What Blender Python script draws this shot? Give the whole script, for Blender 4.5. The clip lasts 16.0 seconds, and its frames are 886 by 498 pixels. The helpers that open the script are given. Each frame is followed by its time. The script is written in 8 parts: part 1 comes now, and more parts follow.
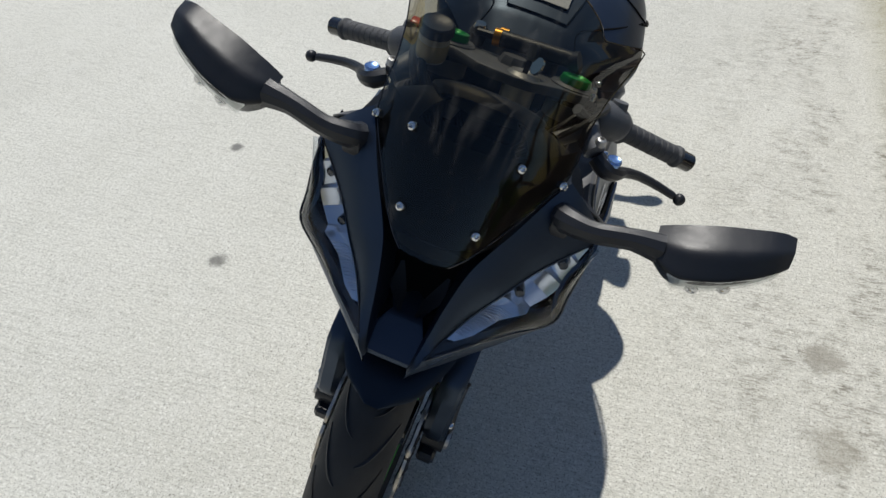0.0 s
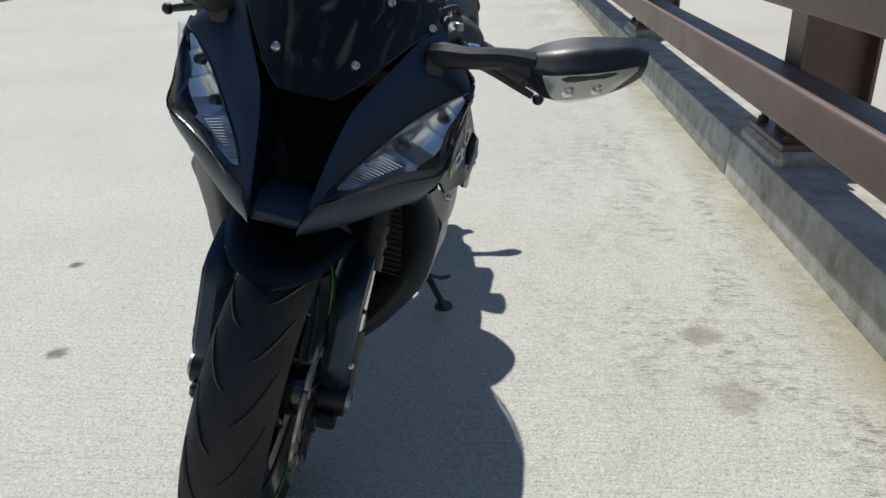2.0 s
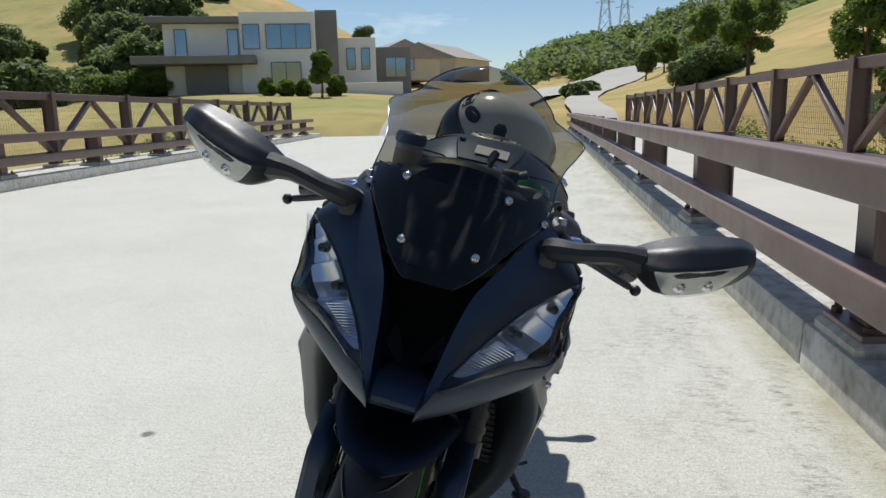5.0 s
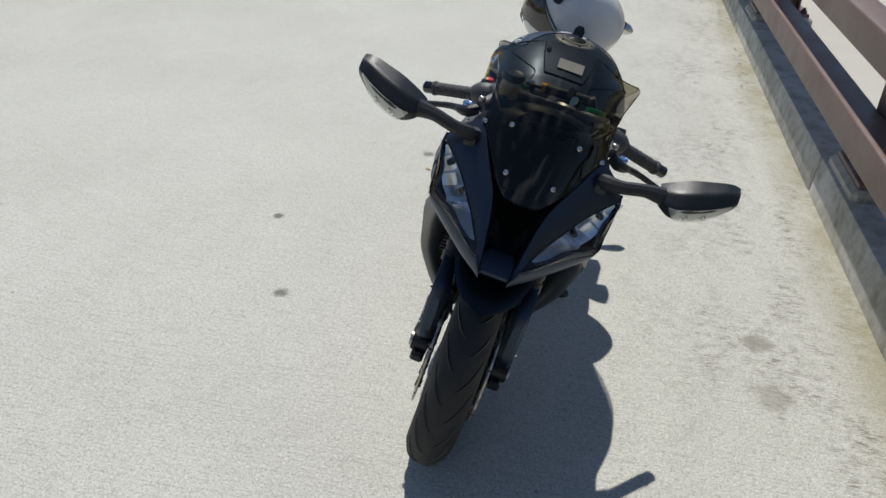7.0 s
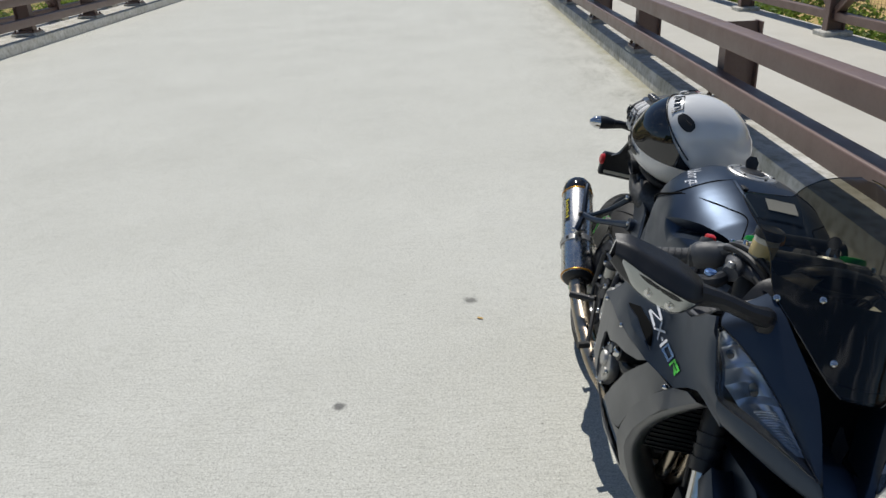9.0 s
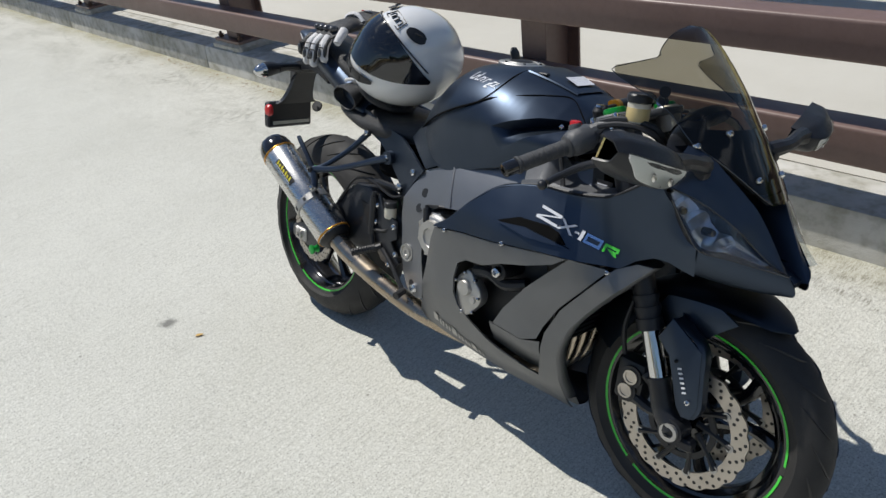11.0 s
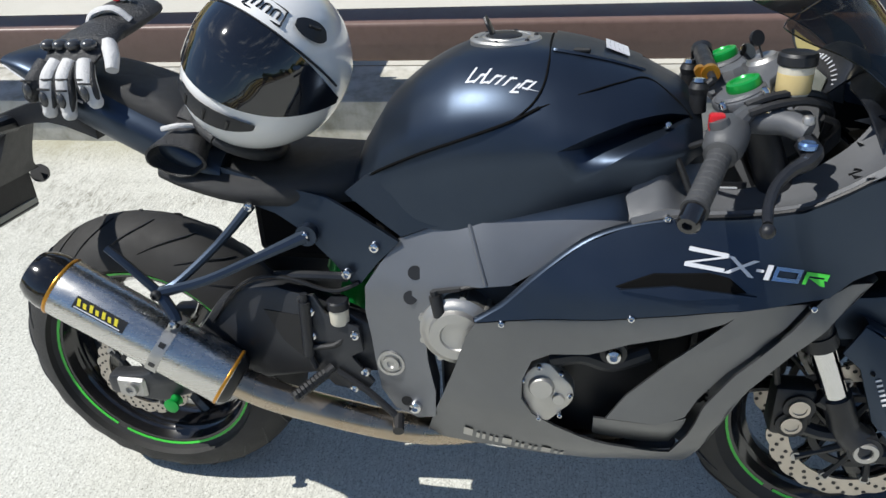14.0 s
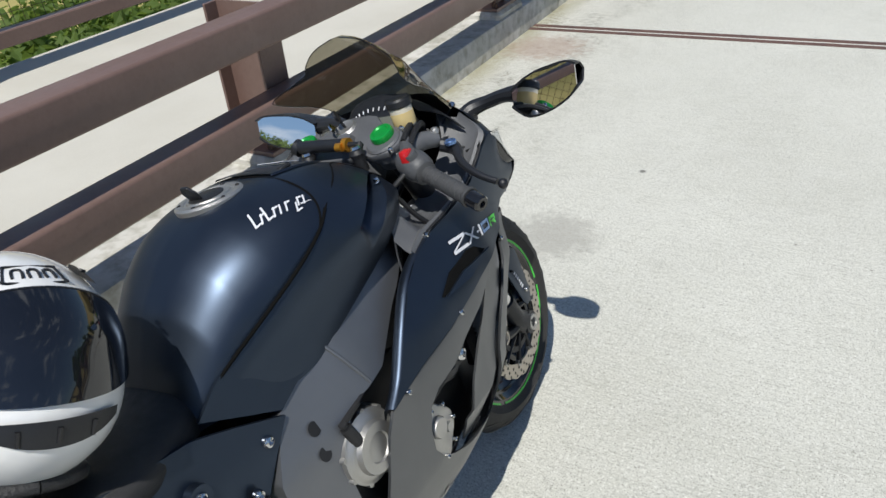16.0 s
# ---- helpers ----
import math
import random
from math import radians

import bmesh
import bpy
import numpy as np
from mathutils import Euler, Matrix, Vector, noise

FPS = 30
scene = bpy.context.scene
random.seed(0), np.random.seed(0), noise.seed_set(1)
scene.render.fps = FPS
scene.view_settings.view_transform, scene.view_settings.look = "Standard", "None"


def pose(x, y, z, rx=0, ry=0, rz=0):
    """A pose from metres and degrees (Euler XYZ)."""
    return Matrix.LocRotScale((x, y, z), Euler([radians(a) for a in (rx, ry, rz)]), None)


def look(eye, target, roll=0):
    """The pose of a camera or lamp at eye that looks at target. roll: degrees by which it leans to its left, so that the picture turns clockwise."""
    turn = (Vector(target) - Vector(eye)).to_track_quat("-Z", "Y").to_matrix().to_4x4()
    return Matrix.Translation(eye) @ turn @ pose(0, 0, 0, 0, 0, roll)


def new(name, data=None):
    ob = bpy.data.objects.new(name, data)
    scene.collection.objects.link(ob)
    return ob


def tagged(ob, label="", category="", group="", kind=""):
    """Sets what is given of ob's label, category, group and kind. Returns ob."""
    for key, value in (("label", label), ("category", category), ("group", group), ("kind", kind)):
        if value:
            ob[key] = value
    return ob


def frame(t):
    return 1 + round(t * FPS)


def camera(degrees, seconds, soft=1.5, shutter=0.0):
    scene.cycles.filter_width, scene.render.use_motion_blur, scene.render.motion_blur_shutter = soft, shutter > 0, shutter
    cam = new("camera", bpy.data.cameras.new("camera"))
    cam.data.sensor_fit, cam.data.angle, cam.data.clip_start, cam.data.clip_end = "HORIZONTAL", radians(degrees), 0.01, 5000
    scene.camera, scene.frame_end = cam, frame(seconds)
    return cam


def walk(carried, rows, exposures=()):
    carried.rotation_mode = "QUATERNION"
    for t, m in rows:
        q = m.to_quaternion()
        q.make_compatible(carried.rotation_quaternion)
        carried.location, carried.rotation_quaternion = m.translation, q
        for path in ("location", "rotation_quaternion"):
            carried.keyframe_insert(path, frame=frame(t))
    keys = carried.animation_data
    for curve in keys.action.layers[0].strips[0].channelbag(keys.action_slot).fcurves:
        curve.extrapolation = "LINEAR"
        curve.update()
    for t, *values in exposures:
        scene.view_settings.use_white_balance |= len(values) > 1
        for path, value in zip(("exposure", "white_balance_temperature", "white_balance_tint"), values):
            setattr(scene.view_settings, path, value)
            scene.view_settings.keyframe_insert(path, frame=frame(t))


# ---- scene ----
cam = camera(62.5, 16.0)

PATH = [
    (0, (2.158, 0.486, 1.486), (0.786, -0.026, 0.123), -2.6),
    (0.5, (2.32, 0.42, 1.502), (0.866, 0.121, 0.161), -3.6),
    (1, (2.384, 0.411, 1.466), (0.818, 0.251, 0.232), -1.9),
    (1.5, (2.384, 0.467, 1.256), (0.676, 0.318, 0.226), -1.8),
    (2, (2.446, 0.478, 1.003), (0.632, 0.301, 0.18), -2.2),
    (2.5, (2.431, 0.458, 0.962), (0.587, 0.263, 0.214), -1.9),
    (3, (2.451, 0.427, 0.935), (0.595, 0.222, 0.217), -1.3),
    (3.5, (2.419, 0.41, 0.932), (0.545, 0.191, 0.269), -1.0),
    (4, (2.425, 0.385, 0.97), (0.488, 0.13, 0.545), -1.1),
    (4.2, (2.44, 0.378, 0.988), (0.49, 0.074, 0.661), -1.3),
    (6.3, (2.585, 0.421, 1.383), (0.827, 0.115, 0.479), 4.1),
    (6.5, (2.693, 0.451, 1.499), (1.041, 0.076, 0.436), 4.3),
    (7, (2.916, 0.35, 1.553), (1.253, -0.018, 0.505), 1.3),
    (7.5, (2.982, 0.181, 1.574), (1.309, -0.342, 0.612), -1.4),
    (8, (2.808, -0.039, 1.602), (1.092, -0.596, 0.737), -4.5),
    (8.2, (2.745, -0.117, 1.586), (0.981, -0.547, 0.747), -4.0),
    (10.3, (2.224, -0.909, 1.542), (0.492, -0.408, 0.677), -6.6),
    (10.5, (2.176, -0.982, 1.541), (0.548, -0.25, 0.638), -7.2),
    (11, (2.025, -1.129, 1.542), (0.702, -0.031, 0.521), -7.3),
    (11.5, (1.821, -1.084, 1.535), (0.687, 0.149, 0.443), -5.6),
    (12, (1.678, -1.012, 1.524), (0.811, 0.349, 0.343), -4.5),
    (12.5, (1.476, -1.126, 1.532), (0.808, 0.327, 0.332), -4.9),
    (13, (1.284, -1.202, 1.532), (0.635, 0.252, 0.322), -5.6),
    (13.5, (1.062, -1.085, 1.508), (0.431, 0.338, 0.252), -6.8),
    (14, (0.906, -0.892, 1.517), (0.542, 0.569, 0.201), -6.7),
    (14.5, (0.742, -0.791, 1.521), (0.974, 0.676, 0.181), -4.9),
    (15, (0.468, -0.768, 1.541), (1.491, 0.539, 0.425), -3.8),
    (15.5, (0.233, -0.793, 1.523), (1.53, 0.356, 0.525), -4.5),
    (16, (0.02, -0.648, 1.518), (1.473, 0.224, 0.455), -5.2),
]
walk(cam, [(t, look(eye, target, roll)) for t, eye, target, roll in PATH],
     [(0.0, -0.12, 6450, 10), (2.0, -0.15, 6400, 10), (4.0, 0.02, 6350, 9), (6.5, -0.18, 6450, 10), (8.0, -0.32, 6450, 10), (10.5, -0.12, 6450, 10), (12.5, 0.0, 6350, 9), (14.4, 0.25, 6350, 9), (16.0, 0.0, 6400, 9)])

# ---- light ----
SUN_FROM = Vector((-0.57, -0.115, 1.0)).normalized()
world = bpy.data.worlds.new("world")
scene.world = world
world.use_nodes = True
wn, wl = world.node_tree.nodes, world.node_tree.links
wn.clear()
sky = wn.new("ShaderNodeTexSky")
sky.sky_type, sky.sun_disc = "NISHITA", False
sky.sun_elevation = math.asin(SUN_FROM.z)
sky.sun_rotation = math.atan2(SUN_FROM.x, SUN_FROM.y)
sky.air_density, sky.dust_density, sky.ozone_density = 1.0, 0.1, 3.5
tc = wn.new("ShaderNodeTexCoord")
mp = wn.new("ShaderNodeMapping")
mp.inputs["Scale"].default_value = (1.0, 1.0, 4.5)
cn = wn.new("ShaderNodeTexNoise")
cn.inputs["Scale"].default_value, cn.inputs["Detail"].default_value, cn.inputs["Roughness"].default_value = 3.2, 8, 0.6
cr = wn.new("ShaderNodeValToRGB")
cr.color_ramp.elements[0].position, cr.color_ramp.elements[1].position = 0.56, 0.70
cr.color_ramp.elements[1].color = (0.8, 0.8, 0.8, 1)
cm = wn.new("ShaderNodeMixRGB")
cm.inputs[2].default_value = (9.5, 10.0, 10.8, 1)
bg = wn.new("ShaderNodeBackground")
bg.inputs["Strength"].default_value = 0.088
wo = wn.new("ShaderNodeOutputWorld")
wl.new(tc.outputs["Generated"], mp.inputs[0])
wl.new(mp.outputs[0], cn.inputs["Vector"])
wl.new(cn.outputs[0], cr.inputs[0])
wl.new(cr.outputs[0], cm.inputs[0])
wl.new(sky.outputs[0], cm.inputs[1])
wl.new(cm.outputs[0], bg.inputs[0])
wl.new(bg.outputs[0], wo.inputs[0])
sun_data = bpy.data.lights.new("sun", "SUN")
sun_data.energy, sun_data.angle, sun_data.color = 4.65, radians(0.55), (1.0, 0.965, 0.90)
sun = new("sun", sun_data)
sun.matrix_world = look(SUN_FROM * 60, (0, 0, 0))


# ---- materials ----
def mat(name, base, rough=0.5, metal=0.0, second=None, scale=20.0, amount=0.5, bump=0.0, bump_scale=200.0,
        coat=0.0, rvar=0.0, stretch=(1, 1, 1), spec=0.5, fine=None, fine_scale=300.0, fine_amount=0.3, coord="Object"):
    """A surface with colour variation at two scales, varied roughness and fine relief."""
    m = bpy.data.materials.new(name)
    m.use_nodes = True
    n, l = m.node_tree.nodes, m.node_tree.links
    b = n["Principled BSDF"]
    b.inputs["Base Color"].default_value = (*base, 1)
    b.inputs["Roughness"].default_value, b.inputs["Metallic"].default_value = rough, metal
    b.inputs["Coat Weight"].default_value, b.inputs["Specular IOR Level"].default_value = coat, spec
    b.inputs["Coat Roughness"].default_value = 0.06
    co = n.new("ShaderNodeTexCoord")
    ma = n.new("ShaderNodeMapping")
    ma.inputs["Scale"].default_value = stretch
    l.new(co.outputs[coord], ma.inputs[0])

    def tex(s, detail=5, rgh=0.6):
        t = n.new("ShaderNodeTexNoise")
        t.inputs["Scale"].default_value, t.inputs["Detail"].default_value, t.inputs["Roughness"].default_value = s, detail, rgh
        l.new(ma.outputs[0], t.inputs["Vector"])
        return t.outputs[0]

    def ramp(v, lo, hi, a, c):
        r = n.new("ShaderNodeMapRange")
        for i, x in enumerate((lo, hi, a, c)):
            r.inputs[i + 1].default_value = x
        l.new(v, r.inputs[0])
        return r.outputs[0]

    colour = None
    if second:
        mx = n.new("ShaderNodeMixRGB")
        mx.inputs[1].default_value, mx.inputs[2].default_value = (*base, 1), (*second, 1)
        l.new(ramp(tex(scale), 0.35, 0.7, 0, amount), mx.inputs[0])
        colour = mx.outputs[0]
        if fine:
            m2 = n.new("ShaderNodeMixRGB")
            m2.inputs[2].default_value = (*fine, 1)
            l.new(ramp(tex(fine_scale, 3), 0.45, 0.75, 0, fine_amount), m2.inputs[0])
            l.new(colour, m2.inputs[1])
            colour = m2.outputs[0]
        l.new(colour, b.inputs["Base Color"])
    if rvar:
        l.new(ramp(tex(scale * 1.7), 0.3, 0.7, max(0.02, rough - rvar), min(1, rough + rvar)), b.inputs["Roughness"])
    if bump:
        bp = n.new("ShaderNodeBump")
        bp.inputs["Strength"].default_value, bp.inputs["Distance"].default_value = bump, 0.004
        l.new(tex(bump_scale, 4), bp.inputs["Height"])
        l.new(bp.outputs[0], b.inputs["Normal"])
    return m


def nodes_of(m):
    return m.node_tree.nodes, m.node_tree.links, m.node_tree.nodes["Principled BSDF"]


# x, y, size, colour, strength
STAINS = [(0.36, -0.95, 0.026, (0.09, 0.088, 0.085), 0.8), (0.895, -0.71, 0.032, (0.10, 0.098, 0.09), 0.75), (-0.44, -0.475, 0.034, (0.10, 0.098, 0.09), 0.75),
          (2.35, 0.21, 0.19, (0.30, 0.29, 0.26), 0.6), (0.78, 0.97, 0.055, (0.20, 0.185, 0.15), 0.6), (1.05, 0.98, 0.07, (0.24, 0.225, 0.18), 0.5),
          (2.9, 1.25, 0.35, (0.34, 0.27, 0.15), 0.55), (4.6, 1.1, 0.30, (0.30, 0.20, 0.15), 0.5), (3.0, 0.03, 0.018, (0.10, 0.098, 0.09), 0.8)]


def concrete_deck():
    """Broomed concrete: fine brushed lines across, pits, blotches, darker dirt along the kerb."""
    m = mat("deck_concrete", (0.58, 0.575, 0.515), 0.9, second=(0.47, 0.465, 0.41), scale=0.9, amount=0.75, spec=0.25)
    n, l, b = nodes_of(m)
    co = n.new("ShaderNodeTexCoord")

    def noise_at(s, sc=(1, 1, 1), detail=6):
        ma = n.new("ShaderNodeMapping")
        ma.inputs["Scale"].default_value = sc
        l.new(co.outputs["Object"], ma.inputs[0])
        t = n.new("ShaderNodeTexNoise")
        t.inputs["Scale"].default_value, t.inputs["Detail"].default_value = s, detail
        t.inputs["Roughness"].default_value = 0.65
        l.new(ma.outputs[0], t.inputs["Vector"])
        return t.outputs[0]

    def mr(v, lo, hi, a, c):
        r = n.new("ShaderNodeMapRange")
        for i, x in enumerate((lo, hi, a, c)):
            r.inputs[i + 1].default_value = x
        l.new(v, r.inputs[0])
        return r.outputs[0]

    def over(colour, fac, tint):
        mx = n.new("ShaderNodeMixRGB")
        mx.inputs[2].default_value = (*tint, 1)
        l.new(fac, mx.inputs[0])
        l.new(colour, mx.inputs[1])
        return mx.outputs[0]

    def times(a, c):
        t = n.new("ShaderNodeMath")
        t.operation = "MULTIPLY"
        l.new(a, t.inputs[0])
        l.new(c, t.inputs[1])
        return t.outputs[0]

    colour = b.inputs["Base Color"].links[0].from_socket
    colour = over(colour, mr(noise_at(7), 0.42, 0.72, 0, 0.55), (0.58, 0.575, 0.525))
    brush = noise_at(42, (3.2, 0.16, 1), 4)
    colour = over(colour, mr(brush, 0.5, 0.66, 0, 0.46), (0.34, 0.335, 0.295))
    crumb = noise_at(75, (1.5, 0.8, 1), 5)
    colour = over(colour, mr(crumb, 0.52, 0.63, 0, 0.50), (0.29, 0.285, 0.25))
    colour = over(colour, mr(noise_at(110, (1.3, 0.9, 1), 4), 0.52, 0.64, 0, 0.6), (0.74, 0.735, 0.68))
    grain = noise_at(230, (1, 1, 1), 3)
    colour = over(colour, mr(grain, 0.55, 0.64, 0, 0.85), (0.18, 0.175, 0.155))
    # dirt that gathers in a strip near the kerb
    sep = n.new("ShaderNodeSeparateXYZ")
    l.new(co.outputs["Object"], sep.inputs[0])
    near = mr(sep.outputs[1], 0.25, 1.1, 0, 1)
    blot = times(mr(noise_at(18, (1.6, 0.8, 1), 12), 0.42, 0.60, 0, 1.0), mr(noise_at(2.6, (0.7, 1.5, 1), 6), 0.43, 0.60, 0.04, 1.0))
    colour = over(colour, times(times(near, blot), mr(noise_at(64, (2.6, 0.5, 1), 5), 0.44, 0.56, 0.05, 1.0)), (0.16, 0.15, 0.12))
    edge = mr(sep.outputs[1], 1.17, 1.36, 0, 1)
    colour = over(colour, times(edge, mr(noise_at(3.5), 0.3, 0.6, 0.15, 0.8)), (0.27, 0.25, 0.15))
    # black specks
    vor = n.new("ShaderNodeTexVoronoi")
    vor.inputs["Scale"].default_value = 9.0
    l.new(co.outputs["Object"], vor.inputs["Vector"])
    speck = mr(vor.outputs["Distance"], 0.03, 0.055, 0.75, 0)
    colour = over(colour, times(speck, mr(noise_at(2.2), 0.46, 0.56, 0, 1)), (0.10, 0.095, 0.085))
    pit = n.new("ShaderNodeTexVoronoi")
    pit.inputs["Scale"].default_value = 38.0
    l.new(co.outputs["Object"], pit.inputs["Vector"])
    colour = over(colour, times(mr(pit.outputs["Distance"], 0.06, 0.13, 0.8, 0), mr(noise_at(14), 0.50, 0.60, 0, 1)), (0.13, 0.125, 0.11))
    # old drips and blotches where they lie on the deck
    warp = mr(noise_at(22), 0.3, 0.7, -0.35, 0.35)
    for sx, sy, size, tone, dark in STAINS:
        vm = n.new("ShaderNodeVectorMath")
        vm.operation = "DISTANCE"
        vm.inputs[1].default_value = (sx, sy, 0)
        l.new(co.outputs["Object"], vm.inputs[0])
        ad = n.new("ShaderNodeMath")
        ad.operation = "MULTIPLY_ADD"
        ad.inputs[1].default_value = size
        l.new(warp, ad.inputs[0])
        l.new(vm.outputs["Value"], ad.inputs[2])
        colour = over(colour, mr(ad.outputs[0], size * 0.55, size * 1.1, dark, 0), tone)
    l.new(colour, b.inputs["Base Color"])
    add = n.new("ShaderNodeMath")
    add.operation = "ADD"
    l.new(grain, add.inputs[0])
    l.new(brush, add.inputs[1])
    bp = n.new("ShaderNodeBump")
    bp.inputs["Strength"].default_value, bp.inputs["Distance"].default_value = 0.32, 0.003
    l.new(add.outputs[0], bp.inputs["Height"])
    l.new(bp.outputs[0], b.inputs["Normal"])
    return m


M = {}
M["deck"] = concrete_deck()
M["kerb"] = mat("kerb_concrete", (0.60, 0.585, 0.54), 0.9, second=(0.40, 0.385, 0.325), scale=3.5, amount=0.95, bump=0.6, bump_scale=120,
                fine=(0.17, 0.155, 0.10), fine_scale=14, fine_amount=0.5, spec=0.25)
M["walk"] = mat("walkway_concrete", (0.55, 0.53, 0.47), 0.9, second=(0.47, 0.45, 0.39), scale=1.4, amount=0.7, bump=0.5, bump_scale=160,
                fine=(0.36, 0.34, 0.30), fine_scale=240, fine_amount=0.4, spec=0.25)
M["steel"] = mat("brown_steel_paint", (0.155, 0.098, 0.082), 0.42, second=(0.19, 0.125, 0.105), scale=3, amount=0.6, bump=0.12, bump_scale=90,
                 rvar=0.08, fine=(0.10, 0.06, 0.045), fine_scale=40, fine_amount=0.3)
M["rust"] = mat("rusty_bolt_steel", (0.10, 0.055, 0.035), 0.75, second=(0.05, 0.035, 0.03), scale=60, amount=0.7, bump=0.4, bump_scale=300)
M["grass"] = mat("dry_grass", (0.28, 0.28, 0.10), 0.95, second=(0.56, 0.37, 0.17), scale=0.03, amount=1.0, bump=0.8, bump_scale=2.0, spec=0.1,
                 fine=(0.10, 0.12, 0.035), fine_scale=0.25, fine_amount=0.45)
M["leaf"] = mat("tree_leaf", (0.10, 0.14, 0.06), 0.6, second=(0.16, 0.20, 0.085), scale=1.3, amount=0.9, spec=0.3)
M["leaf_light"] = mat("young_leaf", (0.09, 0.15, 0.035), 0.65, second=(0.15, 0.20, 0.05), scale=2, amount=0.9, spec=0.25)


def see_through(m, share, tint):
    """Leaves let part of the light through."""
    n, l, b = nodes_of(m)
    t = n.new("ShaderNodeBsdfTranslucent")
    t.inputs[0].default_value = (*tint, 1)
    mx = n.new("ShaderNodeMixShader")
    mx.inputs[0].default_value = share
    l.new(b.outputs[0], mx.inputs[1])
    l.new(t.outputs[0], mx.inputs[2])
    l.new(mx.outputs[0], n["Material Output"].inputs[0])


see_through(M["leaf"], 0.5, (0.20, 0.28, 0.08))
see_through(M["leaf_light"], 0.45, (0.24, 0.34, 0.06))
M["bark"] = mat("bark", (0.11, 0.085, 0.06), 0.9, second=(0.06, 0.045, 0.035), scale=6, amount=0.8, bump=0.7, bump_scale=40)
M["stucco"] = mat("white_stucco", (0.80, 0.80, 0.78), 0.9, second=(0.72, 0.71, 0.69), scale=0.4, amount=0.5, bump=0.3, bump_scale=40)
M["grey_panel"] = mat("grey_cladding", (0.22, 0.215, 0.21), 0.8, second=(0.17, 0.165, 0.16), scale=0.6, amount=0.5, bump=0.2, bump_scale=20)
M["tan"] = mat("tan_stucco", (0.62, 0.56, 0.44), 0.9, second=(0.54, 0.48, 0.37), scale=0.4, amount=0.5)
M["roof"] = mat("grey_brown_roof_tile", (0.34, 0.31, 0.28), 0.85, second=(0.25, 0.22, 0.19), scale=2, amount=0.7)
M["window"] = mat("window_glass", (0.20, 0.28, 0.36), 0.06, metal=0.85, second=(0.16, 0.22, 0.30), scale=0.5, amount=0.6)
M["pylon"] = mat("galvanised_steel", (0.33, 0.36, 0.40), 0.6, metal=0.3, second=(0.4, 0.43, 0.47), scale=0.5, amount=0.5)
M["road"] = mat("pale_road", (0.44, 0.42, 0.38), 0.9, second=(0.36, 0.345, 0.31), scale=0.2, amount=0.7, spec=0.2)
M["rock"] = mat("rock", (0.30, 0.27, 0.22), 0.9, second=(0.19, 0.17, 0.14), scale=0.8, amount=0.8, bump=0.6, bump_scale=6)


# ---- mesh tools ----
def link(name, bm, material, parent=None, label="", smooth=None):
    me = bpy.data.meshes.new(name)
    bm.normal_update()
    if smooth is not None:
        for f in bm.faces:
            f.smooth = True
    bm.to_mesh(me)
    bm.free()
    if smooth is not None:
        me.set_sharp_from_angle(angle=radians(smooth))
    me.materials.append(material)
    ob = new(name, me)
    if parent:
        ob.parent = parent
    if label:
        ob["label"] = label
    return ob


def part(name, bm, material, parent, label="", smooth=35):
    return link(name, bm, material, parent, label, smooth)


def thing(name, m, label, category, group="", kind=""):
    ob = new(name)
    ob.matrix_world = m
    ob.empty_display_size = 0.1
    return tagged(ob, label, category, group, kind)


def box(bm, a, b, bevel=0.0, seg=1):
    """An axis-aligned box between two corners, with bevelled edges."""
    r = bmesh.ops.create_cube(bm, size=1.0)
    lo, hi = [min(p, q) for p, q in zip(a, b)], [max(p, q) for p, q in zip(a, b)]
    for v in r["verts"]:
        v.co = Vector([l + (c + 0.5) * (h - l) for l, c, h in zip(lo, v.co, hi)])
    if bevel:
        es = {e for v in r["verts"] for e in v.link_edges}
        bmesh.ops.bevel(bm, geom=list(es), offset=bevel, segments=seg, affect="EDGES", profile=0.5)
    return bm


def frame_to(a, b):
    """A pose at a whose z axis points at b."""
    d = Vector(b) - Vector(a)
    q = d.to_track_quat("Z", "Y")
    return Matrix.Translation(a) @ q.to_matrix().to_4x4(), d.length


def rod(bm, a, b, r1, r2=None, n=12, caps=True):
    """A round bar or cone from a to b."""
    m, length = frame_to(a, b)
    bmesh.ops.create_cone(bm, cap_ends=caps, segments=n, radius1=r1, radius2=r1 if r2 is None else r2, depth=length,
                          matrix=m @ Matrix.Translation((0, 0, length / 2)))
    return bm


def bar(bm, a, b, w, h, up=(0, 0, 1), bevel=0.0):
    """A rectangular bar from a to b: w across, h along up."""
    a, b = Vector(a), Vector(b)
    d = (b - a).normalized()
    side = d.cross(Vector(up)).normalized()
    u = side.cross(d).normalized()
    vs = [bm.verts.new(p + side * sx * w / 2 + u * sy * h / 2) for p in (a, b) for sx, sy in ((-1, -1), (1, -1), (1, 1), (-1, 1))]
    fs = [(3, 2, 1, 0), (4, 5, 6, 7), (0, 1, 5, 4), (1, 2, 6, 5), (2, 3, 7, 6), (3, 0, 4, 7)]
    faces = [bm.faces.new([vs[i] for i in f]) for f in fs]
    if bevel:
        bmesh.ops.bevel(bm, geom=list({e for f in faces for e in f.edges}), offset=bevel, segments=2, affect="EDGES", profile=0.5)
    return bm


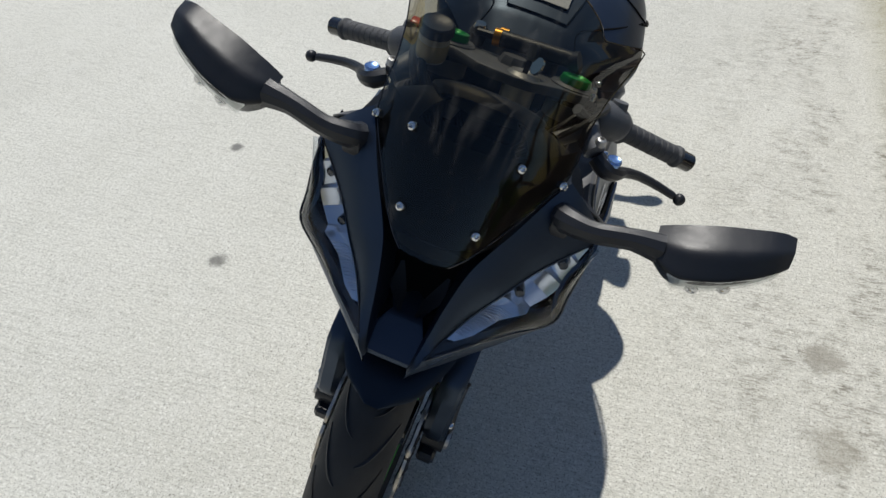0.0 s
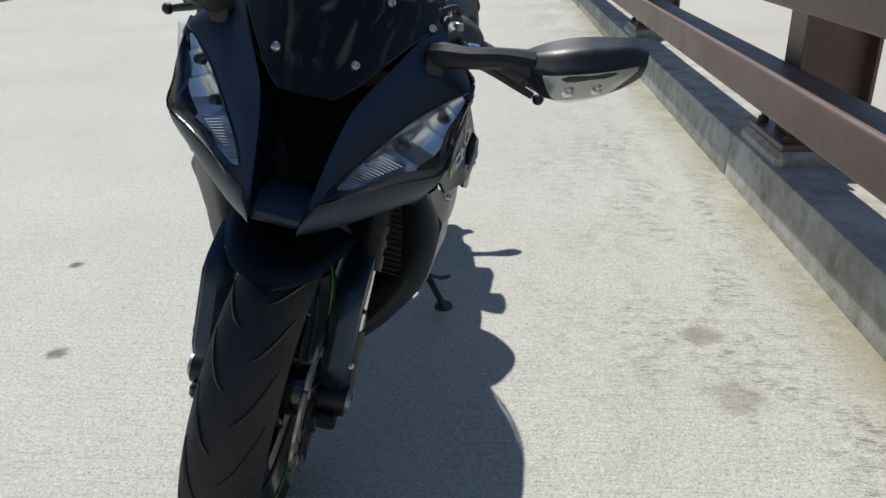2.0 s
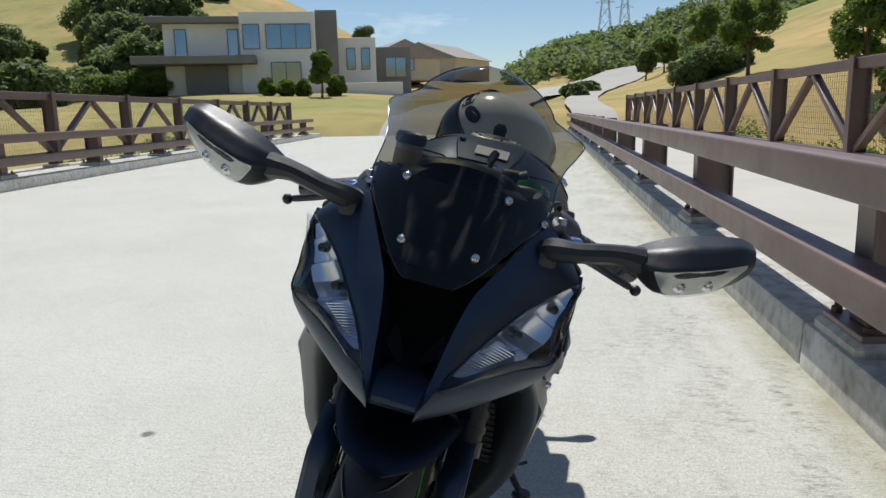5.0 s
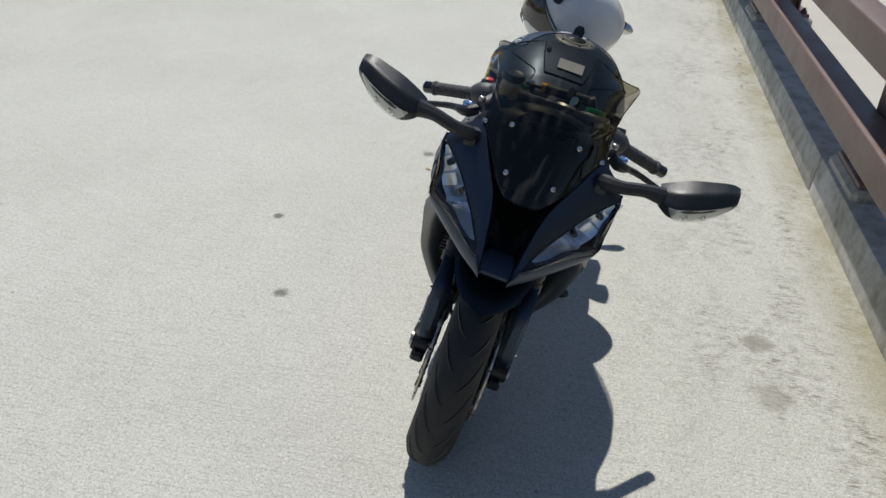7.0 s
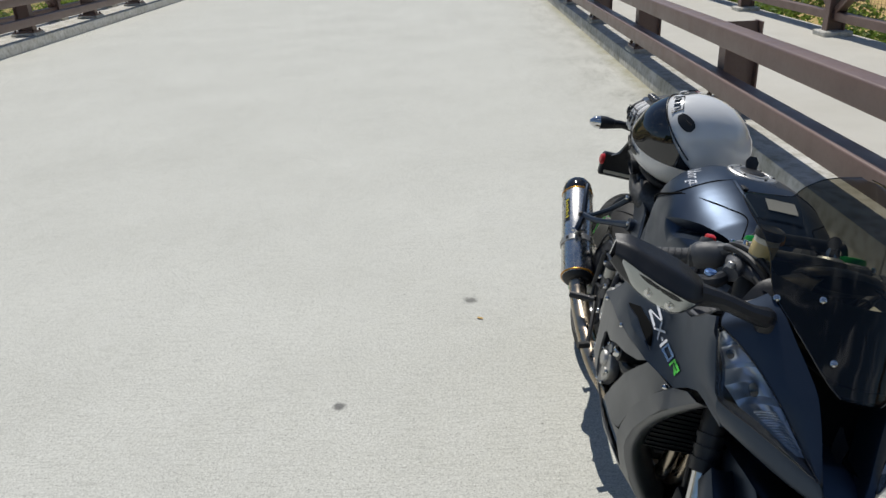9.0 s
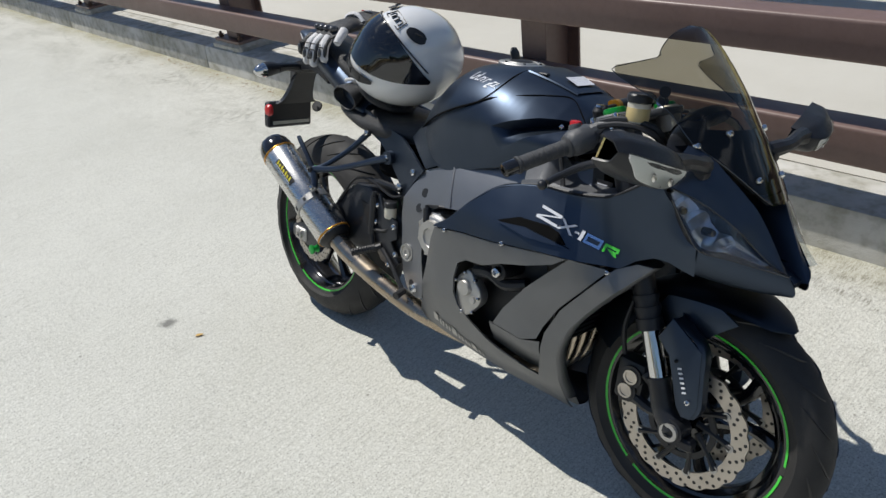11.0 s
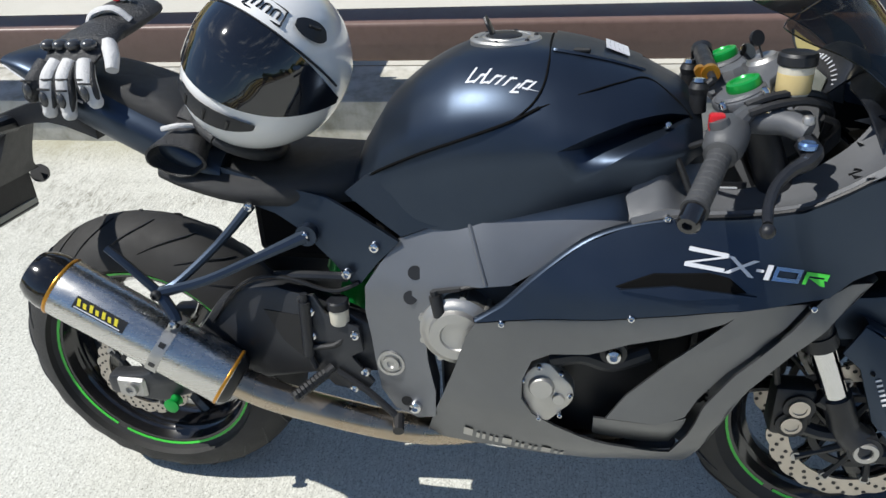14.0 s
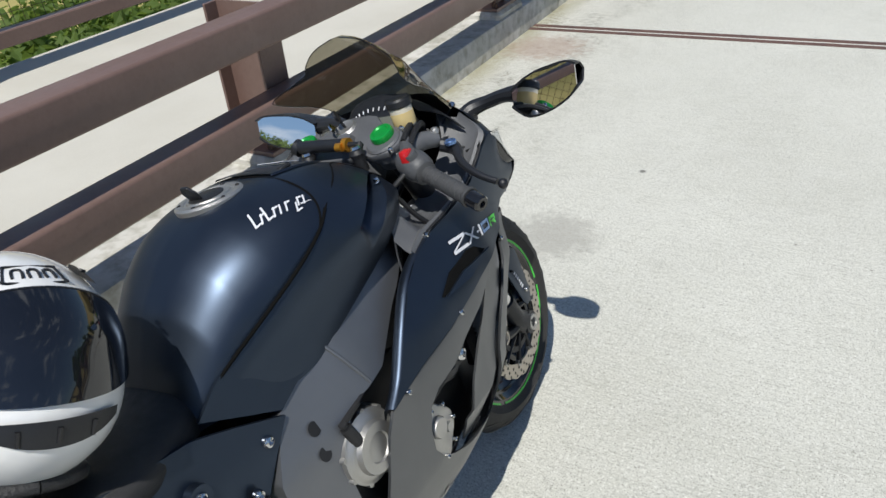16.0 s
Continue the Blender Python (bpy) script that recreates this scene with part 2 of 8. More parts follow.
def lathe(bm, profile, m=Matrix(), n=32, close=False):
    """Turns (radius, height) pairs round the local z axis."""
    rings = []
    for r, h in profile:
        rings.append([bm.verts.new(m @ Vector((r * math.cos(2 * math.pi * i / n), r * math.sin(2 * math.pi * i / n), h))) for i in range(n)])
    pairs = list(zip(rings, rings[1:])) + ([(rings[-1], rings[0])] if close else [])
    for p, q in pairs:
        for i in range(n):
            j = (i + 1) % n
            bm.faces.new((p[i], p[j], q[j], q[i]))
    if not close:
        for ring, r in ((rings[0][::-1], profile[0][0]), (rings[-1], profile[-1][0])):
            if r > 1e-5:
                bm.faces.new(ring)
    bmesh.ops.remove_doubles(bm, verts=[v for ring in rings for v in ring], dist=1e-6)
    return bm


def tube(bm, pts, r, n=8, steps=6, caps=True):
    """A round tube along a smooth line through pts; r is one radius or one for each point."""
    P = [Vector(p) for p in pts]
    R = r if isinstance(r, (list, tuple)) else [r] * len(P)
    line, rad = [], []
    for i in range(len(P) - 1):
        p0, p1, p2, p3 = P[max(i - 1, 0)], P[i], P[i + 1], P[min(i + 2, len(P) - 1)]
        for k in range(steps):
            t = k / steps
            line.append(0.5 * (2 * p1 + (p2 - p0) * t + (2 * p0 - 5 * p1 + 4 * p2 - p3) * t * t + (3 * p1 - p0 - 3 * p2 + p3) * t ** 3))
            rad.append(R[i] + (R[i + 1] - R[i]) * t)
    line.append(P[-1])
    rad.append(R[-1])
    rings, side = [], None
    for i, p in enumerate(line):
        d = (line[min(i + 1, len(line) - 1)] - line[max(i - 1, 0)]).normalized()
        if side is None:
            side = d.orthogonal().normalized()
        side = (side - d * side.dot(d)).normalized()
        up = d.cross(side)
        rings.append([bm.verts.new(p + rad[i] * (side * math.cos(2 * math.pi * k / n) + up * math.sin(2 * math.pi * k / n))) for k in range(n)])
    for a, b in zip(rings, rings[1:]):
        for k in range(n):
            bm.faces.new((a[k], a[(k + 1) % n], b[(k + 1) % n], b[k]))
    if caps:
        bm.faces.new(rings[0][::-1])
        bm.faces.new(rings[-1])
    return bm


def prism(bm, outline, depth, m=Matrix(), bevel=0.0):
    """A plate: a flat outline in local xy, thickened along local z, laid by m."""
    a = [bm.verts.new(m @ Vector((x, y, 0))) for x, y in outline]
    b = [bm.verts.new(m @ Vector((x, y, depth))) for x, y in outline]
    k = len(a)
    faces = [bm.faces.new(a[::-1]), bm.faces.new(b)] + [bm.faces.new((a[i], a[(i + 1) % k], b[(i + 1) % k], b[i])) for i in range(k)]
    bmesh.ops.recalc_face_normals(bm, faces=faces)
    if bevel:
        bmesh.ops.bevel(bm, geom=list({e for f in faces for e in f.edges}), offset=bevel, segments=2, affect="EDGES", profile=0.5)
    return bm


# ---- the bridge ----
BR = pose(0, 0, 0, 0, 0, 0.6)
KERB_Y, WALK_Z = 1.362, 0.18
POSTS = [-0.24 - 2.98 * k for k in range(10, -1, -1)] + [2.36, 4.72, 7.7, 10.7, 13.7]
X0, X1 = -31.0, 14.5


def deck():
    bm = bmesh.new()
    # the left edge flares away from the right one
    corners = [(X0, -11.0), (40, -4.0), (40, KERB_Y + 0.05), (X0, KERB_Y + 0.05)]
    a = [bm.verts.new((x, y, 0)) for x, y in corners]
    b = [bm.verts.new((x, y, -0.5)) for x, y in corners]
    bm.faces.new(a)
    bm.faces.new(b[::-1])
    for i in range(4):
        bm.faces.new((b[i], b[(i + 1) % 4], a[(i + 1) % 4], a[i]))
    ob = link("road", bm, M["deck"])
    ob.matrix_world = BR
    tagged(ob, "pale broomed concrete bridge deck with stains and specks", "road", kind="structure")


def walkway():
    bm = bmesh.new()
    box(bm, (X0, KERB_Y + 0.30, -0.5), (40, 4.25, WALK_Z))
    ob = link("pavement", bm, M["walk"])
    ob.matrix_world = BR
    tagged(ob, "raised pale concrete walkway beside the deck", "walkway", kind="structure")
    x = X0
    first = True
    while x < 16:
        length = 3.05
        bm = bmesh.new()
        box(bm, (x + 0.002, KERB_Y - 0.006, -0.3), (x + length - 0.002, KERB_Y + 0.30, WALK_Z + 0.003), 0.018, 2)
        for v in bm.verts:
            if v.co.z > 0.1 and v.co.y < KERB_Y + 0.1:
                v.co.y += 0.022
        ob = link("kerb", bm, M["kerb"], smooth=30)
        ob.matrix_world = BR
        tagged(ob, "weathered grey concrete kerb with rounded edge and moss", "kerb", kind="structure")
        x += length


def beam_post(bm, x, y0, y1, z0, z1, w=0.15, t=0.014):
    box(bm, (x - w / 2, y0, z0), (x + w / 2, y0 + t, z1), 0.002)
    box(bm, (x - w / 2, y1 - t, z0), (x + w / 2, y1, z1), 0.002)
    box(bm, (x - t / 2, y0 + t, z0), (x + t / 2, y1 - t, z1))


def guard_rail(m, posts, x0, x1, y, z, name_label):
    rail = thing("guard_rail", m, name_label, "railing", "bridge railings")
    for lo, hi in ((0.360, 0.500), (0.711, 0.851)):
        bm = bmesh.new()
        box(bm, (x0, y - 0.014, z + lo - 0.18), (x1, y + 0.12, z + hi - 0.18), 0.014, 3)
        part("rail", bm, M["steel"], rail)
    post_mesh = None
    for x in posts:
        if post_mesh is None:
            bm = bmesh.new()
            beam_post(bm, 0, y + 0.124, y + 0.385, z + 0.075, z + 0.66)
            p = part("post", bm, M["steel"], rail)
            bm = bmesh.new()
            box(bm, (-0.18, y + 0.068, z + 0.048), (0.18, y + 0.44, z + 0.072), 0.003)
            plate = part("base_plate", bm, M["steel"], p)
            bm = bmesh.new()
            box(bm, (-0.21, y + 0.045, z - 0.02), (0.21, y + 0.47, z + 0.05), 0.02, 1)
            pad = part("plinth", bm, M["kerb"], p, "rough grey concrete plinth")
            nuts = []
            for bx in (-0.14, 0.14):
                for by in (y + 0.105, y + 0.405):
                    bm = bmesh.new()
                    rod(bm, (bx, by, z + 0.072), (bx, by, z + 0.095), 0.021, n=6)
                    rod(bm, (bx, by, z + 0.095), (bx, by, z + 0.112), 0.011, n=8)
                    nuts.append(part("anchor_bolt", bm, M["rust"], p))
            p.location.x = x
            post_mesh = (p, plate, pad, *nuts)
        else:
            q = post_mesh[0].copy()
            scene.collection.objects.link(q)
            q.location.x = x
            for o in post_mesh[1:]:
                c = o.copy()
                scene.collection.objects.link(c)
                c.parent = q
    return rail


def truss_fence(m, x0, x1, y, z, spacing, label):
    fence = thing("truss_fence", m, label, "railing", "bridge railings")
    top, low = z + 1.36, z + 0.28
    bm = bmesh.new()
    box(bm, (x0, y - 0.06, top - 0.13), (x1, y + 0.06, top), 0.008)
    part("top_rail", bm, M["steel"], fence)
    bm = bmesh.new()
    box(bm, (x0, y - 0.05, low - 0.10), (x1, y + 0.05, low), 0.008)
    part("bottom_rail", bm, M["steel"], fence)
    n = int((x1 - x0) / spacing + 0.5)
    xs = [x0 + (x1 - x0) * i / n for i in range(n + 1)]
    posts, braces = [], []
    for i, x in enumerate(xs):
        if not posts:
            bm = bmesh.new()
            beam_post(bm, 0, y - 0.11, y + 0.11, z + 0.06, top + 0.03, 0.13, 0.014)
            posts.append(part("post", bm, M["steel"], fence))
            bm = bmesh.new()
            box(bm, (-0.17, y - 0.17, z - 0.02), (0.17, y + 0.17, z + 0.06), 0.012)
            foot = part("plinth", bm, M["kerb"], posts[0], "grey concrete plinth")
            posts[0].location.x = x
        else:
            q = posts[0].copy()
            scene.collection.objects.link(q)
            q.location.x = x
            c = foot.copy()
            scene.collection.objects.link(c)
            c.parent = q
    step = (x1 - x0) / n
    for i in range(n):
        for s in (-1, 1):
            key = len(braces)
            if key < 2:
                bm = bmesh.new()
                bar(bm, (s * (step / 2 - 0.07), y, low + 0.02), (s * 0.05, y, top - 0.14), 0.08, 0.10, (0, 1, 0), 0.004)
                o = part("brace", bm, M["steel"], fence)
                braces.append(o)
            else:
                o = braces[0 if s < 0 else 1].copy()
                scene.collection.objects.link(o)
            o.location.x = xs[i] + step / 2
    # welded wire between the rails
    verts, faces = [], []

    def wire(a, b, r=0.0022):
        a, b = Vector(a), Vector(b)
        k = len(verts)
        offs = ((r, 0), (-r * 0.5, r * 0.87), (-r * 0.5, -r * 0.87))
        for p in (a, b):
            for u, v in offs:
                verts.append((p.x + (u if abs(b.z - a.z) > 0.1 else 0), p.y + v, p.z + (0 if abs(b.z - a.z) > 0.1 else u)))
        for i in range(3):
            j = (i + 1) % 3
            faces.append((k + i, k + j, k + 3 + j, k + 3 + i))

    x = x0
    while x < x1:
        wire((x, y + 0.055, low), (x, y + 0.055, top - 0.13))
        x += 0.075
    zz = low
    while zz < top - 0.13:
        wire((x0, y + 0.058, zz), (x1, y + 0.058, zz))
        zz += 0.075
    me = bpy.data.meshes.new("wire_mesh")
    me.from_pydata(verts, [], faces)
    me.materials.append(M["rust"])
    w = new("wire_mesh", me)
    w.parent = fence
    tagged(w, kind="stuff")
    return fence


deck()
walkway()
guard_rail(BR, POSTS, X0, X1, 1.352, WALK_Z, "brown painted steel guard rail on concrete plinths beside the walkway")
truss_fence(BR, X0, 14.3, 4.0, WALK_Z, 3.0, "tall brown steel truss railing with wire mesh beyond the walkway")
# the other side: kerb, guard rail and truss stand at an angle
LM = pose(0, -6.9, 0, 0, 0, math.degrees(math.atan(0.11)))
bm = bmesh.new()
box(bm, (-31, -1.3, -0.5), (40, 0, 0.18), 0.018, 2)
lk = link("pavement", bm, M["kerb"], smooth=30)
lk.matrix_world = LM
tagged(lk, "weathered grey concrete kerb along the far deck edge", "kerb", kind="structure")
LR = LM @ pose(0, 0, 0, 0, 0, 180)
guard_rail(LR, [-13.2 + 2.98 * k for k in range(15)], -14, 29.5, 0.02, 0.18, "brown painted steel guard rail along the far deck edge")
truss_fence(LR, -14, 28.5, 0.85, 0.18, 3.0, "tall brown steel truss railing with wire mesh behind the guard rail")


# ---- ground, hills and what stands on them ----
def smooth_step(a, b, x):
    t = min(1.0, max(0.0, (x - a) / (b - a)))
    return t * t * (3 - 2 * t)


RISE = [(-90, 0), (-60, 4), (-38, 4.6), (-24, 6.2), (-15, 6.2), (-8, 5), (0, 4.5), (4, 5), (6.1, 5.5), (8.5, 7), (10.8, 9.2), (16.2, 13.3), (19, 15), (30, 20), (60, 20), (90, 4)]
HILL = [(-120, 10), (-60, 18), (-39, 24.5), (-35, 27.5), (-28, 32), (-24, 29.5), (-19, 22), (-14.4, 13.5), (-10, 5), (-5, 0)]
RIDGE_H = [(-14, 0), (-4, 8), (0, 20), (5.6, 24), (8.8, 28), (14.7, 31), (25, 36), (45, 32), (70, 20), (100, 8)]


def read(table, x):
    if x <= table[0][0]:
        return table[0][1]
    for (a, u), (b, v) in zip(table, table[1:]):
        if x <= b:
            t = (x - a) / (b - a)
            return u + (v - u) * t
    return table[-1][1]


def terrain(x, y):
    """Ground height: a creek bed under the bridge, meadow beyond it, a high hill on one side and a dry slope on the other."""
    far = smooth_step(-26, -36, x)
    side = smooth_step(6, 16, abs(y + 2.5) - 2)
    h = (1 - far) * (-2.6 + side * 1.6)
    d = math.hypot(x - 2.4, y - 0.4)
    b = math.degrees(math.atan2(y - 0.4, 2.4 - x))
    h += far * (-0.06 + read(RISE, b) * min(1.0, max(0.0, (d - 28) / 82)))
    h += far * read(HILL, b) * smooth_step(80, 205, d)
    h += far * read(RIDGE_H, b) * smooth_step(170, 340, d)
    # behind the camera
    back = smooth_step(60, 150, x)
    h += back * 22 * (0.6 + 0.4 * math.sin(y * 0.02 + 1))
    h += 0.5 * far * noise.noise(Vector((x * 0.03, y * 0.03, 0))) + 0.15 * noise.noise(Vector((x * 0.2, y * 0.2, 3)))
    return h


def ground_sheet():
    rings = [0.0] + [6 * 1.085 ** k for k in range(72)]
    n = 220
    bm = bmesh.new()
    prev = None
    for r in rings:
        if r == 0.0:
            c = bm.verts.new((0, 0, terrain(0, 0)))
            continue
        ring = []
        for i in range(n):
            a = 2 * math.pi * i / n
            x, y = r * math.cos(a), r * math.sin(a)
            ring.append(bm.verts.new((x, y, terrain(x, y))))
        for i in range(n):
            j = (i + 1) % n
            if prev is None:
                bm.faces.new((c, ring[i], ring[j]))
            else:
                bm.faces.new((prev[i], ring[i], ring[j], prev[j]))
        prev = ring
    g = link("ground", bm, M["grass"], smooth=180)
    tagged(g, "rolling hills of green and dried golden grass", "ground", kind="structure")


def strip(name, pts, width, lift, material, label):
    """A road or path laid over the ground along pts."""
    bm = bmesh.new()
    P = [Vector((x, y)) for x, y in pts]
    fine = []
    for i in range(len(P) - 1):
        p0, p1, p2, p3 = P[max(i - 1, 0)], P[i], P[i + 1], P[min(i + 2, len(P) - 1)]
        for k in range(10):
            t = k / 10
            fine.append(0.5 * (2 * p1 + (p2 - p0) * t + (2 * p0 - 5 * p1 + 4 * p2 - p3) * t * t + (3 * p1 - p0 - 3 * p2 + p3) * t ** 3))
    rows = []
    for i, p in enumerate(fine):
        d = (fine[min(i + 1, len(fine) - 1)] - fine[max(i - 1, 0)]).normalized()
        s = Vector((-d.y, d.x))
        q = [p + s * width * f for f in (-0.5, -0.25, 0, 0.25, 0.5)]
        h = max(terrain(v.x, v.y) for v in q) + lift
        rows.append([bm.verts.new((v.x, v.y, h)) for v in q])
    for a, b in zip(rows, rows[1:]):
        for k in range(4):
            bm.faces.new((a[k], b[k], b[k + 1], a[k + 1]))
    bmesh.ops.recalc_face_normals(bm, faces=bm.faces)
    ob = link(name, bm, material, smooth=180)
    tagged(ob, label, name, kind="structure")


def leaf_cloud(centres, leaf, count, rnd):
    """Many small folded leaves scattered in clumps."""
    verts, faces = [], []
    for c, r in centres:
        for _ in range(count):
            d = Vector((rnd.gauss(0, 1), rnd.gauss(0, 1), rnd.gauss(0, 1))).normalized()
            p = Vector(c) + d * r * (0.55 + 0.5 * rnd.random()) * Vector((1, 1, 0.8)).length / 1.62
            p.z = c[2] + (p.z - c[2]) * 0.85
            u = Vector((rnd.gauss(0, 1), rnd.gauss(0, 1), rnd.gauss(0, 0.6))).normalized()
            w = u.cross(d + Vector((0, 0, 0.3))).normalized()
            s = leaf * (0.6 + 0.8 * rnd.random())
            k = len(verts)
            verts += [tuple(p - u * s), tuple(p + w * s * 0.6), tuple(p + u * s), tuple(p - w * s * 0.6 + d * s * 0.3)]
            faces += [(k, k + 1, k + 2), (k, k + 2, k + 3)]
    return verts, faces


def tree(x, y, height, spread, material, label, seed, leaf=0.16, count=210, clumps=16, trunk=0.35, bush=False):
    rnd = random.Random(seed)
    z = terrain(x, y) - 0.05
    t = thing("bush" if bush else "tree", pose(x, y, z, 0, 0, rnd.random() * 360), label, "bush" if bush else "tree", "hillside plants")
    centres = []
    base = 0.15 if bush else trunk
    for i in range(clumps):
        a = rnd.random() * 6.283
        f = (i + 0.5) / clumps
        rr = spread * (0.25 + 0.75 * math.sin(math.pi * (0.15 + 0.75 * f))) * rnd.uniform(0.35, 0.85)
        centres.append(((rr * math.cos(a), rr * math.sin(a), height * (base + (1 - base) * f) * 0.95), spread * rnd.uniform(0.28, 0.45)))
    bm = bmesh.new()
    tube(bm, [(0, 0, -0.1), (0.02 * height, 0.01, height * 0.3), (0, 0.02 * height, height * 0.75)], [height * 0.03, height * 0.022, height * 0.006], 7, 3)
    for c, r in centres[:: 3]:
        s = Vector((0.01, 0.01, height * rnd.uniform(0.25, 0.5)))
        tube(bm, [s, (s + Vector(c)) / 2 + Vector((0, 0, 0.05 * height)), c], [height * 0.012, height * 0.008, height * 0.003], 5, 2)
    part("trunk", bm, M["bark"], t)
    verts, faces = leaf_cloud(centres, leaf, count, rnd)
    me = bpy.data.meshes.new("crown")
    me.from_pydata(verts, [], faces)
    me.materials.append(material)
    o = new("crown", me)
    o.parent = t
    return t


def on_hill(px, dist):
    """A place by its bearing from the camera's stand on the bridge and its distance."""
    a = radians(px)
    return 2.4 - dist * math.cos(a), 0.4 + dist * math.sin(a)


ground_sheet()
strip("road", [(-29, -4.5), (-42, -4.6), (-60, -3.0), (-78, 0.8), (-100, 8.5), (-122, 17.5), (-150, 26), (-185, 30)], 7.0, 0.12, M["road"], "pale winding road climbing away from the bridge")
strip("pavement", [(-30, 2.6), (-38, 2.4), (-48, 2.3), (-60, 3.4), (-76, 6.6), (-96, 11.5)], 2.2, 0.14, M["road"], "pale footpath winding away from the bridge")

rnd = random.Random(4)
# low oaks and scrub that fill the hollow between the large ones
for k in range(16):
    x, y = on_hill(rnd.uniform(-33.2, -26.6), rnd.uniform(80, 116))
    tree(x, y, rnd.uniform(3.2, 5.4), rnd.uniform(2.8, 4.0), M["leaf"], "low dark green oak among others in the hollow", rnd.random(), 0.28, 420, 20, 0.06)
# dark oaks in the hollow of the hill
for bearing, dist, h, sp in ((-32.4, 120, 7, 4.6), (-31.4, 117, 7.5, 5), (-30.2, 114, 6.5, 4.6), (-29.0, 112, 6, 4.5), (-28.0, 110, 6, 4.2), (-32.2, 104, 5, 3.6), (-31.0, 100, 5.6, 4.4), (-29.6, 98, 5.6, 4.2),
                             (-28.2, 96, 5, 4.2), (-31.3, 88, 3.6, 3.2), (-32.6, 86, 2.6, 2.8), (-29.5, 84, 3.0, 3.2), (-27.8, 84, 2.8, 2.8), (-37.7, 66, 2.4, 2.8), (-36.6, 68, 2.2, 2.4), (-39.2, 64, 2.6, 2.8),
                             (-39.4, 104, 6, 4), (-36.9, 112, 2, 1.4), (-34.2, 206, 4, 4), (-33, 208, 4.5, 5), (-36.4, 206, 3, 3.6), (-38.4, 200, 5, 6), (-25.6, 150, 3, 2.6), (-24.8, 146, 1.6, 2.4), (-26.4, 140, 1.4, 2.0)):
    x, y = on_hill(bearing, dist)
    tree(x, y, h * 1.12, sp * 1.1, M["leaf"], "dark green spreading oak on the grassy hillside", rnd.random(), 0.30, 560, 26, 0.10)
for bearing, dist, h, sp, mm, bush in ((13.8, 46, 4.3, 1.75, "leaf_light", False), (11.1, 72, 4.6, 1.9, "leaf_light", False), (8.1, 85, 3.8, 1.7, "leaf_light", False), (6.8, 80, 3.2, 1.2, "leaf", False),
                                       (10.0, 50, 1.5, 1.5, "leaf", True), (11.0, 50, 1.9, 1.7, "leaf", True), (12.0, 51, 2.0, 1.6, "leaf", True), (12.8, 53, 1.6, 1.4, "leaf", True),
                                       (21.0, 38, 4.6, 1.5, "leaf_light", False), (23.6, 32, 4.2, 1.2, "leaf_light", False), (-17.6, 60, 3.6, 1.0, "leaf_light", False), (-16.6, 62, 1.6, 0.9, "leaf_light", True),
                                       (-20.2, 62, 1.2, 0.8, "leaf_light", True), (-21.6, 62, 1.3, 0.8, "leaf_light", True), (-18.8, 62, 1.2, 0.8, "leaf_light", True), (-33.6, 72, 1.8, 2.2, "leaf_light", True), (-31.8, 72, 1.8, 2.4, "leaf_light", True),
                                       (-30.2, 72, 1.9, 2.2, "leaf_light", True), (-28.8, 74, 1.7, 2.0, "leaf_light", True), (-14.2, 150, 4, 2.6, "leaf", False), (1.6, 60, 0.9, 1.2, "leaf", True), (2.6, 66, 0.9, 1.3, "leaf", True)):
    x, y = on_hill(bearing, dist)
    tree(x, y, h, sp, M[mm], "leafy green bush on the slope" if bush else "young green tree with a thin trunk", rnd.random(), 0.10 if dist < 60 else 0.14, 420, 18, 0.40, bush)
# the wooded ridge
verts, faces = [], []
centres = []
for i in range(620):
    b, d = rnd.uniform(-3, 26), rnd.uniform(215, 350)
    x, y = on_hill(b, d)
    s = rnd.uniform(2.5, 5)
    centres.append(((x, y, terrain(x, y) + s * 0.7), s))
verts, faces = leaf_cloud(centres, 0.9, 60, rnd)
me = bpy.data.meshes.new("woods")
me.from_pydata(verts, [], faces)
me.materials.append(M["leaf"])
tagged(new("woods", me), "distant dark green woods covering the ridge", "trees", kind="stuff")
# trees behind the camera, seen in the mirrors
for i in range(22):
    x, y = rnd.uniform(24, 85), rnd.uniform(-45, 40)
    if abs(y + 3) > 7:
        tree(x, y, rnd.uniform(6, 11), rnd.uniform(3, 5), M["leaf_light" if i % 3 else "leaf"], "leafy green tree beyond the end of the bridge", i, 0.3, 200, 14, 0.25)
# low growth under the walkway and beside the bridge
centres = []
for i in range(1500):
    s = 1 if i % 2 else -1
    x = rnd.uniform(-30, 14)
    y = rnd.uniform(4.6, 10) if s > 0 else -7.9 + 0.11 * x - rnd.uniform(0.6, 7)
    centres.append(((x, y, terrain(x, y) + rnd.uniform(0.25, 1.5 if s > 0 else 0.9)), rnd.uniform(0.3, 0.75)))
for i in range(620):
    x, y = rnd.uniform(-2, 15), rnd.uniform(4.75, 8.5)
    centres.append(((x, y, rnd.uniform(-2.0, -0.25)), rnd.uniform(0.3, 0.6)))
verts, faces = leaf_cloud(centres, 0.075, 75, rnd)
me = bpy.data.meshes.new("undergrowth")
me.from_pydata(verts, [], faces)
me.materials.append(M["leaf_light"])
tagged(new("undergrowth", me), "bright green weeds growing beside the bridge", "weeds", kind="stuff")


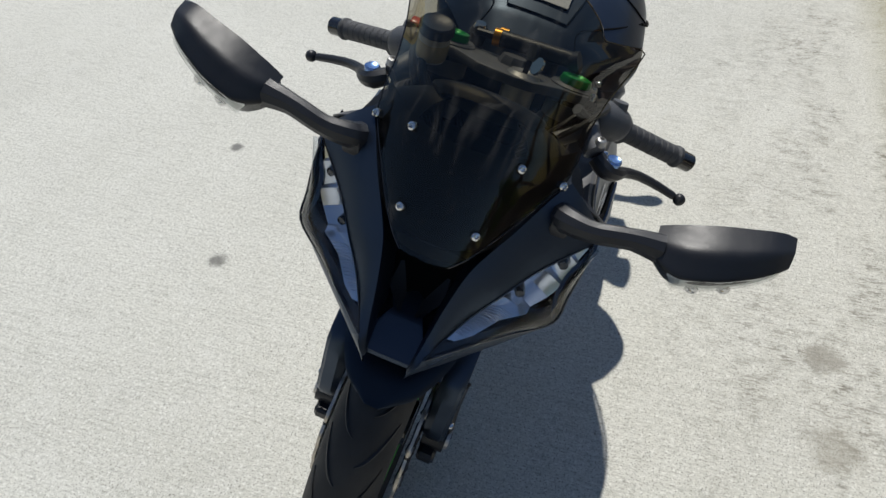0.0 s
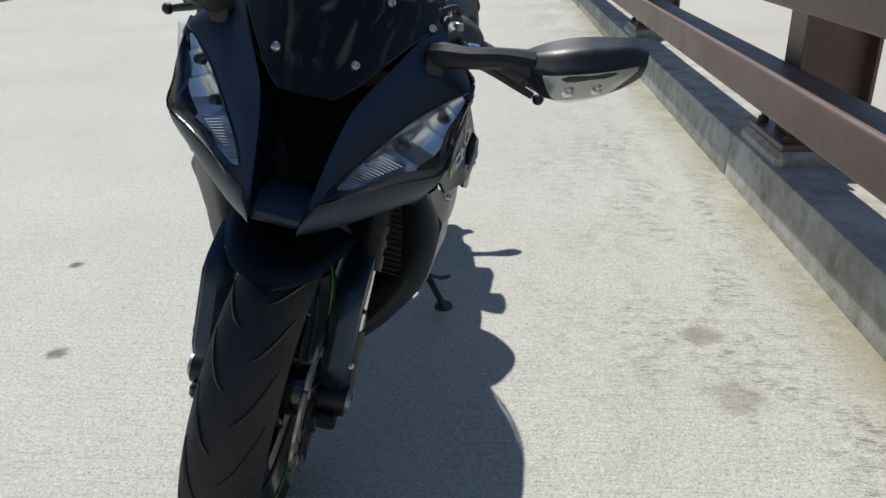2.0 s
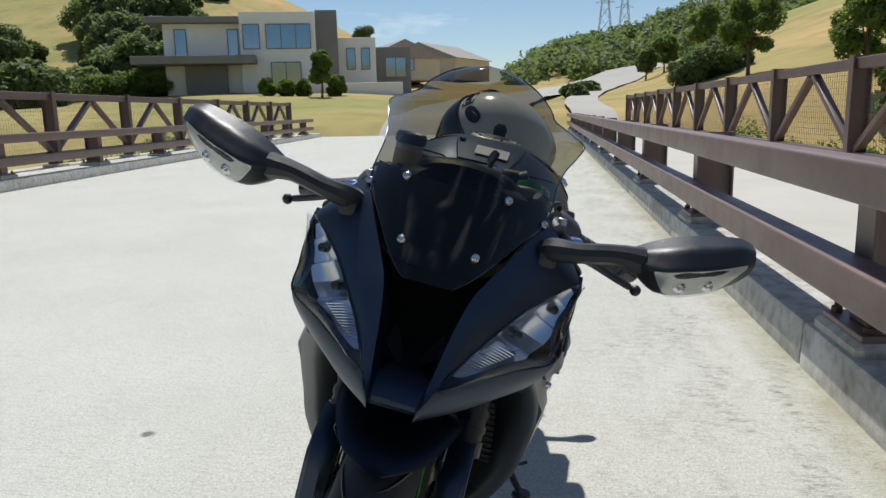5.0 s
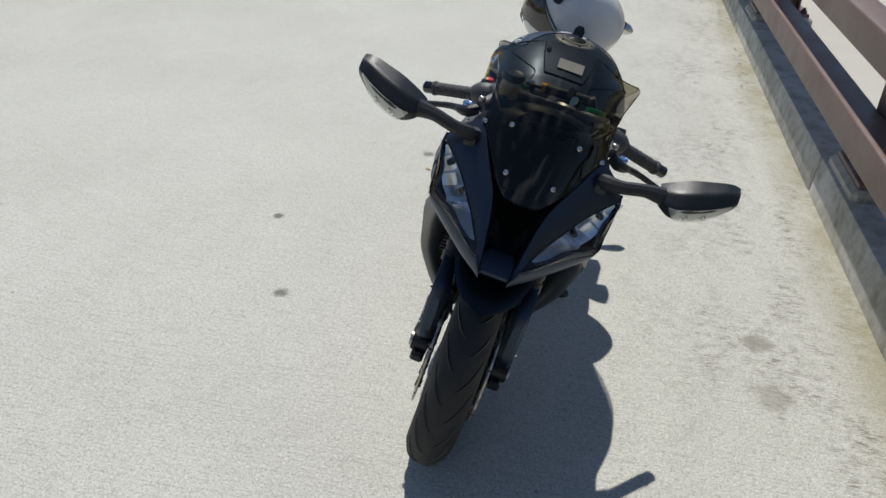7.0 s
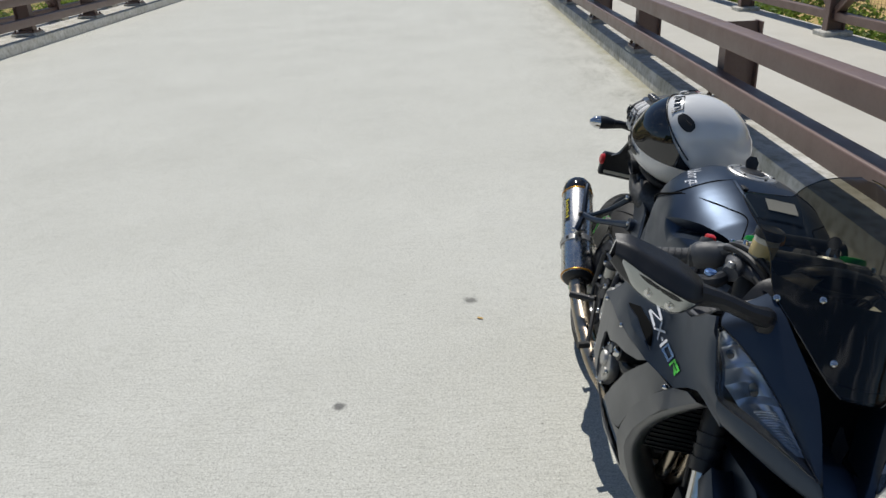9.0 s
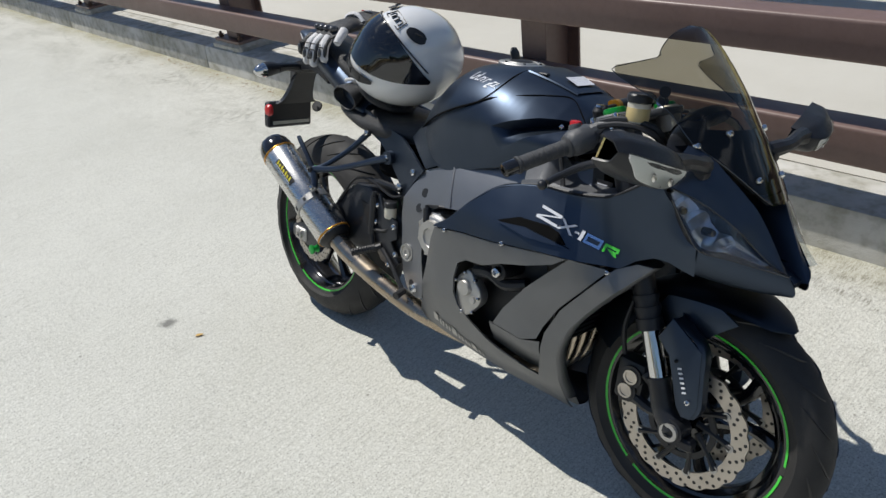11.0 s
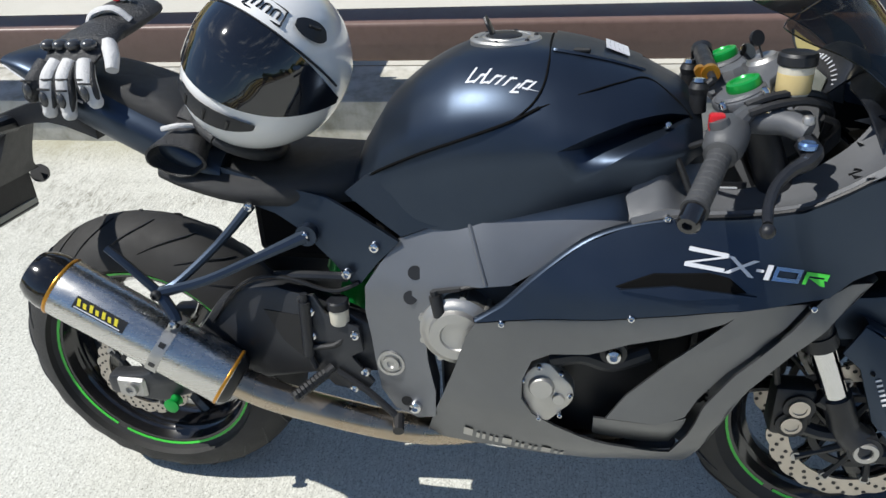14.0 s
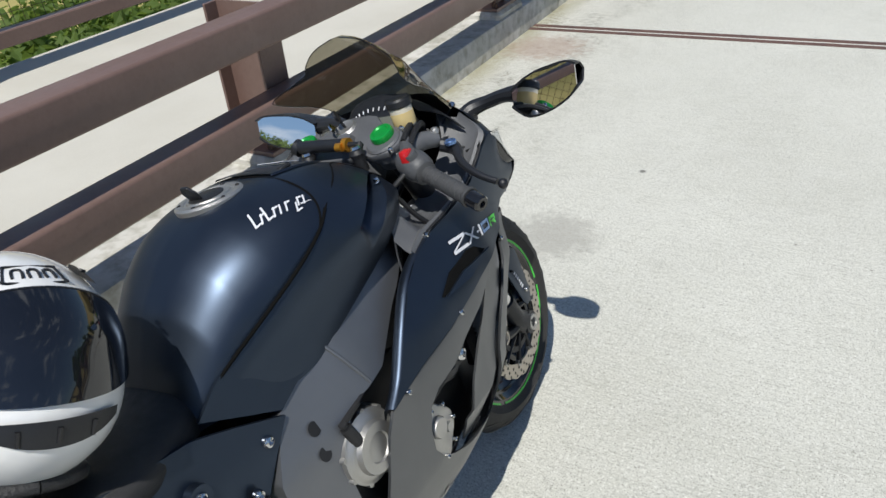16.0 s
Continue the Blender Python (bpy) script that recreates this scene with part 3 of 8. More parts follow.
def house_window(parent, a, b, nx, depth_axis, sign):
    """A framed window on a wall plane: a, b opposite corners; panes side by side."""
    w = None
    horizontal = 0 if depth_axis == 1 else 1
    bm = bmesh.new()
    lo, hi = [min(p, q) for p, q in zip(a, b)], [max(p, q) for p, q in zip(a, b)]
    f = 0.09
    for k in range(nx + 1):
        c = lo[horizontal] + (hi[horizontal] - lo[horizontal]) * k / nx
        p, q = list(lo), list(hi)
        p[horizontal], q[horizontal] = c - f / 2, c + f / 2
        p[depth_axis], q[depth_axis] = a[depth_axis] - 0.06, a[depth_axis] + 0.06
        box(bm, p, q)
    for zz in (lo[2], hi[2]):
        p, q = list(lo), list(hi)
        p[2], q[2] = zz - f / 2, zz + f / 2
        p[depth_axis], q[depth_axis] = a[depth_axis] - 0.058, a[depth_axis] + 0.058
        box(bm, p, q)
    w = part("window", bm, M["grey_panel"], parent)
    for k in range(nx):
        p, q = list(lo), list(hi)
        p[horizontal] = lo[horizontal] + (hi[horizontal] - lo[horizontal]) * k / nx + f / 2
        q[horizontal] = lo[horizontal] + (hi[horizontal] - lo[horizontal]) * (k + 1) / nx - f / 2
        p[depth_axis], q[depth_axis] = a[depth_axis] - 0.03, a[depth_axis] + 0.03
        bm = bmesh.new()
        box(bm, p, q)
        part("pane", bm, M["window"], w)


def modern_house():
    x, y = on_hill(-22.3, 70)
    h = thing("house", pose(x, y, terrain(x, y) - 0.1, 0, 0, 16), "white modern two-storey house with flat roofs and large windows", "house")
    # local +x faces the bridge, +y is to the walkway's side
    def block(name, a, b, m):
        bm = bmesh.new()
        box(bm, a, b, 0.03)
        return part(name, bm, M[m], h)
    block("wall", (-9, -1.2, -3), (0.6, 5.4, 7.1), "stucco")
    block("wall", (-9, -8.0, -3), (-0.4, -1.2, 6.2), "stucco")
    block("wall", (-9, 5.4, -3), (-1.6, 7.4, 7.5), "grey_panel")
    block("wall", (-9, 7.4, -3), (-3.6, 11.0, 5.2), "stucco")
    block("wall", (-10, 11.0, -3), (-5, 14.5, 4.4), "grey_panel")
    block("roof", (-9.6, -9.4, 6.2), (0.5, -1.2, 6.75), "grey_panel")
    block("balcony", (-1.0, -10.2, 2.55), (2.6, 0.2, 3.25), "grey_panel")
    block("garage_wall", (-0.4, -6.2, -3), (0.2, -2.6, 2.55), "grey_panel")
    block("garden_wall", (2.5, 3.0, -3), (3.0, 13, 0.7), "stucco")
    house_window(h, (0.62, 1.1, 3.9), (0.62, 5.0, 6.0), 3, 0, 1)
    house_window(h, (0.62, -0.9, 3.9), (0.62, 0.5, 6.0), 1, 0, 1)
    house_window(h, (0.62, 1.4, 0.0), (0.62, 4.0, 2.7), 2, 0, 1)
    house_window(h, (-0.38, -7.0, 3.4), (-0.38, -6.0, 5.7), 1, 0, 1)
    house_window(h, (-0.38, -2.4, 3.4), (-0.38, -1.5, 5.7), 1, 0, 1)
    house_window(h, (-3.58, 8.2, 2.2), (-3.58, 9.0, 4.2), 1, 0, 1)
    house_window(h, (-3.58, 9.6, 2.2), (-3.58, 10.4, 4.2), 1, 0, 1)
    house_window(h, (-4.98, 12.0, 1.5), (-4.98, 14.0, 3.4), 2, 0, 1)


def gabled_house(bearing, dist, turn, w, d, wall_h, roof_h):
    x, y = on_hill(bearing, dist)
    h = thing("house", pose(x, y, terrain(x, y) - 0.3, 0, 0, turn), "tan stucco house with a brown gabled roof", "house")
    bm = bmesh.new()
    box(bm, (-d / 2, -w / 2, 0), (d / 2, w / 2, wall_h))
    part("wall", bm, M["tan"], h)
    bm = bmesh.new()
    prism(bm, [(-w / 2 - 0.5, 0), (w / 2 + 0.5, 0), (0, roof_h)], d + 1, Matrix.Translation((-d / 2 - 0.5, 0, wall_h + 0.003)) @ Matrix(((0, 0, 1, 0), (1, 0, 0, 0), (0, 1, 0, 0), (0, 0, 0, 1))))
    part("roof", bm, M["roof"], h)
    house_window(h, (d / 2 + 0.02, -1.2, 1.2), (d / 2 + 0.02, 1.2, 2.6), 2, 0, 1)


modern_house()
gabled_house(-12.4, 96, 30, 9, 12, 2.6, 2.2)
gabled_house(-8.6, 120, -20, 12, 12, 3.2, 2.6)


def pylon(bearing, dist, height):
    x, y = on_hill(bearing, dist)
    p = thing("pylon", pose(x, y, terrain(x, y) - 1, 0, 0, bearing), "pale grey lattice power pylon far off", "pylon", "pylons")
    bm = bmesh.new()
    w0, w1 = height * 0.10, height * 0.012
    corners = [(-1, -1), (1, -1), (1, 1), (-1, 1)]
    lv = [0, .2, .38, .53, .66, .77, .86, .94, 1]
    at = lambda c, f: (c[0] * (w0 + (w1 - w0) * f), c[1] * (w0 + (w1 - w0) * f), height * f)
    for c in corners:
        rod(bm, at(c, 0), at(c, 1), 0.22, n=4)
    for f, g in zip(lv, lv[1:]):
        for i in range(4):
            rod(bm, at(corners[i], f), at(corners[(i + 1) % 4], g), 0.12, n=3)
            rod(bm, at(corners[(i + 1) % 4], f), at(corners[i], g), 0.12, n=3)
    for f, arm in ((0.7, 6.5), (0.82, 5.5), (0.93, 4.5)):
        for s in (-1, 1):
            rod(bm, (0, s * arm, height * f), (0, 0, height * (f + 0.03)), 0.16, n=4)
            rod(bm, (0, s * arm, height * f), (0, 0, height * f), 0.16, n=4)
    part("lattice", bm, M["pylon"], p, smooth=None)


pylon(3.8, 520, 62)
pylon(5.2, 560, 62)
pylon(6.8, 640, 45)


# ---- motorcycle materials ----
M["matt"] = mat("matt_black_paint", (0.040, 0.054, 0.079), 0.40, metal=0.9, second=(0.050, 0.066, 0.094), scale=6, amount=0.6, rvar=0.04, spec=0.6)
M["matt_grey"] = mat("matt_graphite_paint", (0.150, 0.155, 0.163), 0.42, metal=0.9, second=(0.185, 0.190, 0.198), scale=5, amount=0.6, rvar=0.04, spec=0.6)
M["plastic"] = mat("grained_black_plastic", (0.012, 0.013, 0.016), 0.40, second=(0.018, 0.0195, 0.023), scale=25, amount=0.6, rvar=0.08, bump=0.12, bump_scale=900, spec=0.4)
M["frame"] = mat("cast_frame_paint", (0.195, 0.202, 0.216), 0.50, metal=0.85, second=(0.220, 0.227, 0.241), scale=9, amount=0.6, bump=0.08, bump_scale=600)
M["dark"] = mat("shadowed_black_metal", (0.009, 0.009, 0.010), 0.5, second=(0.015, 0.015, 0.016), scale=30, amount=0.6, bump=0.15, bump_scale=300)
# near-black that paints in the shade of openings, gaps and inner bodywork
M["void"] = mat("recess_shade_black", (0.004, 0.004, 0.004), 0.95, second=(0.006, 0.006, 0.006), scale=20, amount=0.5, spec=0.1)
M["gloss"] = mat("gloss_black_paint", (0.008, 0.008, 0.009), 0.12, second=(0.012, 0.012, 0.013), scale=10, amount=0.5, coat=0.5)
M["rubber"] = mat("tyre_rubber", (0.017, 0.0165, 0.016), 0.72, second=(0.030, 0.028, 0.026), scale=7, amount=0.7, bump=0.2, bump_scale=500, rvar=0.1)
M["grip"] = mat("grip_rubber", (0.042, 0.043, 0.045), 0.62, second=(0.06, 0.061, 0.063), scale=40, amount=0.5, bump=0.4, bump_scale=600)
M["chrome"] = mat("polished_steel", (0.62, 0.62, 0.62), 0.10, metal=1.0, second=(0.55, 0.55, 0.55), scale=20, amount=0.4, rvar=0.04)
M["brushed"] = mat("brushed_titanium", (0.60, 0.59, 0.57), 0.27, metal=1.0, second=(0.54, 0.53, 0.51), scale=6, amount=0.5, rvar=0.03, stretch=(1, 9, 9))
M["pipe"] = mat("heat_tinted_steel", (0.42, 0.37, 0.30), 0.28, metal=1.0, second=(0.33, 0.25, 0.17), scale=7, amount=0.8, rvar=0.1)
M["disc"] = mat("brake_disc_steel", (0.50, 0.46, 0.41), 0.38, metal=1.0, second=(0.40, 0.36, 0.31), scale=20, amount=0.6, rvar=0.1)
M["alloy"] = mat("cast_alloy", (0.46, 0.45, 0.43), 0.42, metal=0.85, second=(0.38, 0.37, 0.35), scale=15, amount=0.6, bump=0.2, bump_scale=500)
M["green"] = mat("green_anodised", (0.008, 0.30, 0.045), 0.28, metal=0.3, second=(0.01, 0.24, 0.04), scale=30, amount=0.5)
M["lime"] = mat("lime_stripe", (0.06, 0.55, 0.05), 0.4, second=(0.08, 0.62, 0.07), scale=20, amount=0.5)
M["white"] = mat("white_decal", (0.62, 0.63, 0.66), 0.4, second=(0.70, 0.71, 0.74), scale=30, amount=0.5)
M["red"] = mat("red_plastic", (0.50, 0.015, 0.018), 0.3, second=(0.4, 0.01, 0.012), scale=20, amount=0.4)
M["gold"] = mat("gold_anodised", (0.55, 0.26, 0.03), 0.3, metal=0.7, second=(0.45, 0.2, 0.02), scale=20, amount=0.4)
M["seat"] = mat("black_vinyl", (0.014, 0.014, 0.015), 0.5, second=(0.02, 0.02, 0.021), scale=30, amount=0.6, bump=0.5, bump_scale=900, rvar=0.08)
M["amber"] = mat("amber_fluid", (0.52, 0.40, 0.18), 0.25, second=(0.56, 0.46, 0.24), scale=20, amount=0.5)
M["silver"] = mat("signal_silver", (0.80, 0.80, 0.78), 0.32, metal=0.5, second=(0.62, 0.62, 0.60), scale=160, amount=0.7, stretch=(1, 1, 4))
M["milky"] = mat("milky_plastic", (0.60, 0.56, 0.46), 0.35, second=(0.5, 0.46, 0.36), scale=20, amount=0.5)
M["panel_grey"] = mat("grained_grey_plastic", (0.088, 0.091, 0.098), 0.45, second=(0.104, 0.107, 0.114), scale=25, amount=0.6, rvar=0.06, bump=0.2, bump_scale=900, spec=0.5)
M["mirror"] = mat("mirror_glass", (0.75, 0.76, 0.78), 0.015, metal=1.0)
M["reflector"] = mat("headlight_reflector", (0.84, 0.87, 0.93), 0.16, metal=0.7, second=(0.76, 0.80, 0.88), scale=30, amount=0.6)
M["plate"] = mat("licence_plate", (0.50, 0.48, 0.40), 0.5, second=(0.4, 0.38, 0.3), scale=20, amount=0.5)
M["black_metal"] = mat("black_cast_metal", (0.045, 0.047, 0.052), 0.42, metal=0.6, second=(0.06, 0.062, 0.067), scale=14, amount=0.6, bump=0.12, bump_scale=500)
M["switch"] = mat("switch_plastic", (0.060, 0.062, 0.066), 0.45, second=(0.078, 0.080, 0.084), scale=30, amount=0.6, bump=0.2, bump_scale=700)
M["blue"] = mat("blue_anodised", (0.16, 0.27, 0.50), 0.25, metal=0.8, second=(0.2, 0.33, 0.6), scale=30, amount=0.4)


def glass(name, tint, rough=0.02):
    """Thin clear or smoked plastic."""
    m = bpy.data.materials.new(name)
    m.use_nodes = True
    n, l = m.node_tree.nodes, m.node_tree.links
    n.remove(n["Principled BSDF"])
    t = n.new("ShaderNodeBsdfTransparent")
    t.inputs[0].default_value = (*tint, 1)
    g = n.new("ShaderNodeBsdfGlossy")
    g.inputs["Roughness"].default_value = rough
    f = n.new("ShaderNodeLayerWeight")
    f.inputs[0].default_value = 0.5
    p = n.new("ShaderNodeMath")
    p.operation = "POWER"
    p.inputs[1].default_value = 4.0
    a = n.new("ShaderNodeMath")
    a.operation = "MULTIPLY_ADD"
    a.inputs[1].default_value, a.inputs[2].default_value = 0.85, 0.04
    l.new(f.outputs["Facing"], p.inputs[0])
    l.new(p.outputs[0], a.inputs[0])
    mx = n.new("ShaderNodeMixShader")
    l.new(a.outputs[0], mx.inputs[0])
    l.new(t.outputs[0], mx.inputs[1])
    l.new(g.outputs[0], mx.inputs[2])
    l.new(mx.outputs[0], n["Material Output"].inputs[0])
    return m


M["smoke"] = glass("smoked_screen", (0.33, 0.31, 0.245), 0.03)
M["lens"] = glass("clear_lens", (0.86, 0.88, 0.90), 0.02)
M["cloudy"] = glass("lens_ribbed", (0.72, 0.74, 0.74), 0.12)

BIKE = pose(0, -0.003, 0, -14.8, 0, 0)
bike = thing("motorcycle", BIKE, "matt black sport motorcycle leaning on its side stand", "motorcycle")
FLIP = Matrix.Scale(-1, 4, (0, 1, 0))


def both(name, make, material, parent=None, label="", smooth=35):
    """The same part on the right and, mirrored, on the left."""
    out = []
    for s in (-1, 1):
        bm = bmesh.new()
        make(bm)
        if s > 0:
            bmesh.ops.transform(bm, matrix=FLIP, verts=bm.verts)
            bmesh.ops.reverse_faces(bm, faces=bm.faces)
        out.append(part(name, bm, material, parent[0 if s < 0 else 1] if isinstance(parent, list) else (parent or bike), label, smooth))
    return out


def one(name, make, material, parent=None, label="", smooth=35):
    bm = bmesh.new()
    make(bm)
    return part(name, bm, material, parent or bike, label, smooth)


def bolt(pos, axis, r, parent=None, material="chrome", h=0.006):
    """A button-head socket bolt."""
    bm = bmesh.new()
    m, _ = frame_to(pos, Vector(pos) + Vector(axis))
    lathe(bm, [(r, -0.004), (r, h * 0.3), (r * 0.8, h * 0.8), (r * 0.45, h), (r * 0.45, h * 0.35), (0.0, h * 0.3)], m, 12)
    return part("bolt", bm, M[material], parent or bike)


def tab(table, x):
    """Straight-line reading of a table of (x, value)."""
    if x <= table[0][0]:
        return table[0][1]
    for (a, u), (b, v) in zip(table, table[1:]):
        if x <= b:
            return u + (v - u) * (x - a) / (b - a)
    return table[-1][1]


HALF = [
    (0.60, [(0.17, .09), (0.2, .12), (0.27, .155), (0.40, .185), (0.6, .20), (0.8, .185)]),
    (0.75, [(0.17, .08), (0.2, .115), (0.27, .165), (0.40, .22), (0.59, .243), (0.70, .212), (0.8, .185)]),
    (0.95, [(0.17, .07), (0.2, .105), (0.24, .15), (0.30, .195), (0.40, .236), (0.60, .258), (0.66, .25), (0.72, .225), (0.77, .198), (0.85, .18)]),
    (1.06, [(0.17, .06), (0.2, .095), (0.27, .165), (0.38, .228), (0.6, .256), (0.66, .25), (0.71, .23), (0.77, .202), (0.85, .19)]),
    (1.16, [(0.17, .055), (0.2, .085), (0.3, .16), (0.4, .212), (0.55, .240), (0.64, .245), (0.70, .225), (0.77, .204), (0.85, .205)]),
    (1.27, [(0.3, .15), (0.45, .20), (0.6, .226), (0.66, .212), (0.72, .206), (0.80, .212), (0.88, .216)]),
    (1.36, [(0.5, .18), (0.62, .19), (0.68, .188), (0.75, .205), (0.84, .219), (0.9, .21)]),
    (1.43, [(0.6, .150), (0.68, .166), (0.74, .204), (0.80, .172), (0.88, .15)]),
    (1.475, [(0.6, .105), (0.66, .108), (0.72, .112), (0.78, .10), (0.85, .09)]),
    (1.52, [(0.6, .066), (0.66, .070), (0.70, .078), (0.76, .07)]),
    (1.575, [(0.6, .028), (0.68, .034), (0.75, .034)]),
]


def half(x, z):
    """Half width of the fairing at a place in side view."""
    if x <= HALF[0][0]:
        return tab(HALF[0][1], z)
    for (a, p), (b, q) in zip(HALF, HALF[1:]):
        if x <= b:
            f = (x - a) / (b - a)
            f = f * f * (3 - 2 * f) * 0.35 + f * 0.65
            return tab(p, z) * (1 - f) + tab(q, z) * f
    return tab(HALF[-1][1], z)


def panel(bm, outline, yf, thick=0.004, step=0.03, bulge=0.0):
    """A curved body panel: an outline in side view laid on the surface y = -yf(x, z), with thickness and a turned-in edge."""
    vs = [bm.verts.new((x, 0, z)) for x, z in outline]
    bm.faces.new(vs)
    xs, zs = [p[0] for p in outline], [p[1] for p in outline]
    k = math.floor(min(xs) / step) + 1
    while k * step < max(xs):
        bmesh.ops.bisect_plane(bm, geom=bm.verts[:] + bm.edges[:] + bm.faces[:], plane_co=(k * step, 0, 0), plane_no=(1, 0, 0))
        k += 1
    k = math.floor(min(zs) / step) + 1
    while k * step < max(zs):
        bmesh.ops.bisect_plane(bm, geom=bm.verts[:] + bm.edges[:] + bm.faces[:], plane_co=(0, 0, k * step), plane_no=(0, 0, 1))
        k += 1
    bmesh.ops.triangulate(bm, faces=bm.faces[:], quad_method="BEAUTY", ngon_method="BEAUTY")
    for v in bm.verts:
        v.co.y = -yf(v.co.x, v.co.z) - bulge
    bm.normal_update()
    s = sum(f.normal.y * f.calc_area() for f in bm.faces)
    if s > 0:
        bmesh.ops.reverse_faces(bm, faces=bm.faces[:])
    # turn the rim inwards to give the panel its thickness
    rim = [e for e in bm.edges if e.is_boundary]
    r = bmesh.ops.extrude_edge_only(bm, edges=rim)
    for v in r["geom"]:
        if isinstance(v, bmesh.types.BMVert):
            v.co.y += thick
    bm.normal_update()
    return bm


def loft(bm, rows, n_between=4, cap=True):
    """A skin over rows of points (all rows of one length), smoothed from row to row."""
    def cr(p0, p1, p2, p3, t):
        return 0.5 * (2 * p1 + (p2 - p0) * t + (2 * p0 - 5 * p1 + 4 * p2 - p3) * t * t + (3 * p1 - p0 - 3 * p2 + p3) * t ** 3)
    R = [[Vector(p) for p in row] for row in rows]
    fine = []
    for i in range(len(R) - 1):
        a, b, c, d = R[max(i - 1, 0)], R[i], R[i + 1], R[min(i + 2, len(R) - 1)]
        for k in range(n_between):
            fine.append([cr(a[j], b[j], c[j], d[j], k / n_between) for j in range(len(b))])
    fine.append(R[-1])
    grid = [[bm.verts.new(p) for p in row] for row in fine]
    for a, b in zip(grid, grid[1:]):
        for j in range(len(a) - 1):
            bm.faces.new((a[j], a[j + 1], b[j + 1], b[j]))
    if cap:
        for row in (grid[0][::-1], grid[-1]):
            try:
                bm.faces.new(row)
            except ValueError:
                pass
    return grid


def smooth_row(pts, n=3):
    """More points along a smooth line."""
    P = [Vector(p) for p in pts]
    out = []
    for i in range(len(P) - 1):
        p0, p1, p2, p3 = P[max(i - 1, 0)], P[i], P[i + 1], P[min(i + 2, len(P) - 1)]
        for k in range(n):
            t = k / n
            out.append(0.5 * (2 * p1 + (p2 - p0) * t + (2 * p0 - 5 * p1 + 4 * p2 - p3) * t * t + (3 * p1 - p0 - 3 * p2 + p3) * t ** 3))
    return out + [P[-1]]


def mirrored_sections(sections):
    """Rows from the right edge over the middle to the left edge, out of half sections given from the middle outwards."""
    rows = []
    for x, prof in sections:
        half_row = smooth_row([(x, y, z) for y, z in prof], 3)
        right = [Vector((p.x, -p.y, p.z)) for p in half_row[::-1]]
        rows.append(right[:-1] + half_row)
    return rows


def thing_part(name, parent=None):
    """An empty that gathers the pieces of a part."""
    ob = new(name)
    ob.parent = parent or bike
    ob.empty_display_size = 0.05
    return ob


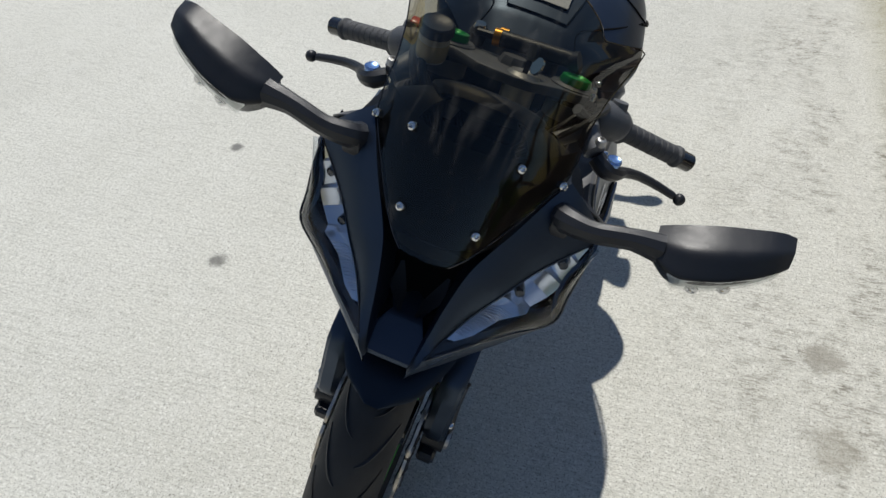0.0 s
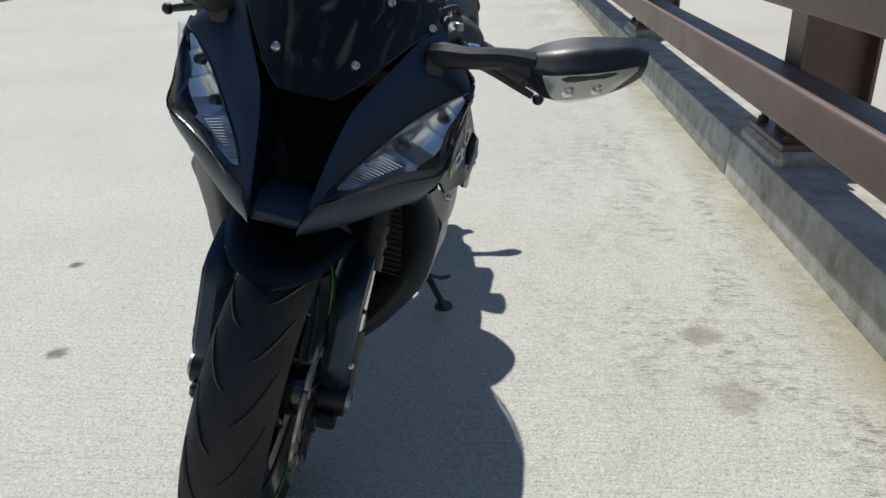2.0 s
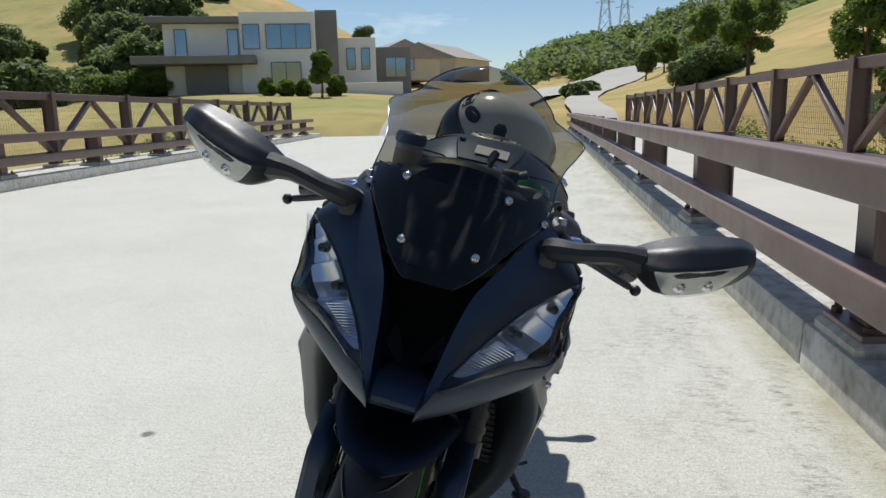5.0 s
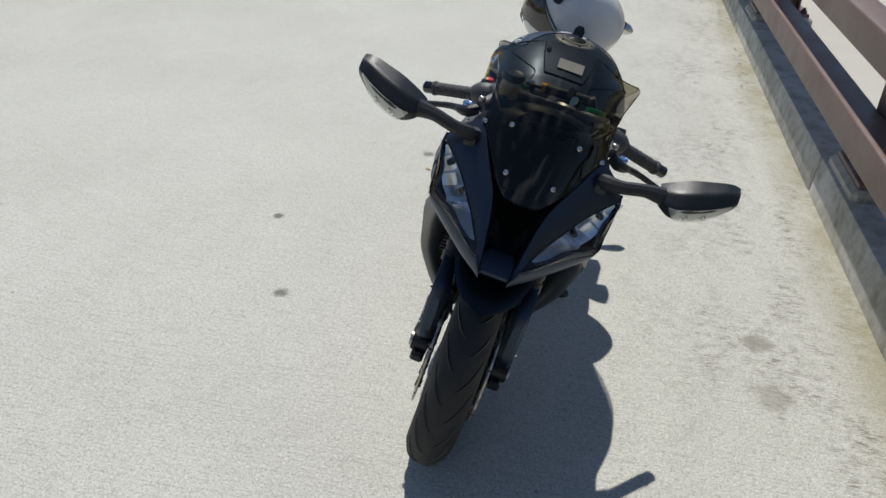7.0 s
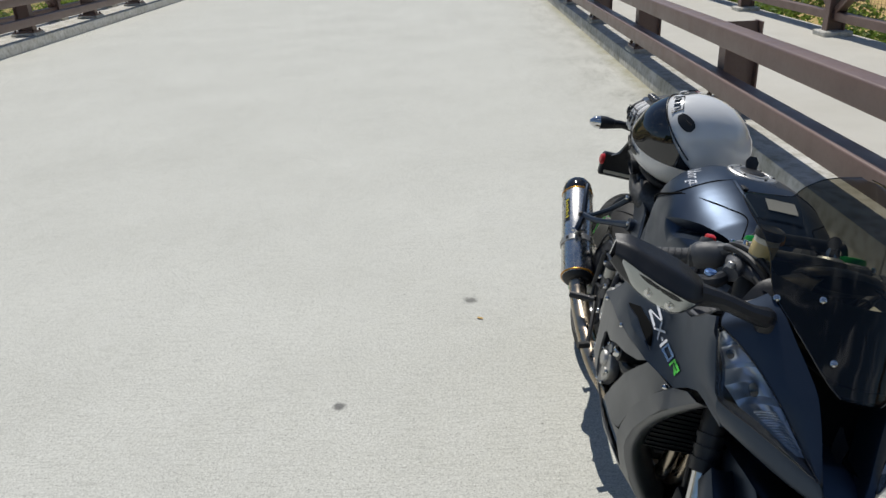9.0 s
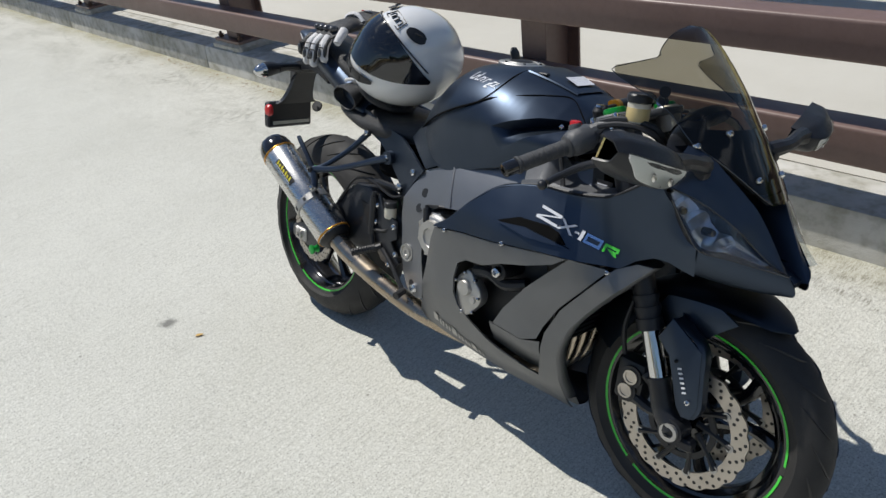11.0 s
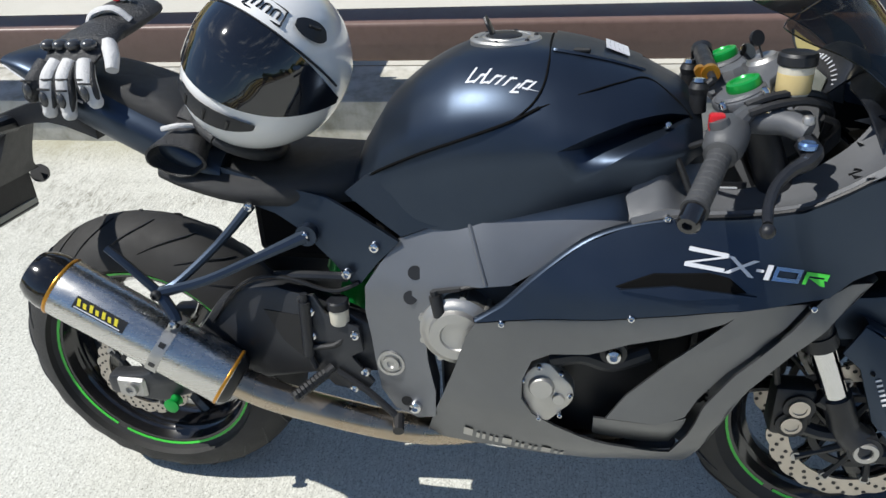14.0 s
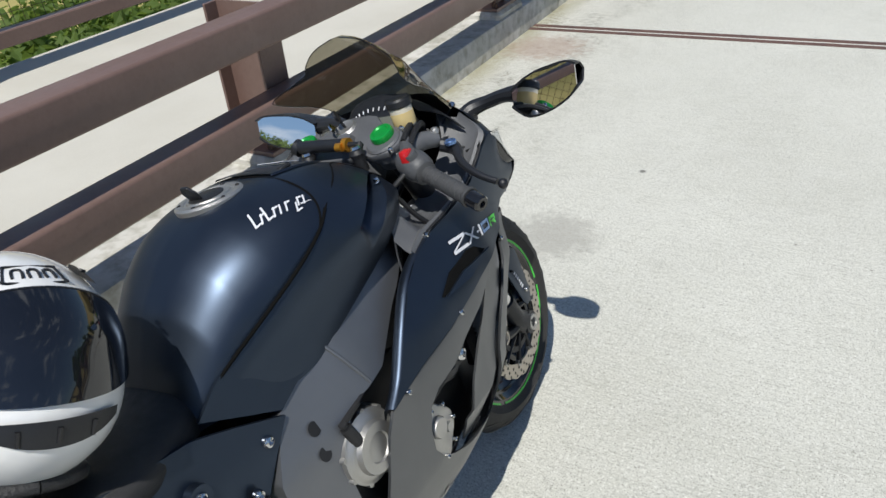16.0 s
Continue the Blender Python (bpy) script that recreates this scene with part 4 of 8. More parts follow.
# ---- wheels ----
def wheel(name, x, z, tyre_r, width, rim_r, disc_r, disc_ys, y_turn=0.0):
    w = thing_part(name)
    w.location = (x, 0, z)
    across = pose(0, 0, 0, 90, 0, 0)
    n = 72
    hw = width / 2
    prof = []
    for k in range(-8, 9):
        a = k / 8 * 1.38
        r0 = tyre_r - width * 0.56
        prof.append((r0 + width * 0.56 * math.cos(a), hw * math.sin(a) / math.sin(1.38)))
    prof = [(rim_r - 0.006, -hw * 0.74)] + [(rim_r + 0.012, -hw * 0.86)] + prof + [(rim_r + 0.012, hw * 0.86), (rim_r - 0.006, hw * 0.74)]
    bm = bmesh.new()
    lathe(bm, prof, across, n, close=True)
    tyre = part("tyre", bm, M["rubber"], w, "worn black road tyre", 40)
    # tread grooves: curved slots sunk as dark strips
    bm = bmesh.new()
    count = 22
    for i in range(count):
        for s in (-1, 1):
            pts = []
            for k in range(5):
                f = 0.12 + 0.62 * k / 4
                a = f * 1.38 * s
                rr = tyre_r - width * 0.56 + width * 0.56 * math.cos(a) + 0.0006
                th = 2 * math.pi * (i + (0.5 if s > 0 else 0)) / count + 0.30 * (k / 4) ** 1.5
                pts.append((rr * math.cos(th), hw * math.sin(a) / math.sin(1.38), rr * math.sin(th)))
            tube(bm, pts, [0.0012, 0.0028, 0.003, 0.0025, 0.001], 4, 3)
    t = part("tread_groove", bm, M["dark"], tyre)
    tagged(t, kind="stuff")
    # rim: barrel with flanges
    bm = bmesh.new()
    bw = hw * 0.8
    lathe(bm, [(rim_r + 0.004, -bw), (rim_r + 0.006, -bw + 0.007), (rim_r - 0.012, -bw + 0.012), (rim_r - 0.03, -bw * 0.55), (rim_r - 0.036, 0),
               (rim_r - 0.03, bw * 0.55), (rim_r - 0.012, bw - 0.012), (rim_r + 0.006, bw - 0.007), (rim_r + 0.004, bw), (rim_r - 0.01, bw - 0.003), (rim_r - 0.024, bw * 0.6), (rim_r - 0.042, bw * 0.3), (rim_r - 0.044, 0),
               (rim_r - 0.042, -bw * 0.3), (rim_r - 0.024, -bw * 0.6), (rim_r - 0.01, -bw + 0.003)], across, n, close=True)
    # spokes in three forked pairs
    for i in range(3):
        a0 = 2 * math.pi * i / 3 + 0.45
        for s in (-1, 1):
            a1 = a0 + s * 0.40
            tube(bm, [(0.03 * math.cos(a0 + s * 0.5), 0, 0.03 * math.sin(a0 + s * 0.5)), (0.12 * math.cos(a0 + s * 0.28), 0, 0.12 * math.sin(a0 + s * 0.28)),
                      ((rim_r - 0.04) * math.cos(a1), 0, (rim_r - 0.04) * math.sin(a1))], [0.022, 0.014, 0.019], 8, 4)
    lathe(bm, [(0.018, -0.06), (0.045, -0.06), (0.05, -0.02), (0.05, 0.02), (0.045, 0.06), (0.018, 0.06)], across, 24, close=True)
    rim = part("rim", bm, M["gloss"], w, "gloss black cast rim with forked spokes")
    for s in (-1, 1):
        bm = bmesh.new()
        k = 60
        for j0, j1 in ((0, 19), (20, 39), (40, 59)):
            ring = []
            for j in range(j0, j1 + 1):
                a = 2 * math.pi * j / k
                ring.append([bm.verts.new(((r * math.cos(a)), s * (bw - dy), r * math.sin(a))) for r, dy in ((rim_r + 0.0012, -0.0012), (rim_r - 0.0042, 0.0005))])
            for p, q in zip(ring, ring[1:]):
                bm.faces.new((p[0], p[1], q[1], q[0]) if s > 0 else (p[0], q[0], q[1], p[1]))
        part("rim_stripe", bm, M["lime"], rim, "lime green rim stripe")
    for y in disc_ys:
        d = brake_disc(w, y, disc_r)
    return w


def brake_disc(parent, y, r):
    """A petal disc with drilled holes, on a black carrier with bobbins."""
    inner, n = r * 0.745, 120
    bm = bmesh.new()
    rings = {}
    for side in (-1, 1):
        out, inn = [], []
        for i in range(n):
            a = 2 * math.pi * i / n
            wave = r - 0.0045 * (0.5 + 0.5 * math.cos(a * 20)) ** 2
            out.append(bm.verts.new((wave * math.cos(a), y + side * 0.0027, wave * math.sin(a))))
            inn.append(bm.verts.new((inner * math.cos(a), y + side * 0.0027, inner * math.sin(a))))
        rings[side] = (out, inn)
    for i in range(n):
        j = (i + 1) % n
        (o1, i1), (o2, i2) = rings[-1], rings[1]
        bm.faces.new((o1[i], o1[j], i1[j], i1[i]))
        bm.faces.new((o2[j], o2[i], i2[i], i2[j]))
        bm.faces.new((o1[j], o1[i], o2[i], o2[j]))
        bm.faces.new((i1[i], i1[j], i2[j], i2[i]))
    bmesh.ops.recalc_face_normals(bm, faces=bm.faces)
    d = part("brake_disc", bm, M["disc"], parent, "drilled steel petal brake disc", 30)
    bm = bmesh.new()
    rows = ((0.82, 0), (0.89, 0.33), (0.955, 0.66))
    hn = 26
    for i in range(hn):
        for f, ph in rows:
            a = 2 * math.pi * (i + ph) / hn
            p = Vector((r * f * math.cos(a), y, r * f * math.sin(a)))
            rod(bm, p - Vector((0, 0.0031, 0)), p + Vector((0, 0.0031, 0)), r * 0.027, n=8)
    h = part("drill_hole", bm, M["dark"], d)
    tagged(h, kind="stuff")
    arms = 10 if r > 0.13 else 5
    for i in range(arms):
        a = 2 * math.pi * i / arms
        bm = bmesh.new()
        tube(bm, [(0.04 * math.cos(a + 0.5), y, 0.04 * math.sin(a + 0.5)), (inner * 0.75 * math.cos(a + 0.1), y, inner * 0.75 * math.sin(a + 0.1)), (inner * 1.02 * math.cos(a), y, inner * 1.02 * math.sin(a))], [0.008, 0.006, 0.009], 6, 3)
        part("carrier_arm", bm, M["dark"], d)
    bm = bmesh.new()
    lathe(bm, [(inner * 0.60, -0.003), (inner * 0.72, -0.003), (inner * 0.72, 0.003), (inner * 0.60, 0.003)], Matrix.Translation((0, y, 0)) @ pose(0, 0, 0, 90), 40, close=True)
    part("disc_carrier", bm, M["dark"], d)
    for i in range(arms):
        a = 2 * math.pi * i / arms
        bm = bmesh.new()
        lathe(bm, [(0.0, -0.005), (0.0095, -0.005), (0.0095, 0.005), (0.0, 0.005)], Matrix.Translation((inner * math.cos(a), y, inner * math.sin(a))) @ pose(0, 0, 0, 90), 10)
        part("bobbin", bm, M["alloy"], d)
    return d


front = wheel("front_wheel", 1.425, 0.298, 0.298, 0.118, 0.222, 0.155, (-0.078, 0.078))
wheel("rear_wheel", 0.0, 0.3225, 0.3265, 0.188, 0.225, 0.110, (-0.105,))

# ---- fork, fender, calipers ----
FORK_TOP, FORK_LOW = Vector((1.142, -0.103, 0.946)), Vector((1.392, -0.110, 0.33))


def on_fork(f, dy=0.0):
    p = FORK_TOP.lerp(FORK_LOW, f)
    return Vector((p.x, p.y + dy, p.z))


def fork_outer(bm):
    rod(bm, on_fork(0.02), on_fork(0.70), 0.027, n=20)
    for f in (0.60, 0.64, 0.68, 0.70):
        rod(bm, on_fork(f), on_fork(f + 0.02), 0.030, n=20)


fork = both("fork_tube", fork_outer, M["plastic"])
both("fork_slider", lambda bm: rod(bm, on_fork(0.71), on_fork(0.90), 0.0215, n=20), M["chrome"], fork, "polished fork slider")


def fork_bottom(bm):
    tube(bm, [on_fork(0.885), on_fork(0.95), on_fork(1.0), (1.424, -0.112, 0.298)], [0.027, 0.026, 0.027, 0.031], 14, 3)
    rod(bm, (1.425, -0.088, 0.298), (1.425, -0.133, 0.298), 0.030, n=20)
    box(bm, (1.435, -0.125, 0.262), (1.475, -0.09, 0.290), 0.006)


low = both("fork_bottom", fork_bottom, M["plastic"], fork)
both("axle_nut", lambda bm: lathe(bm, [(0.011, -0.002), (0.013, 0.006), (0.021, 0.006), (0.022, -0.004)], Matrix.Translation((1.425, -0.134, 0.298)) @ pose(0, 0, 0, 90), 20), M["alloy"], low)


def fork_guard(bm):
    m = Matrix.Translation((0, -0.122, 0)) @ Matrix(((1, 0, 0, 0), (0, 0, 1, 0), (0, 1, 0, 0), (0, 0, 0, 1)))
    prism(bm, [(1.352, 0.50), (1.378, 0.555), (1.455, 0.505), (1.472, 0.375), (1.462, 0.345), (1.440, 0.342), (1.425, 0.36), (1.385, 0.47)], -0.006, m, 0.002)
    rows = []
    for x, z in ((1.380, 0.556), (1.420, 0.535), (1.455, 0.505), (1.465, 0.44), (1.473, 0.376), (1.463, 0.346)):
        rows.append([(x - 0.004, -0.1275, z), (x + 0.004, -0.120, z), (x + 0.005, -0.098, z), (x - 0.004, -0.084, z), (x - 0.02, -0.080, z)])
    loft(bm, rows, 3, False)
    bmesh.ops.recalc_face_normals(bm, faces=bm.faces)


guard = both("fork_guard", fork_guard, M["matt"])
for g, s in zip(guard, (-1, 1)):
    bolt((1.449, s * 0.129, 0.384), (0, s, 0), 0.007, g)
    bolt((1.405, s * 0.129, 0.465), (0, s, 0), 0.004, g, "dark")
for k in range(6):
    bm = bmesh.new()
    bar(bm, (1.412 + 0.0042 * k, -0.1300, 0.450 - 0.010 * k), (1.4205 + 0.0042 * k, -0.1300, 0.4535 - 0.010 * k), 0.0012, 0.004, (0.4, 0, -1))
    part("marking", bm, M["white"], guard[0])


def fender_skin(bm):
    rows = []
    for k in range(19):
        a = radians(156 - k * 5.35)
        f = k / 18
        r = 0.318 + 0.006 * math.sin(f * 3.1)
        w = (0.078 + 0.030 * smooth_step(0.30, 0.62, f)) * math.sqrt(max(0.012, 1 - max(0.0, (f - 0.52) / 0.482) ** 2.2))
        side = 0.070 * (1 - smooth_step(0.15, 0.55, f)) + 0.002
        row = []
        for j in range(-6, 7):
            u = j / 6
            yy = w * math.sin(u * 1.5) / math.sin(1.5)
            drop = side * max(0.0, abs(u) - 0.45) / 0.55 + 0.018 * u * u * (w / 0.108)
            rr = r - drop
            row.append((1.425 + rr * math.cos(a), yy, 0.298 + rr * math.sin(a)))
        rows.append(row)
    loft(bm, rows, 2, False)
    bmesh.ops.solidify(bm, geom=bm.faces[:], thickness=-0.003)
    bmesh.ops.recalc_face_normals(bm, faces=bm.faces)


one("front_fender", fender_skin, M["matt"], smooth=60)


def fender_cheek(bm):
    m = Matrix.Translation((0, -0.079, 0)) @ Matrix(((1, 0, 0, 0), (0, 0, 1, 0), (0, 1, 0, 0), (0, 0, 0, 1)))
    prism(bm, [(1.30, 0.525), (1.345, 0.60), (1.44, 0.605), (1.50, 0.575), (1.46, 0.54), (1.43, 0.51), (1.36, 0.50)], -0.006, m, 0.003)


both("fender_bracket", fender_cheek, M["matt"])


def caliper(bm):
    for cx, cz in ((1.305, 0.375), (1.297, 0.337)):
        rod(bm, (cx, -0.088, cz), (cx, -0.124, cz), 0.027, n=18)
    box(bm, (1.262, -0.118, 0.305), (1.335, -0.066, 0.412), 0.012, 2)
    tube(bm, [(1.335, -0.11, 0.395), (1.375, -0.112, 0.37), (1.40, -0.112, 0.345)], [0.016, 0.014, 0.016], 8, 3)
    tube(bm, [(1.32, -0.11, 0.325), (1.36, -0.112, 0.315), (1.40, -0.112, 0.32)], [0.014, 0.013, 0.014], 8, 3)


cal = both("brake_caliper", caliper, M["dark"], None, "black radial brake caliper")
for c, s in zip(cal, (-1, 1)):
    for cx, cz in ((1.305, 0.375), (1.297, 0.337)):
        bm = bmesh.new()
        lathe(bm, [(0.0, 0.001), (0.012, 0.001), (0.0125, 0.003), (0.018, 0.003), (0.0195, -0.004)], Matrix.Translation((cx, s * 0.1245, cz)) @ pose(0, 0, 0, 90 * -s), 20)
        part("piston_cap", bm, M["disc"], c)
both("brake_hose", lambda bm: tube(bm, [(1.268, -0.10, 0.41), (1.255, -0.105, 0.48), (1.26, -0.09, 0.58), (1.22, -0.07, 0.72)], 0.006, 8, 5), M["dark"], cal)

# ---- fairing ----
UPPER = [(0.745, 0.592), (0.79, 0.622), (0.849, 0.68), (0.915, 0.732), (0.975, 0.756), (1.045, 0.770), (1.105, 0.772), (1.17, 0.779), (1.224, 0.792), (1.265, 0.815), (1.30, 0.840), (1.340, 0.858),
         (1.362, 0.832), (1.385, 0.80), (1.410, 0.768), (1.438, 0.741), (1.430, 0.705), (1.422, 0.678),
         (1.40, 0.686), (1.375, 0.697), (1.345, 0.697), (1.31, 0.68), (1.28, 0.655), (1.20, 0.647), (1.10, 0.640), (0.96, 0.622), (0.85, 0.610)]
side_panel = both("side_fairing", lambda bm: panel(bm, UPPER, half, 0.006, 0.022, 0.004), M["matt"], None, "matt black upper side fairing", 28)


def fairing_roll(bm):
    """The upper edge of the side fairing rolls inwards and catches the light."""
    rows = []
    for x, z in [(0.745, 0.592), (0.79, 0.622), (0.849, 0.68), (0.915, 0.732), (0.975, 0.756), (1.045, 0.770)]:
        y = half(x, z) + 0.004
        rows.append([(x, -y + 0.0002, z), (x - 0.0015, -y + 0.002, z + 0.0018), (x - 0.005, -y + 0.010, z + 0.003), (x - 0.007, -y + 0.020, z - 0.003), (x - 0.004, -y + 0.030, z - 0.03)])
    loft(bm, rows, 4, False)
    bmesh.ops.recalc_face_normals(bm, faces=bm.faces)


both("fairing_edge", fairing_roll, M["matt"], None, "", 60)
# the sharp lower blade of the cowl that runs forward under the headlight
LOWER = [(0.745, 0.588), (0.85, 0.606), (0.96, 0.618), (1.10, 0.636), (1.165, 0.642), (1.13, 0.618), (1.06, 0.594), (0.99, 0.574), (0.93, 0.548), (0.87, 0.540), (0.838, 0.520), (0.822, 0.475),
         (0.820, 0.43), (0.840, 0.395), (0.88, 0.365), (0.93, 0.338), (0.985, 0.318), (1.045, 0.300), (1.085, 0.292), (1.105, 0.36), (1.122, 0.44), (1.162, 0.515), (1.222, 0.588),
         (1.272, 0.650), (1.312, 0.672), (1.345, 0.672), (1.30, 0.62), (1.24, 0.55), (1.185, 0.475), (1.155, 0.40), (1.140, 0.31), (1.130, 0.22), (1.122, 0.172),
         (1.03, 0.193), (0.91, 0.222), (0.80, 0.245), (0.63, 0.272), (0.655, 0.35), (0.70, 0.47), (0.725, 0.55)]
both("lower_fairing", lambda bm: panel(bm, LOWER, half, 0.006, 0.025, 0.0), M["matt_grey"], None, "matt graphite lower side fairing", 28)
BLADE = [(1.165, 0.640), (1.255, 0.640), (1.212, 0.585), (1.150, 0.512), (1.112, 0.45), (1.095, 0.41), (1.05, 0.392), (0.965, 0.402), (0.995, 0.455), (1.06, 0.535)]
both("fairing_blade", lambda bm: panel(bm, BLADE, lambda x, z: half(x, z) - 0.012 + 0.05 * max(0, 0.45 - z), 0.005, 0.025, 0.002), M["matt_grey"], None, "matt graphite inner fairing blade", 28)
WEDGE = [(0.945, 0.395), (1.042, 0.386), (1.10, 0.402), (1.085, 0.30), (1.04, 0.303), (0.985, 0.322), (0.945, 0.338)]
both("fairing_insert", lambda bm: panel(bm, WEDGE, lambda x, z: half(x, z) - 0.014 - 0.12 * max(0.0, 0.38 - z), 0.005, 0.025), M["matt_grey"])
VENT = [(0.965, 0.676), (1.02, 0.697), (1.10, 0.700), (1.13, 0.692), (1.155, 0.672), (1.06, 0.668)]
# the vent's shade is a near-black patch laid over the side panel
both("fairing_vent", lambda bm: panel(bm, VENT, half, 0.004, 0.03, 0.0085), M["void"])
both("vent_blade", lambda bm: panel(bm, [(0.97, 0.674), (1.05, 0.683), (1.17, 0.668), (1.06, 0.664)], half, 0.004, 0.03, 0.0125), M["matt"])
for s, sp in zip((-1, 1), side_panel):
    for x, z, r in ((0.789, 0.594, .006), (0.991, 0.625, .0065), (1.259, 0.640, .006), (1.036, 0.772, .006)):
        bolt((x, s * (half(x, z) + 0.003), z), (0, s, 0.1), r, sp)

# nose: flat cheek panels beside the intake, the sides under the headlights, the intake itself and the chin
CHEEK = [((1.345, .150, .925), (1.335, .205, .868)), ((1.385, .128, .908), (1.362, .2135, .850)), ((1.422, .104, .872), (1.392, .184, .836)), ((1.452, .080, .838), (1.425, .150, .812)),
         ((1.476, .064, .810), (1.462, .118, .781)), ((1.507, .052, .765), (1.490, .090, .748)), ((1.540, .043, .713), (1.524, .066, .716)), ((1.570, .034, .668), (1.557, .050, .697))]


def cheek(bm):
    rows = []
    for a, b in CHEEK:
        a, b = Vector(a), Vector(b)
        out = Vector((0.0035, 0.002, 0.002))
        row = [a - Vector((0.060, 0.006, 0.016)), a - Vector((0.004, 0.0015, 0.001)), a, a.lerp(b, 0.3) + out, a.lerp(b, 0.7) + out, b, b - Vector((0.014, 0.004, 0.002))]
        rows.append([Vector((p.x, -p.y, p.z)) for p in row])
    loft(bm, rows, 4, False)
    bmesh.ops.recalc_face_normals(bm, faces=bm.faces)
    if sum(f.normal.x * f.calc_area() for f in bm.faces) < 0:
        bmesh.ops.reverse_faces(bm, faces=bm.faces[:])


both("nose_cowl", cheek, M["matt"], None, "matt black nose cowl", 32)
NOSE_SIDE = [[(1.436, .2065, .745), (1.434, .201, .727), (1.428, .186, .702), (1.420, .166, .680), (1.395, .135, .676)],
             [(1.476, .1535, .7285), (1.477, .149, .709), (1.474, .137, .684), (1.466, .118, .664), (1.44, .095, .662)],
             [(1.516, .101, .7125), (1.519, .098, .695), (1.518, .090, .672), (1.513, .078, .655), (1.49, .058, .654)],
             [(1.557, .0515, .6970), (1.561, .049, .682), (1.561, .045, .665), (1.556, .040, .652), (1.546, .038, .652)],
             [(1.571, .0345, .668), (1.572, .034, .663), (1.572, .0335, .658), (1.569, .0325, .653), (1.566, .032, .652)]]


def nose_side(bm):
    loft(bm, [[Vector((x, -y, z)) for x, y, z in smooth_row(row, 3)] for row in NOSE_SIDE], 4, False)
    bmesh.ops.recalc_face_normals(bm, faces=bm.faces)
    if sum(f.normal.x * f.calc_area() for f in bm.faces) < 0:
        bmesh.ops.reverse_faces(bm, faces=bm.faces[:])


both("nose_side", nose_side, M["matt"], None, "matt black cowl under the headlight", 50)


def chin(bm):
    steps = (-1, -0.5, 0, 0.5, 1)
    loft(bm, [[(x, w * u, z) for u in steps] for x, w, z in ((1.40, .075, .716), (1.49, .051, .697), (1.502, .0475, .6945), (1.551, .0385, .674), (1.555, .0375, .668), (1.553, .036, .656), (1.52, .048, .650), (1.40, .115, .668))], 2, False)
    bmesh.ops.recalc_face_normals(bm, faces=bm.faces)


one("chin_lip", chin, M["matt"], smooth=30)


def intake(bm):
    rows = []
    for z, x, w in ((0.850, 1.385, 0.085), (0.80, 1.40, 0.066), (0.74, 1.42, 0.052), (0.705, 1.46, 0.048), (0.694, 1.505, 0.045)):
        rows.append([(x + 0.045, -w - 0.004, z), (x, -w * 0.8, z), (x - 0.01, 0, z), (x, w * 0.8, z), (x + 0.045, w + 0.004, z)])
    loft(bm, rows, 2, False)
    bmesh.ops.recalc_face_normals(bm, faces=bm.faces)


# the depth of shade in the intake is put into its near-black colour
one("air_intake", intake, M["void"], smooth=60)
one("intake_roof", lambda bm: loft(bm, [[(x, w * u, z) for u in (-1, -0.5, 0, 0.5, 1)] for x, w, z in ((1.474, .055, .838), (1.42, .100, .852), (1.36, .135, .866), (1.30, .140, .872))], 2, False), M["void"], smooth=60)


def fairing_return(bm):
    """The front edge of the lower fairing rolls inwards towards the wheel."""
    edge = [(1.345, 0.672), (1.30, 0.62), (1.24, 0.55), (1.185, 0.475), (1.155, 0.40), (1.140, 0.31), (1.131, 0.22)]
    rows = []
    for x, z in edge:
        y = half(x, z)
        rows.append([(x, -y + 0.0005, z), (x + 0.010, -y + 0.012, z + 0.002), (x + 0.006, -y + 0.032, z + 0.004), (x - 0.03, -y + 0.060, z + 0.004), (x - 0.09, -max(0.02, y - 0.08), z)])
    loft(bm, rows, 3, False)
    bmesh.ops.recalc_face_normals(bm, faces=bm.faces)


both("fairing_return", fairing_return, M["matt_grey"], None, "", 60)

# headlights: dark bowl, reflectors, clear lens
LENS_OUT = [(1.358, .2155, .842), (1.383, .2145, .810), (1.408, .210, .776), (1.438, .2035, .7445), (1.476, .152, .7290), (1.516, .100, .7130), (1.556, .051, .6975)]
LENS_IN = [(1.362, .2125, .850), (1.392, .183, .835), (1.425, .149, .811), (1.462, .117, .780), (1.490, .089, .747), (1.524, .065, .715), (1.557, .0495, .698)]


def lens_skin(bm, push, shrink):
    rows = []
    for a, b in zip(LENS_OUT, LENS_IN):
        a, b = Vector(a), Vector(b)
        c = (a + b) / 2
        a, b = c + (a - c) * shrink, c + (b - c) * shrink
        m = (a + b) / 2 + Vector((0.012, 0.010, 0.006))
        row = smooth_row([a, m, b], 4)
        rows.append([Vector((p.x + push[0], -(p.y + push[1]), p.z + push[2])) for p in row])
    loft(bm, rows, 4, False)
    bmesh.ops.recalc_face_normals(bm, faces=bm.faces)
    if sum(f.normal.x * f.calc_area() for f in bm.faces) < 0:
        bmesh.ops.reverse_faces(bm, faces=bm.faces[:])


lamp = both("headlight", lambda bm: lens_skin(bm, (-0.075, -0.045, -0.004), 1.02), M["dark"], None, "clear headlight behind a swept lens", 60)


def lamp_at(f, u, deep):
    """A place behind the lens: f runs along it from its top to its tip, u from the outer to the inner edge."""
    i = min(int(f), len(LENS_OUT) - 2)
    p = Vector(LENS_OUT[i]).lerp(Vector(LENS_OUT[i + 1]), f - i).lerp(Vector(LENS_IN[i]).lerp(Vector(LENS_IN[i + 1]), f - i), u)
    return Vector((p.x - deep, -(p.y - deep * 0.55), p.z - deep * 0.1))


